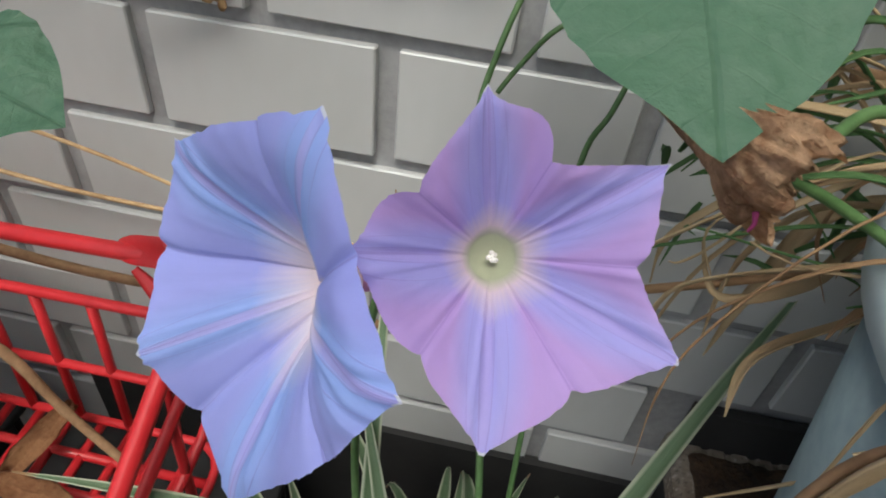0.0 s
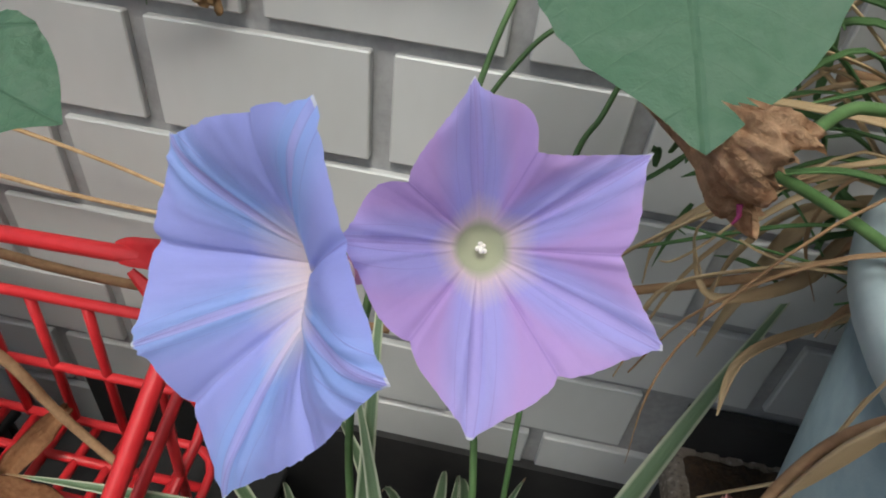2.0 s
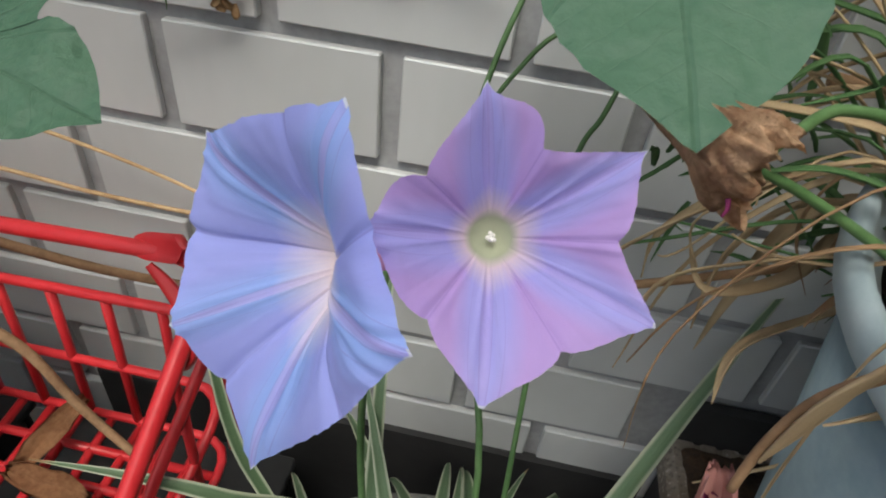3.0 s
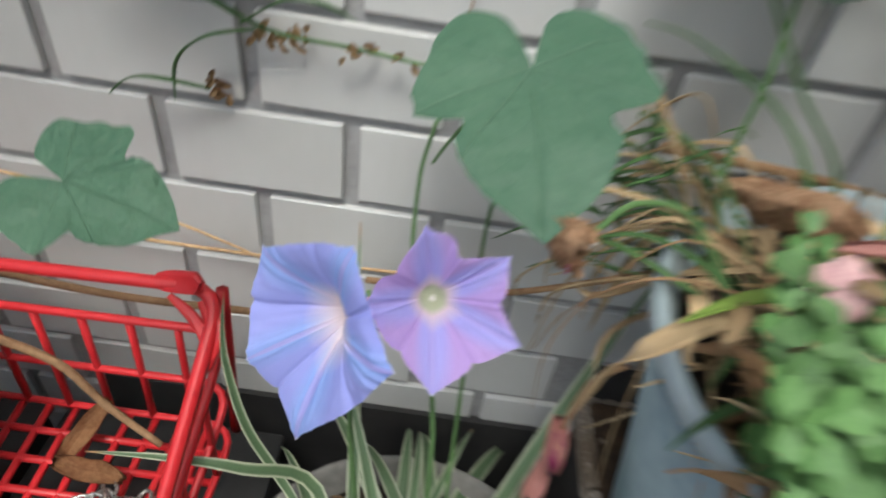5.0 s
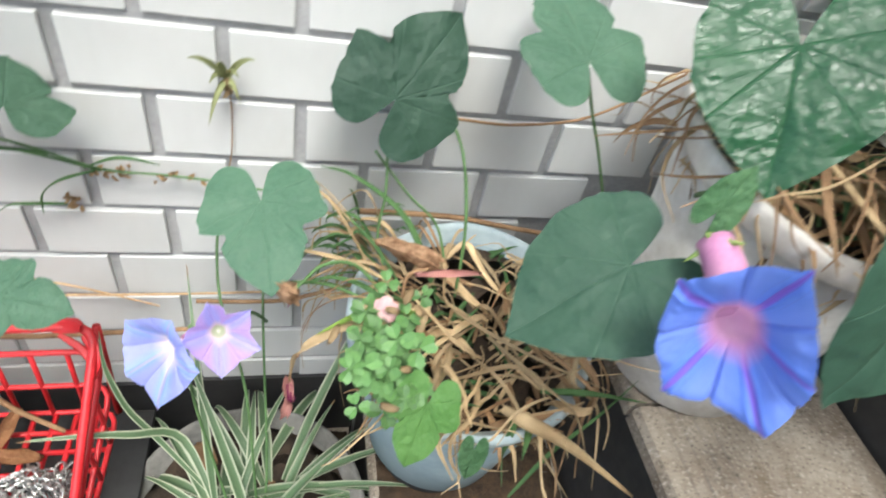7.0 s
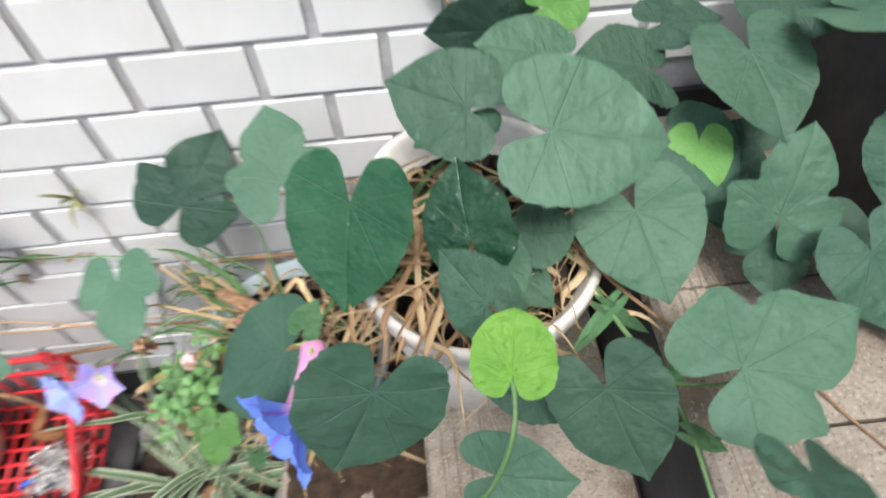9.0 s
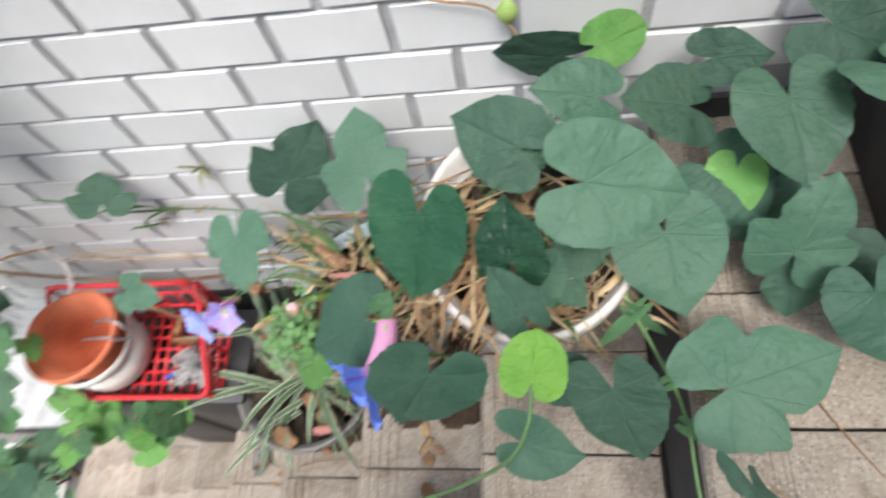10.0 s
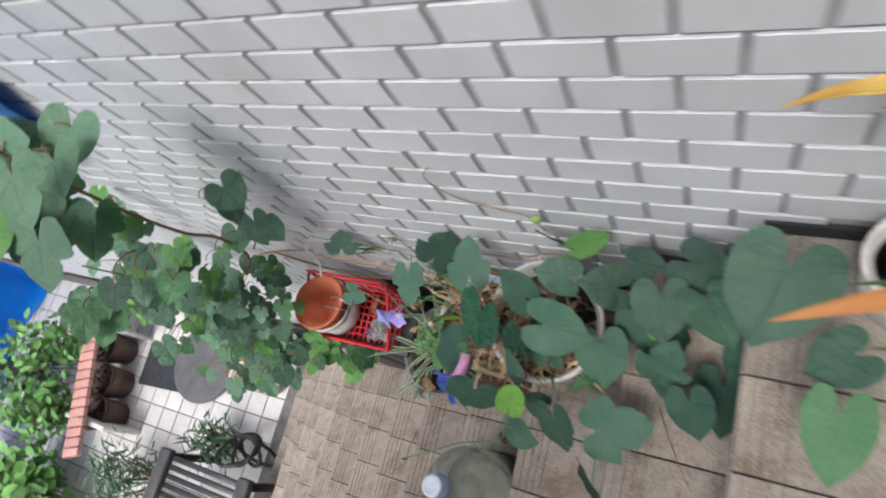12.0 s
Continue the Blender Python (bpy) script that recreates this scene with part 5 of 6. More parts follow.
# leafy weed tangle beside the pot
for i in range(34):
    p = Vector((0.262 + rnd.gauss(0, 0.022), -0.035 + rnd.gauss(0, 0.012), 1.99 + rnd.gauss(0, 0.02)))
    bm = bmesh.new()
    d = Vector((rnd.uniform(-1, 1), rnd.uniform(-0.6, 0.2), rnd.uniform(-0.6, 0.8))).normalized() * rnd.uniform(0.012, 0.035)
    blade(bm, [q - creeper.location for q in arc(p, p + d, (0, 0, 0.004), 5)], rnd.uniform(0.002, 0.0045), 0.3, rnd.uniform(-1, 1))
    part("blade", bm, M_GRASS, creeper)

twigs = thing("dry_twig", (-0.05, -0.015, 1.90), "thin dry brown twigs lodged along the wall", "twig")
bar(twigs, "twig", ((-0.20, -0.012, 1.905), (-0.10, -0.010, 1.900), (-0.035, -0.012, 1.897), (0.064, -0.012, 1.897), (0.162, -0.012, 1.900), (0.20, -0.014, 1.906)), 0.0014, 0.001, M_STRAW)
bar(twigs, "twig", ((-0.13, -0.03, 1.955), (-0.06, -0.015, 1.932), (0.0, -0.012, 1.915), (0.05, -0.012, 1.896), (0.085, -0.012, 1.880)), 0.0012, 0.0008, M_STRAW)
bar(twigs, "twig", ((0.12, -0.02, 1.897), (0.17, -0.03, 1.908), (0.21, -0.04, 1.925), (0.28, -0.045, 1.96)), 0.0022, 0.0018, M_DRY_STEM)
bar(twigs, "twig", ((0.26, -0.02, 2.015), (0.34, -0.016, 2.008), (0.40, -0.02, 2.0), (0.50, -0.03, 1.99)), 0.0028, 0.0022, M_DRY_STEM)
bar(twigs, "twig", ((-0.35, -0.02, 1.90), (-0.20, -0.035, 1.89), (-0.05, -0.038, 1.872), (0.06, -0.03, 1.865), (0.12, -0.025, 1.862)), 0.0030, 0.0022, M_DRY_STEM)

M_PLANTLET = straw_material("pale_yellow_green_blade", (0.17, 0.20, 0.07), (0.42, 0.44, 0.22))
plantlet = thing("spider_plantlet", (0.160, -0.006, 2.118), "young spider plantlet hanging on a thread against the wall", "plant")
for k, (dx, dz, l) in enumerate(((-0.030, 0.024, 1), (0.027, 0.026, 1), (-0.018, -0.028, 1), (-0.006, 0.02, 1), (0.012, 0.012, 1), (0.012, -0.008, 1), (-0.014, 0.006, 1))):
    bm = bmesh.new()
    blade(bm, arc((0, 0, 0.004), (dx * 0.75, -0.012, dz), (0, -0.004, 0.008), 7), 0.0045, 0.3, 0.0, (0, -1, 0.3))
    part("blade", bm, M_PLANTLET, plantlet)
bar(plantlet, "thread", ((0.160, -0.006, 2.118), (0.161, -0.004, 2.095), (0.159, -0.004, 2.06), (0.155, -0.006, 2.038)), 0.0006, 0.0005, M_DRY_STEM)
bm = bmesh.new()
for i in range(8):
    crumpled(bm, (rnd.gauss(0, 0.003), -0.003, rnd.gauss(-0.003, 0.005)), (0.005, 0.008), (rnd.uniform(-1, 1), -1, 0.3), (rnd.uniform(-1, 1), 0, -0.6), 1.0, i + 20, 2, (5, 4))
part("dried_blossom", bm, M_STRAWLEAF, plantlet)

tendril = thing("vine_tendril", (0.519, -0.010, 2.314), "brown tendril loop with a small green bud on the wall", "climbing plant")
bar(tendril, "tendril", ((0.395, -0.008, 2.46), (0.375, -0.008, 2.43), (0.380, -0.008, 2.39), (0.41, -0.008, 2.355), (0.46, -0.008, 2.330), (0.505, -0.01, 2.318), (0.53, -0.02, 2.29)), 0.0009, 0.0012, M_DRY_STEM)
bm = bmesh.new()
rings = []
for j in range(7):
    t = j / 6
    r = 0.009 * math.sin(math.pi * (0.08 + 0.84 * t)) ** 0.8
    rings.append([Vector((math.cos(b) * r, math.sin(b) * r * 0.6 - 0.004, 0.022 * (t - 0.4))) for b in (2 * math.pi * q / 10 for q in range(10))])
loft(bm, rings)
part("bud", bm, M_CALYX, tendril, "lime green bud")

# ---- red basket on black crates ----
def crate(at, size, label):
    c = thing("plastic_crate", at, label, "crate", "black crates")
    x, y, z = size
    for name, b in (("bottom", (0, 0, 0, x, y, 0.006)), ("side_panel", (0, 0, 0.006, x, 0.005, z)), ("side_panel", (0, y - 0.005, 0.006, x, y, z)), ("side_panel", (0, 0.005, 0.006, 0.005, y - 0.005, z)), ("side_panel", (x - 0.005, 0.005, 0.006, x, y - 0.005, z)),
                    ("rim", (-0.004, -0.004, z, x + 0.004, y + 0.004, z + 0.008))):
        bm = bmesh.new()
        box(bm, *b, 0.0015)
        part(name, bm, M_BLACKPLASTIC, c)


M_BLACKPLASTIC = mottled("black_plastic", (0.012, 0.012, 0.013), (0.03, 0.03, 0.031), 20.0, 0.5, 0.2)
crate((-0.270, -0.20, edge_z(7)), (0.165, 0.15, 1.745 - edge_z(7)), "black plastic crate under the red basket")
crate((-0.085, -0.20, edge_z(8)), (0.150, 0.15, 1.745 - edge_z(8)), "black plastic crate under the red basket")

basket = thing("basket", (-0.10, -0.13, 1.760), "red plastic lattice basket with a thick rim", "basket")
BT = [Vector(p) for p in ((-0.212, -0.055, 1.898), (0.049, -0.062, 1.916), (0.036, -0.203, 1.800), (-0.212, -0.205, 1.798))]
BB = [Vector(p) for p in ((-0.207, -0.064, 1.782), (0.044, -0.066, 1.786), (0.036, -0.192, 1.764), (-0.207, -0.192, 1.760))]


def ring_bar(name, f, r):
    """A bar round the basket, f of the way from the floor to the rim, with rounded corners."""
    c = [b.lerp(t, f) for b, t in zip(BB, BT)]
    pts = []
    for i in range(4):
        p, q, n = c[i - 1], c[i], c[(i + 1) % 4]
        for t in range(5):
            a, b = q.lerp(p, 0.02 / (q - p).length), q.lerp(n, 0.02 / (q - n).length)
            u = t / 4
            pts.append(a * (1 - u) ** 2 + q * 2 * u * (1 - u) + b * u * u)
    pts.append(pts[0])
    bm = bmesh.new()
    tube(bm, [p - basket.location for p in pts], r, 8)
    part(name, bm, M_RED, basket)


ring_bar("rim", 1.0, 0.0039)
ring_bar("side_bar", 0.74, 0.0027)
ring_bar("side_bar", 0.36, 0.0025)
ring_bar("side_bar", 0.02, 0.0024)
for i in range(4):
    j = (i + 1) % 4
    n = int((BB[i] - BB[j]).length / 0.027)
    for k in range(n + 1):
        u = k / n
        a, b = BB[i].lerp(BB[j], u), BT[i].lerp(BT[j], u)
        thick = 0.0036 if k in (0, n) else 0.0023
        bm = bmesh.new()
        tube(bm, [a - basket.location, a.lerp(b, 0.45) - basket.location, a.lerp(b, 1.0 if k in (0, n) else 0.74) - basket.location], thick, 6)
        part("slat", bm, M_RED, basket)
for k in range(1, 14):
    a, b = BB[0].lerp(BB[1], k / 14), BB[3].lerp(BB[2], k / 14)
    bm = bmesh.new()
    tube(bm, [a - basket.location, b - basket.location], 0.0026, 6)
    part("floor_bar", bm, M_RED, basket)
for k in range(1, 7):
    a, b = BB[0].lerp(BB[3], k / 7), BB[1].lerp(BB[2], k / 7)
    bm = bmesh.new()
    tube(bm, [a - basket.location, b - basket.location], 0.0026, 6)
    part("floor_bar", bm, M_RED, basket)

# torn flap of plastic at the rim's corner, with a slot through it
bm = bmesh.new()
for pts, w in ((((0.012, -0.060, 1.914), (0.030, -0.064, 1.9195), (0.040, -0.068, 1.924)), 0.012), (((0.020, -0.064, 1.908), (0.037, -0.074, 1.902), (0.048, -0.086, 1.893), (0.046, -0.094, 1.882)), 0.006), (((0.040, -0.068, 1.912), (0.050, -0.080, 1.903), (0.047, -0.092, 1.886)), 0.008)):
    blade(bm, [p - basket.location for p in curve(pts, 5)], w, 0.2, 0.5, (0.3, -0.6, 0.7), taper=0.25, thick=0.004)
part("torn_flap", bm, M_RED, basket)

# ---- chain, pots and bits in the basket ----
M_CHAIN = mottled("pale_grey_chain", (0.26, 0.26, 0.26), (0.64, 0.64, 0.63), 80.0, 0.28, 0.2, metal=0.8)
chain = thing("steel_chain", (-0.004, -0.150, 1.772), "pile of white grey chain links in the basket", "chain")
rnd = random.Random(31)
pos, head = Vector((-0.03, 0.02, 0.006)), 0.0
for i in range(150):
    head += rnd.uniform(-0.9, 0.9)
    step = Vector((math.cos(head), math.sin(head), 0)) * 0.0085
    if abs(pos.x + step.x + 0.002) > 0.034 or abs(pos.y + step.y) > 0.034:
        head += 2.4
        step = Vector((math.cos(head), math.sin(head), 0)) * 0.0085
    pos += step
    pos.x, pos.y = max(-0.036, min(0.034, pos.x)), max(-0.036, min(0.036, pos.y))
    pos.z = 0.008 + 0.030 * (i / 150) * max(0.2, 1 - (pos.xy.length / 0.06) ** 2) + rnd.uniform(-0.002, 0.003)
    turn = Matrix.Rotation(head, 3, "Z") @ Matrix.Rotation(radians(70 * (i % 2) + rnd.uniform(-25, 25)), 3, "X")
    bm = bmesh.new()
    tube(bm, [pos + turn @ Vector((0.0066 * math.cos(t), 0.0036 * math.sin(t), 0)) for t in (2 * math.pi * k / 10 for k in range(11))], 0.00125, 5)
    part("link", bm, M_CHAIN, chain)


def nested_pot(name, at, r_top, r_base, h, material, label, lip=0.005):
    p = pot(name, at, r_top, r_base, h, material, label, rim=0.014, lip=lip, thick=0.004)
    return p


nested_pot("plastic_pot", (-0.150, -0.131, 1.776), 0.070, 0.060, 0.082, M_POT_WHITE, "chalky white pot standing in the red basket")
nested_pot("terracotta_pot", (-0.150, -0.131, 1.790), 0.073, 0.046, 0.106, M_TERRA, "empty terracotta pot nested inside a white pot", 0.013)
hook = thing("wire_hook", (-0.10, -0.125, 1.87), "bent steel wire hook clipped on the pot rim", "hook")
bar(hook, "wire", ((-0.130, -0.112, 1.872), (-0.105, -0.112, 1.900), (-0.082, -0.114, 1.9055), (-0.066, -0.120, 1.897), (-0.058, -0.130, 1.880), (-0.068, -0.139, 1.892), (-0.084, -0.140, 1.9055), (-0.128, -0.138, 1.892)), 0.0021, 0.0021, M_WIRE)
cord = thing("hanging_cord", (-0.17, -0.03, 1.93), "white cord tied from the pot to a twig on the wall", "cord")
bar(cord, "strand", ((-0.165, -0.064, 1.898), (-0.163, -0.05, 1.910), (-0.17, -0.03, 1.925), (-0.185, -0.018, 1.955), (-0.18, -0.012, 1.97)), 0.004, 0.003, M_WHITECORD)
bm = bmesh.new()
tube(bm, curve(((-0.075, 0.010, 0.062), (-0.031, 0.005, 0.050), (-0.007, 0.0, 0.020), (0.026, -0.008, -0.004)), 5), 0.0030, 8, 0.0022)
ob = part("brown_stick", bm, M_DRY_STEM)
ob.location = (-0.02, -0.082, 1.800)
tagged(ob, "weathered brown stick lying in the red basket", "stick")
dead_leaf((-0.041, -0.088, 1.800), (0.016, 0.042), (0.3, -0.5, 0.8), (-0.35, -0.75, -0.35), M_DEAD, "long brown dead leaf caught in the basket", 12, 0.9)
dead_leaf((-0.028, -0.112, 1.796), (0.016, 0.042), (0.2, -0.4, 0.8), (1, -0.1, -0.1), M_DEAD, "curled brown dead leaf lying in the basket", 15, 0.9)
M_BLUEBAND = mottled("blue_plastic_strap", (0.02, 0.08, 0.40), (0.05, 0.14, 0.60), 30.0, 0.4, 0.2)
bm = bmesh.new()
blade(bm, curve(((-0.03, 0.0, 0.0), (-0.01, 0.006, 0.004), (0.012, 0.0, 0.003), (0.03, 0.006, 0.004)), 5), 0.009, 0.1, 0.3, taper=0.2, thick=0.002)
ob = part("plastic_strap", bm, M_BLUEBAND)
ob.location = (-0.030, -0.168, 1.775)
tagged(ob, "strip of bright blue plastic in the basket", "strap")

# ---- plastic bottle on the step ----
def clear_plastic():
    m = Mat("cloudy_clear_plastic", 0.12, 0, 0.5)
    # cloudy film, made stronger to paint in the pale reflection on the shoulder
    cloud_sheen = m.noise(14.0, 5.0, 0.65)
    m.colour(m.ramp(cloud_sheen, [(0.3, (0.66, 0.68, 0.66)), (0.7, (0.80, 0.82, 0.80))]))
    clear = m.t.nodes.new("ShaderNodeBsdfTransparent")
    clear.inputs[0].default_value = (0.93, 0.955, 0.94, 1)
    mix = m.t.nodes.new("ShaderNodeMixShader")
    m.link(m.ramp(cloud_sheen, [(0.35, (0.07, 0.07, 0.07)), (0.75, (0.24, 0.24, 0.24))]), mix.inputs[0])
    m.link(clear.outputs[0], mix.inputs[1])
    m.link(m.b.outputs[0], mix.inputs[2])
    shine = m.t.nodes.new("ShaderNodeBsdfGlossy")
    shine.inputs["Roughness"].default_value = 0.06
    edge = m.t.nodes.new("ShaderNodeLayerWeight")
    edge.inputs[0].default_value = 0.12
    both = m.t.nodes.new("ShaderNodeMixShader")
    m.link(edge.outputs[1], both.inputs[0])
    m.link(mix.outputs[0], both.inputs[1])
    m.link(shine.outputs[0], both.inputs[2])
    m.link(both.outputs[0], m.out.inputs[0])
    return m.m


bottle = thing("plastic_bottle", (0.400, -0.437, edge_z(10)), "large clear plastic bottle with a white cap on the step", "bottle")
bm = bmesh.new()
prof = [(0.02, 0.0), (0.074, 0.0), (0.080, 0.008), (0.080, 0.06), (0.0775, 0.065), (0.080, 0.07), (0.080, 0.13), (0.0775, 0.135), (0.080, 0.14), (0.080, 0.215), (0.077, 0.235), (0.064, 0.275), (0.044, 0.312), (0.026, 0.335), (0.0195, 0.345), (0.0195, 0.372),
        (0.0180, 0.372), (0.0180, 0.344), (0.0245, 0.333), (0.0425, 0.310), (0.0625, 0.274), (0.0755, 0.234), (0.0785, 0.214), (0.0785, 0.009), (0.073, 0.002), (0.02, 0.002)]
spin(bm, [(r * 0.93, h) for r, h in prof], 48)
bottle_body = part("body", bm, clear_plastic(), bottle)
bottle_body.visible_shadow = False
bm = bmesh.new()
spin(bm, [(0.006, 0.360), (0.0190, 0.360), (0.0185, 0.363), (0.0185, 0.376), (0.0172, 0.379), (0.013, 0.381), (0.0115, 0.3795), (0.004, 0.3795)], 36)
part("cap", bm, mottled("grey_white_plastic", (0.42, 0.46, 0.54), (0.62, 0.66, 0.72), 30.0, 0.4, 0.1), bottle, "white screw cap")
bm = bmesh.new()
spin(bm, [(0.0186, 0.351), (0.0206, 0.351), (0.0210, 0.353), (0.0206, 0.3585), (0.0186, 0.3585)], 36)
part("cap_ring", bm, mottled("pale_blue_plastic", (0.22, 0.30, 0.55), (0.34, 0.42, 0.66), 40.0, 0.4, 0.1), bottle, "blue ring under the cap")
M_SLUDGE = mottled("dark_bottle_soil", (0.020, 0.020, 0.026), (0.075, 0.072, 0.085), 30.0, 0.6, 0.5)
M_MOSS = mottled("grey_green_residue", (0.15, 0.15, 0.10), (0.34, 0.34, 0.27), 26.0, 0.8, 0.5)
bm = bmesh.new()
spin(bm, [(0.01, 0.0005), (0.070, 0.0005), (0.0748, 0.009), (0.0748, 0.100), (0.0735, 0.104), (0.01, 0.098)], 40)
part("soil", bm, M_SLUDGE, bottle, "dark wet soil inside the base")
bm = bmesh.new()
spin(bm, [(0.0700, 0.105), (0.0730, 0.105), (0.0728, 0.138), (0.0718, 0.146), (0.0708, 0.138), (0.0700, 0.109), (0.050, 0.1065)], 40)
part("residue", bm, M_MOSS, bottle, "yellow green algae film")

# ---- dead leaves on the white pot ----
rnd = random.Random(77)
for i in range(11):
    a = rnd.uniform(0, 6.28)
    d = 0.075 * rnd.random() ** 0.5
    at = (0.522 + d * math.cos(a) * 0.9, -0.145 + d * math.sin(a), 2.180 + rnd.uniform(0.0, 0.012))
    s = rnd.uniform(0.010, 0.018)
    dead_leaf(at, (s, s * rnd.uniform(1.4, 2.4)), (rnd.uniform(-0.5, 0.5), rnd.uniform(-0.6, 0.2), 0.9), (rnd.uniform(-1, 1), rnd.uniform(-1, 1), 0.1), rnd.choice((M_STRAWLEAF, M_STRAWLEAF, M_CRUMPLE, M_BROWNLEAF)), "pale brown dead leaf lying on a pot's soil", i + 130, 0.6)

# ---- litter on the steps ----
rnd = random.Random(40)
for i in range(14):
    k = rnd.choice((8, 9, 9, 10, 10))
    x = edge_x(k) + rnd.uniform(0.03, 0.17)
    y = -0.25 - 0.10 * rnd.random() ** 2
    s = rnd.uniform(0.007, 0.016)
    dead_leaf((x, y, edge_z(k) + 0.003), (s, s * rnd.uniform(1.2, 2.2)), (rnd.uniform(-0.2, 0.2), rnd.uniform(-0.2, 0.2), 1), (rnd.uniform(-1, 1), rnd.uniform(-1, 1), 0), rnd.choice((M_BROWNLEAF, M_STRAWLEAF, M_DEAD, M_CRUMPLE)), "small curled dead leaf lying on a step", i + 30, 0.5)
for i in range(16):
    k = rnd.choice((7, 8, 8, 9, 10, 10, 11, 12))
    p = Vector((edge_x(k) + 0.09, rnd.uniform(-0.75, -0.25), edge_z(k) + 0.002))
    a = rnd.uniform(0, 6.28)
    d = Vector((math.cos(a) * 0.06, math.sin(a) * 0.06, 0))
    bm = bmesh.new()
    tube(bm, arc(-d, d, (rnd.uniform(-0.01, 0.01), rnd.uniform(-0.01, 0.01), 0.002), 6), 0.0012, 6, 0.0005)
    ob = part("dry_twig", bm, M_DRY_STEM)
    ob.location = p
    tagged(ob, "thin dry twig lying on a step", "twig", "fallen twigs")
# brown litter; its near-black colour also stands in for shade behind the pots
M_LITTER = mottled("dark_leaf_litter", (0.018, 0.012, 0.008), (0.11, 0.065, 0.035), 55.0, 0.95, 1.0, 0.004)
for k, x0, x1, y0, y1, sd in ((10, 0.286, 0.470, -0.250, -0.008, 3), (9, 0.100, 0.280, -0.262, -0.008, 6)):
    bm = bmesh.new()
    nx, ny = 44, 60
    rows = []
    for j in range(ny + 1):
        y = y0 + (y1 - y0) * j / ny
        row = []
        for i in range(nx + 1):
            x = x0 + (x1 - x0) * i / nx
            rag_edge = min(1.0, (y - y0) / 0.05 + 0.8 * noise.noise(Vector((x * 30, y * 30, sd))))
            h = 0.004 + 0.006 * noise.noise(Vector((x * 60, y * 60, sd))) + 0.005 * noise.noise(Vector((x * 170, y * 170, sd)))
            row.append(Vector((x, y, edge_z(k) + (h if rag_edge > 0 else -0.006) * (1 if 0 < i < nx and 0 < j < ny else 0) - (0.004 if rag_edge <= 0 or i in (0, nx) or j in (0, ny) else 0))))
        rows.append(row)
    loft(bm, rows, False, False)
    ob = part("leaf_litter", bm, M_LITTER)
    tagged(ob, "leaf litter on the step round a pot, coloured darker for shade", "leaf litter", kind="stuff")
rag = bmesh.new()
crumpled(rag, (0, 0, 0), (0.05, 0.028), (0, 0, 1), (1, 0.2, 0), 0.4, 50, 3, (24, 16))
ob = part("grey_rag", rag, mottled("grey_white_cloth", (0.22, 0.21, 0.20), (0.62, 0.60, 0.58), 60.0, 0.9, 0.5))
ob.location = (-0.03, -0.262, edge_z(8) + 0.006)
tagged(ob, "crumpled grey white rag on the step", "rag")
wires = thing("wire_bundle", (0.27, -0.245, edge_z(9) + 0.02), "tangle of thin pale wires behind the pots", "wire")
for i in range(9):
    bm = bmesh.new()
    p = Vector((rnd.uniform(-0.02, 0.02), rnd.uniform(-0.02, 0.02), -0.015))
    tube(bm, arc(p, p + Vector((rnd.uniform(0.02, 0.08), rnd.uniform(-0.04, 0.02), rnd.uniform(0.0, 0.03))), (rnd.uniform(-0.02, 0.02), -0.01, rnd.uniform(0.0, 0.03)), 8), 0.0011, 6)
    part("strand", bm, M_WHITECORD, wires)

# ---- white pot with yellowing plant further up ----
pot("plastic_pot", (0.972, -0.066, edge_z(13)), 0.060, 0.046, 0.11, M_POT_WHITE, "white plastic pot with yellowing leaves on the upper step", soil=0.02)
lily = thing("yellowing_plant", (0.972, -0.066, edge_z(13) + 0.09), "plant with long yellow and orange withering leaves", "plant")
M_YELLOWBLADE = straw_material("yellow_withered_leaf", (0.42, 0.20, 0.02), (0.78, 0.55, 0.14))
M_ORANGEBLADE = straw_material("orange_withered_leaf", (0.40, 0.13, 0.03), (0.70, 0.34, 0.12))
long_blades(lily, "leaf", M_YELLOWBLADE, ((((0.975, -0.065, 2.42), (0.98, -0.07, 2.60), (0.92, -0.05, 2.70), (0.86, -0.055, 2.715), (0.815, -0.06, 2.70)), 0.030, 0.3),))
long_blades(lily, "leaf", M_ORANGEBLADE, ((((0.98, -0.08, 2.42), (0.99, -0.16, 2.62), (0.93, -0.18, 2.69), (0.87, -0.20, 2.695), (0.825, -0.215, 2.68)), 0.024, -0.3), (((0.985, -0.07, 2.42), (1.0, -0.05, 2.58), (0.94, -0.035, 2.655), (0.885, -0.03, 2.655)), 0.022, 0.2)))
long_blades(lily, "leaf", M_GRASS, ((((0.965, -0.08, 2.42), (0.96, -0.16, 2.50), (0.92, -0.17, 2.47)), 0.012, 0.2), (((0.96, -0.07, 2.42), (0.95, -0.10, 2.48), (0.90, -0.10, 2.44)), 0.010, 0.2)))

# ---- courtyard ----
M_MAT = mottled("dark_grey_rubber", (0.03, 0.032, 0.037), (0.055, 0.058, 0.066), 40.0, 0.95, 0.4, spec=0.1)
M_LID = mottled("grey_stone_lid", (0.08, 0.08, 0.085), (0.14, 0.14, 0.145), 12.0, 0.85, 0.3, spec=0.2)
bm = bmesh.new()
box(bm, -0.24, -0.15, 0.0, 0.24, 0.15, 0.012, 0.004)
ob = part("rubber_mat", bm, M_MAT, smooth=False)
ob.matrix_world = Matrix.Translation((-2.66, -0.475, 0.004)) @ Matrix.Rotation(radians(4), 4, "Z")
tagged(ob, "dark grey rectangular rubber mat on white tiles", "mat")
bm = bmesh.new()
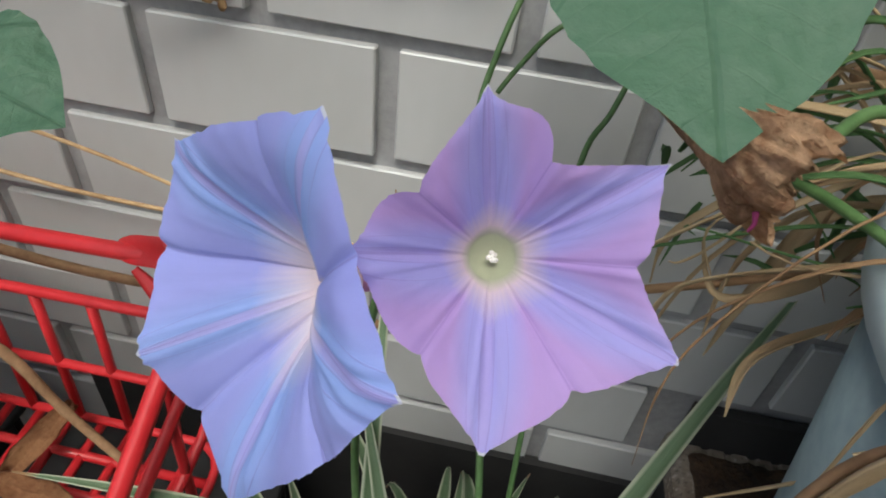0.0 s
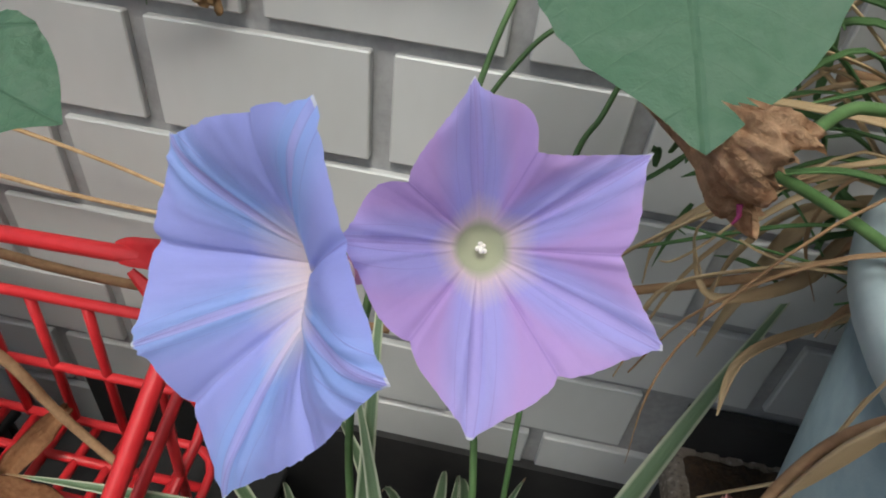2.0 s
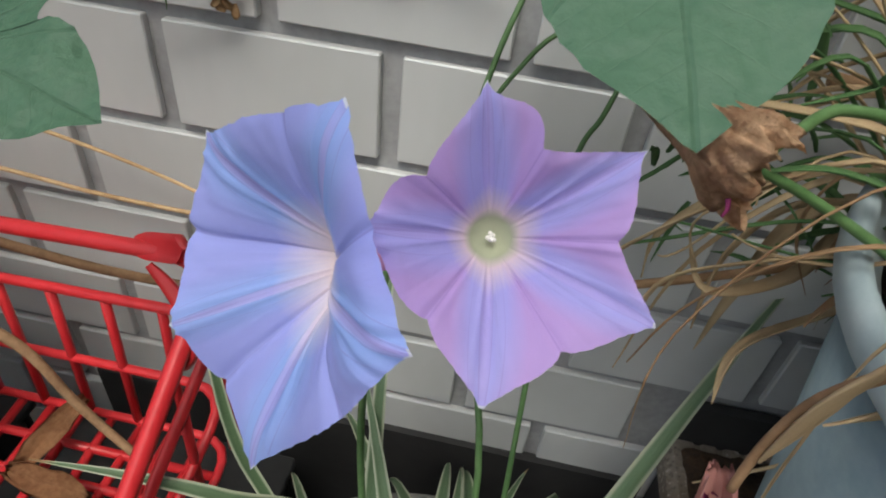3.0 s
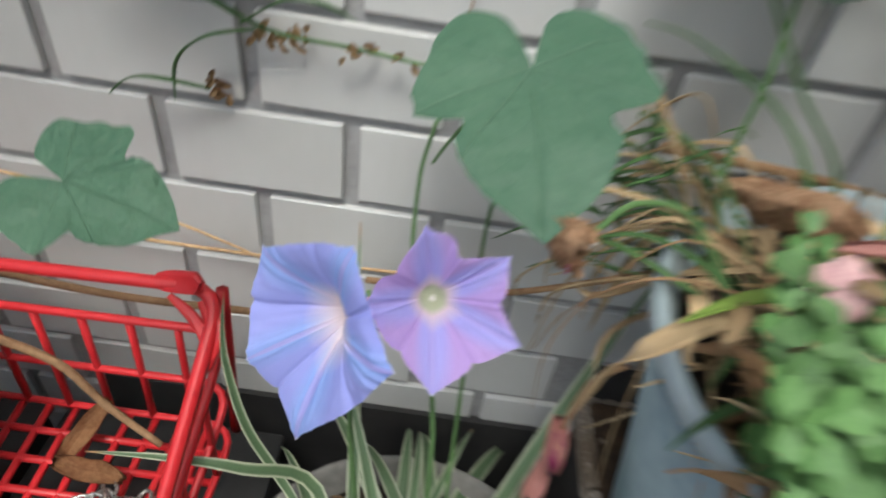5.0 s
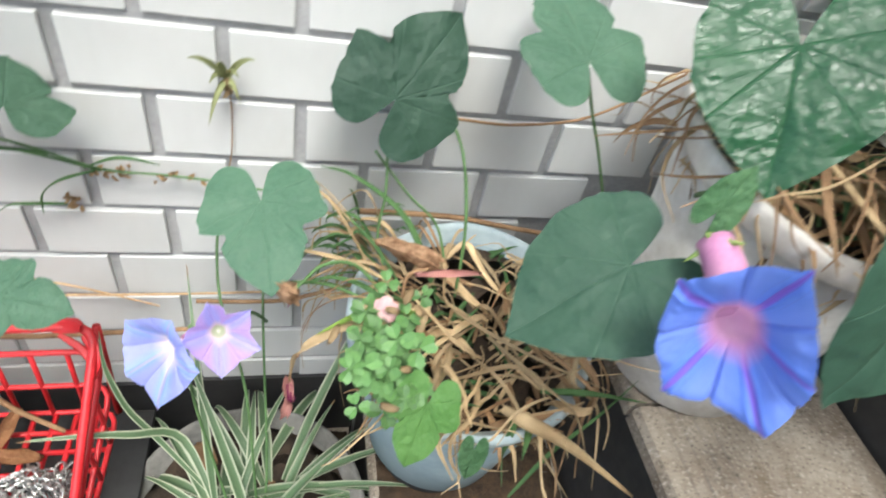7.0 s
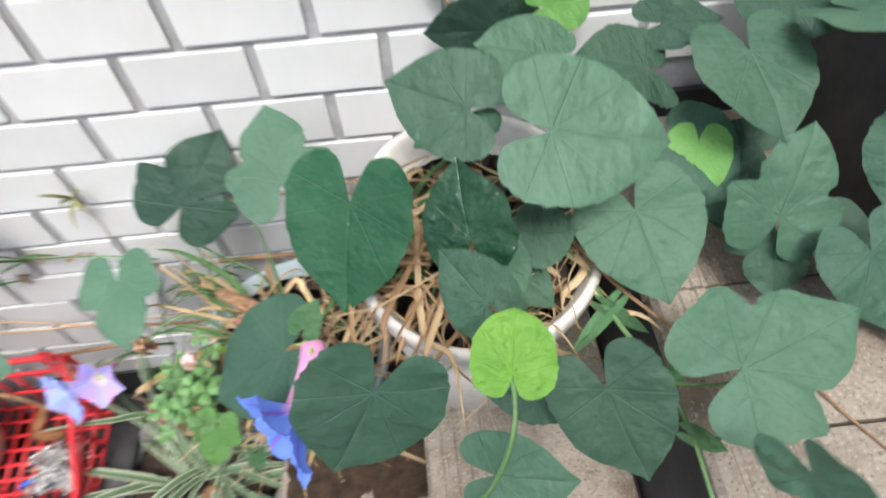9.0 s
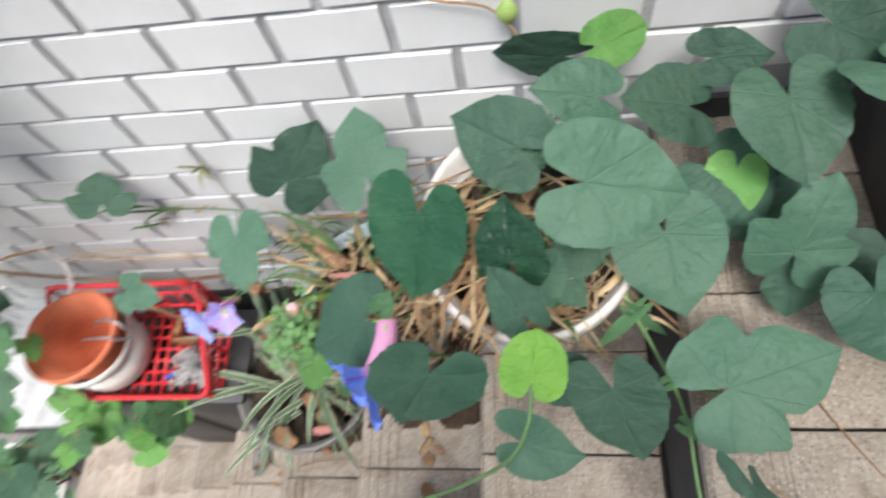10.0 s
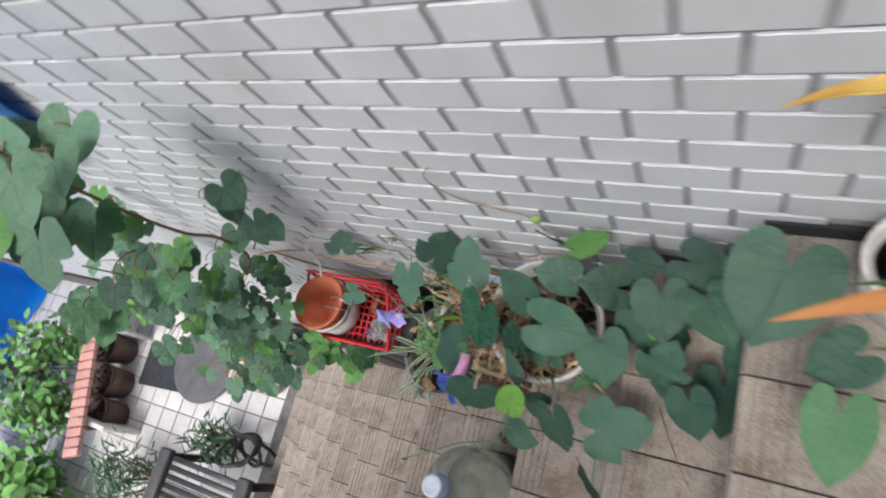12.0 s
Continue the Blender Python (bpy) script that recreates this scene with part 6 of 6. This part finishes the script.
spin(bm, [(0.02, 0.0), (0.27, 0.0), (0.275, 0.006), (0.275, 0.02), (0.268, 0.026), (0.24, 0.028), (0.02, 0.032)], 56)
ob = part("round_lid", bm, M_LID)
ob.location = (-2.32, -0.37, 0.018)
tagged(ob, "round grey lid lying on the courtyard tiles", "lid")
M_YELLOW = mottled("yellow_plastic", (0.62, 0.40, 0.03), (0.82, 0.62, 0.10), 12.0, 0.45, 0.3)
bm = bmesh.new()
crumpled(bm, (0, 0, 0), (0.20, 0.22), (0, 0, 1), (0, 1, 0), 0.5, 60, 3, (24, 18))
ob = part("yellow_bag", bm, M_YELLOW)
ob.location = (-1.98, -0.36, 0.045)
tagged(ob, "crumpled yellow plastic bag on the courtyard tiles", "bag")
trough = thing("white_trough", (-1.83, -0.38, 0.0), "low white plastic trough with rounded ends", "trough")
bm = bmesh.new()
rings = []
for s, z in ((0.9, 0.004), (0.98, 0.03), (1.0, 0.08), (1.03, 0.085), (1.03, 0.095), (0.98, 0.095), (0.95, 0.08), (0.90, 0.02)):
    rings.append([Vector((0.20 * s * (abs(math.cos(a)) ** 0.35) * (1 if math.cos(a) > 0 else -1), 0.075 * s * (abs(math.sin(a)) ** 0.6) * (1 if math.sin(a) > 0 else -1), z)) for a in (2 * math.pi * k / 40 for k in range(40))])
loft(bm, rings)
part("body", bm, M_POT_WHITE, trough)
bm = bmesh.new()
bmesh.ops.create_icosphere(bm, subdivisions=3, radius=0.035, matrix=Matrix.Translation((-1.70, -0.40, 0.125)) @ Matrix.Diagonal((1, 0.9, 0.8, 1)))
ob = part("yellow_ball", bm, M_YELLOW)
tagged(ob, "small yellow ball lying in the white trough", "ball")

M_BROWNPOT = mottled("dark_brown_pot", (0.05, 0.03, 0.022), (0.13, 0.07, 0.05), 14.0, 0.6, 0.3)
# narrow plant stand with a banded pink edge
stand = thing("plant_stand", (-3.0, -0.66, 0.0), "low plant stand with pink banded edge and white feet", "plant stand")
M_PINKBAND = mottled("pink_banded_wood", (0.42, 0.20, 0.17), (0.60, 0.33, 0.28), 20.0, 0.6, 0.3, vary=0.12)
M_PALEBAND = mottled("pale_banded_wood", (0.55, 0.42, 0.22), (0.72, 0.60, 0.38), 20.0, 0.6, 0.3)
bm = bmesh.new()
box(bm, -0.065, -0.026, 0.0, 0.065, 0.026, 0.03, 0.003)
band_me = bpy.data.meshes.new("band")
bm.to_mesh(band_me)
pale_me = bpy.data.meshes.new("band")
bm.to_mesh(pale_me)
bm.free()
band_me.materials.append(M_PINKBAND)
pale_me.materials.append(M_PALEBAND)
slant = math.atan2(0.36, -0.90)
for i in range(17):
    b = new("band", pale_me if i in (0, 1, 3) else band_me)
    b.parent = stand
    t = i / 16 - 0.5
    b.matrix_local = Matrix.Translation((0.36 * t, -0.93 * t, 0.33)) @ Matrix.Rotation(math.atan2(0.36, 0.93), 4, "Z")
bm = bmesh.new()
box(bm, -0.012, -0.50, 0.30, 0.012, 0.50, 0.328)
rail = part("rail", bm, M_BLACK, stand)
rail.rotation_euler = (0, 0, math.atan2(0.36, 0.93))
for t in (-0.36, 0.30):
    bm = bmesh.new()
    box(bm, -0.20, -0.015, 0.0, 0.20, 0.015, 0.30, 0.004)
    f = part("foot", bm, M_POT_WHITE, stand)
    f.location = (0.36 * t, -0.93 * t, 0)
for t, r in ((-0.22, 0.12), (0.02, 0.13), (0.24, 0.12)):
    pot("plant_pot", (-3.0 + 0.36 * t - 0.03, -0.66 - 0.93 * t, 0.0), r, r * 0.75, 0.22, M_BROWNPOT, "dark pot standing under the plant stand", soil=0.03, group="pots under the stand")


def shrub(at, size, number, leaf_size, material, label, seed, narrow=0.5, name="potted_shrub"):
    """Stems with many small leaves, uneven in outline."""
    s = thing(name, at, label, "shrub", "courtyard shrubs")
    rnd = random.Random(seed)
    bm, fm = bmesh.new(), bmesh.new()
    for i in range(max(5, number // 22)):
        top = Vector((rnd.gauss(0, size[0] * 0.42), rnd.gauss(0, size[1] * 0.42), size[2] * rnd.uniform(0.55, 1.0)))
        foot = Vector((top.x * 0.45, top.y * 0.45, 0))
        pts = arc(foot, top, (rnd.uniform(-0.05, 0.05), rnd.uniform(-0.05, 0.05), 0.03), 8)
        tube(bm, pts, 0.006, 6, 0.002)
        for j in range(22):
            p = pts[rnd.randrange(3, 9)] + Vector((rnd.gauss(0, 0.05), rnd.gauss(0, 0.05), rnd.gauss(0, 0.04)))
            L = leaf_size * rnd.uniform(0.6, 1.25)
            turn = frame_of((rnd.uniform(-0.7, 0.9), rnd.uniform(-0.7, 0.7), 1), (rnd.uniform(-1, 1), rnd.uniform(-1, 1), rnd.uniform(-0.6, 0.3)))
            half = [(0.0, 0.0), (narrow * 0.42, 0.25), (narrow * 0.5, 0.5), (narrow * 0.32, 0.78), (0.0, 1.0)]
            spine = [fm.verts.new(p + turn @ Vector((0, y * L, -0.15 * L * y * y))) for _, y in half]
            for sg in (-1, 1):
                edge = [fm.verts.new(p + turn @ Vector((sg * x * L, y * L, 0.12 * L * x / narrow - 0.15 * L * y * y))) for x, y in half[1:4]]
                line = [spine[0]] + edge + [spine[4]]
                for q in range(4):
                    vs = [spine[q], line[q], line[q + 1], spine[q + 1]]
                    vs = list(dict.fromkeys(vs))
                    fm.faces.new(vs if sg > 0 else vs[::-1])
    part("stem", bm, M_DRY_STEM, s)
    tagged(part("foliage", fm, material, s), kind="stuff")


def bush_leaf(name, dark, light):
    m = Mat(name, 0.5, 0, 0.4)
    n = m.noise(18.0, 3.0)
    v = m.math("ADD", m.math("MULTIPLY", m.island(), 0.9), 0.5)
    m.colour(m.mix(1.0, m.ramp(n, [(0.3, dark), (0.7, light)]), v, "MULTIPLY"))
    return m.m


M_BUSH_A = bush_leaf("bush_leaf_green", (0.06, 0.18, 0.04), (0.16, 0.34, 0.08))
M_BUSH_B = bush_leaf("bush_leaf_fresh", (0.10, 0.27, 0.06), (0.22, 0.44, 0.11))
M_BUSH_C = bush_leaf("bush_leaf_dark", (0.03, 0.085, 0.04), (0.08, 0.16, 0.07))
shrub((-3.45, -0.55, 0.0), (0.28, 0.28, 0.62), 420, 0.075, M_BUSH_A, "green leafy shrub growing behind the plant stand", 61)
shrub((-3.35, -1.00, 0.0), (0.28, 0.26, 0.55), 420, 0.070, M_BUSH_A, "green leafy shrub growing behind the plant stand", 62)
shrub((-3.75, -0.85, 0.0), (0.28, 0.28, 0.60), 300, 0.080, M_BUSH_C, "dark green leafy shrub in the courtyard", 63)
shrub((-3.25, -1.45, 0.0), (0.30, 0.26, 0.50), 360, 0.095, M_BUSH_B, "bright green shrub with broad leaves in the courtyard", 64, 0.7)
shrub((-2.95, -1.62, 0.0), (0.26, 0.2, 0.45), 260, 0.10, M_BUSH_B, "bright green shrub with broad leaves in the courtyard", 65, 0.7)
shrub((-3.85, -1.45, 0.0), (0.3, 0.3, 0.6), 260, 0.09, M_BUSH_A, "green leafy shrub in the courtyard", 66)
shrub((-2.42, -1.18, 0.0), (0.16, 0.16, 0.42), 340, 0.085, M_BUSH_C, "grassy shrub with narrow leaves beside a bench", 67, 0.14)
shrub((-2.20, -1.38, 0.0), (0.16, 0.16, 0.45), 300, 0.085, M_BUSH_C, "grassy shrub with narrow leaves beside a bench", 68, 0.14)
shrub((-1.86, -0.80, 0.0), (0.16, 0.08, 0.30), 260, 0.09, M_BUSH_C, "grassy shrub with narrow leaves beside a bench", 69, 0.12)
shrub((-2.95, -0.12, 0.0), (0.2, 0.07, 0.5), 160, 0.07, M_BUSH_A, "green weed growing at the foot of the wall", 70)
shrub((-1.62, -0.20, 0.0), (0.16, 0.08, 0.45), 240, 0.06, M_BUSH_C, "tangled weed growing at the foot of the stairs", 71)

# black slatted bench
bench = thing("slatted_bench", (-1.66, -1.12, 0.0), "black metal bench with narrow slats", "bench")
M_BENCH = mottled("black_bench_paint", (0.014, 0.014, 0.014), (0.045, 0.045, 0.043), 16.0, 0.5, 0.3)
M_BENCHARM = mottled("grey_bench_arm", (0.05, 0.05, 0.05), (0.10, 0.10, 0.10), 16.0, 0.6, 0.3)
for i in range(9):
    bm = bmesh.new()
    box(bm, -0.26, -0.014, 0.40, 0.26, 0.014, 0.415, 0.002)
    s = part("slat", bm, M_BENCH, bench)
    s.location = (0, 0.20 - i * 0.048, 0)
for sx in (-1, 1):
    bm = bmesh.new()
    box(bm, -0.04, -0.28, 0.40, 0.04, 0.24, 0.45, 0.006)
    a = part("side_rail", bm, M_BENCHARM, bench)
    a.location = (sx * 0.30, 0, 0)
    for sy in (-0.24, 0.20):
        bm = bmesh.new()
        box(bm, -0.02, -0.02, 0.0, 0.02, 0.02, 0.40, 0.003)
        a = part("leg", bm, M_BENCH, bench)
        a.location = (sx * 0.30, sy, 0)
hoops = thing("garden_hose", (-1.60, -0.78, 0.0), "coil of black garden hose by the bench", "hose")
for i in range(4):
    bm = bmesh.new()
    pts = [Vector((0.16 * math.cos(a) * (1 - 0.08 * i), 0.07 * math.sin(a) * (1 + 0.1 * i), 0.03 + 0.05 * i + 0.10 * (1 + math.sin(a + i)))) for a in (2 * math.pi * k / 24 for k in range(25))]
    tube(bm, pts, 0.011, 8)
    part("loop", bm, M_BLACKPLASTIC, hoops)

# blue tarpaulin screen at the courtyard's far end
M_TARP = mottled("blue_tarpaulin", (0.006, 0.20, 0.66), (0.012, 0.30, 0.86), 3.0, 0.4, 0.3, 0.003)
bm = bmesh.new()
rows = []
for j in range(13):
    z = 0.02 + 1.9 * j / 12
    rows.append([Vector((0.03 * math.sin(y * 9 + z) + 0.04 * noise.noise(Vector((y * 3, z * 2, 0))), -0.06 - y, z)) for y in (2.4 * k / 40 for k in range(41))])
loft(bm, rows, False, False)
bmesh.ops.solidify(bm, geom=bm.faces[:], thickness=0.003)
ob = part("blue_tarpaulin", bm, M_TARP)
ob.location = (-4.35, 0, 0)
tagged(ob, "bright blue tarpaulin screen across the courtyard end", "tarpaulin")

# blue plastic sheet hung against the wall beside the vine
sheet = bmesh.new()
rows = []
for j in range(15):
    v = j / 14
    row = []
    for i in range(25):
        u = i / 24
        right = -0.235 - 0.30 * (1 - v) ** 1.6
        x = -1.5 + (right + 1.5) * u
        z = 2.16 + 0.22 * u * (1 - v) + (2.95 - 2.16) * v
        row.append(Vector((x, -0.014 - 0.006 * (1 + math.sin(x * 31 + z * 7)) - 0.005 * noise.noise(Vector((x * 9, z * 9, 2))), z)))
    rows.append(row)
loft(sheet, rows, False, False)
bmesh.ops.solidify(sheet, geom=sheet.faces[:], thickness=0.002)
M_SHEET = mottled("faded_blue_sheet", (0.03, 0.15, 0.42), (0.09, 0.30, 0.62), 9.0, 0.55, 0.3, 0.002)
tagged(part("blue_sheet", sheet, M_SHEET), "faded blue plastic sheet hung against the tiled wall", "plastic sheet")

# ---- wall tiles ----
def wall_tile_mesh():
    bm = bmesh.new()
    box(bm, -W / 2 + 0.0045, 0.0, -H / 2 + 0.0032, W / 2 - 0.0045, 0.008, H / 2 - 0.0032, 0.0007)
    me = bpy.data.meshes.new("tile")
    bm.to_mesh(me)
    bm.free()
    me.materials.append(M_TILE)
    return me


tile_me = wall_tile_mesh()
far_verts, far_faces = [], []
unit = [v.co.copy() for v in tile_me.vertices]
quads = [tuple(p.vertices) for p in tile_me.polygons]
rnd = random.Random(3)
for row in range(-36, 58):
    for col in range(-57, 17):
        x = (col + (0.5 if row % 2 == 0 else 0.0)) * W
        z = ROW0 + (row + 0.5) * H
        if not (-6.0 < x < 1.55):
            continue
        k = max(0, min(TOP_STEP, int((x - edge_x(0)) // TREAD)))
        if z < edge_z(k) + 0.05:
            continue
        dy, tilt = rnd.uniform(-0.0006, 0.0006), rnd.uniform(-0.006, 0.006)
        if -0.16 < x < 0.72 and 1.76 < z < 2.62:
            t = new("tile", tile_me)
            t.parent = wall
            t.location, t.rotation_euler = (x, dy, z), (rnd.uniform(-0.008, 0.008), tilt, rnd.uniform(-0.006, 0.006))
        else:
            base = len(far_verts)
            far_verts += [(x + c.x + c.z * tilt, c.y + dy, z + c.z - c.x * tilt) for c in unit]
            far_faces += [tuple(base + i for i in q) for q in quads]
me = bpy.data.meshes.new("tiles")
me.from_pydata(far_verts, [], far_faces)
me.materials.append(M_TILE_FAR)
far = new("tiles", me)
far.parent = wall
tagged(far, kind="stuff")

# ---- tread tiles ----
TILE_Y = 0.113


def tread_tile_mesh():
    """One tread tile: grooved nosing at its front third."""
    bm = bmesh.new()
    n0, d = -0.004, TREAD - 0.003
    xs = [n0, n0 + 0.004]
    zs = [-0.006, 0.0]
    for i in range(4):
        s = 0.012 + i * 0.013
        xs += [s, s + 0.0015, s + 0.0045, s + 0.006]
        zs += [0.0, -0.0018, -0.0018, 0.0]
    xs += [d]
    zs += [0.0]
    prof = [(n0, -0.018)] + list(zip(xs, zs)) + [(d, -0.018)]
    a, b = 0.0015, TILE_Y - 0.0015
    loft(bm, [[(x, y, z) for x, z in prof] for y in (a, b)], True, True)
    me = bpy.data.meshes.new("tread_tile")
    bm.to_mesh(me)
    bm.free()
    me.materials.append(M_SLAB)
    return me


tread_me = tread_tile_mesh()
rnd = random.Random(5)
for k in range(1, TOP_STEP + 1):
    for j in range(-1, 16):
        y = -0.3025 - 0.113 * (j - 1)
        if y - 0.0 < STAIR_FRONT - 0.01:
            continue
        if y > -0.02:
            continue
        t = new("tread_tile", tread_me)
        t.parent = stairs
        t.location = (edge_x(k) + rnd.uniform(-0.001, 0.001), y, edge_z(k) + rnd.uniform(-0.0012, 0.0006))
        t.rotation_euler = (rnd.uniform(-0.006, 0.006), rnd.uniform(-0.004, 0.004), rnd.uniform(-0.004, 0.004))

# ---- courtyard tiles ----
bm = bmesh.new()
box(bm, -0.065, -0.065, -0.01, 0.065, 0.065, 0.0, 0.0015)
me = bpy.data.meshes.new("floor_tile")
bm.to_mesh(me)
bm.free()
me.materials.append(M_YARD)
PITCH = 0.137
rest_verts, rest_faces = [], []
tile_quads = [tuple(p.vertices) for p in me.polygons]
for i in range(30):
    for j in range(24):
        if i > 15 or j > 15:
            base = len(rest_verts)
            rest_verts += [(v.co.x - 1.68 - i * PITCH, v.co.y - 0.118 - j * PITCH, v.co.z + 0.002) for v in me.vertices]
            rest_faces += [tuple(base + q for q in f) for f in tile_quads]
            continue
        t = new("floor_tile", me)
        t.parent = ground
        t.location = (-1.68 - i * PITCH, -0.1 - 0.018 - j * PITCH, 0.002 + rnd.uniform(-0.0008, 0.0008))
rest = bpy.data.meshes.new("floor_tiles")
rest.from_pydata(rest_verts, [], rest_faces)
rest.materials.append(M_YARD)
ob = new("floor_tiles", rest)
ob.parent = ground
tagged(ob, kind="stuff")
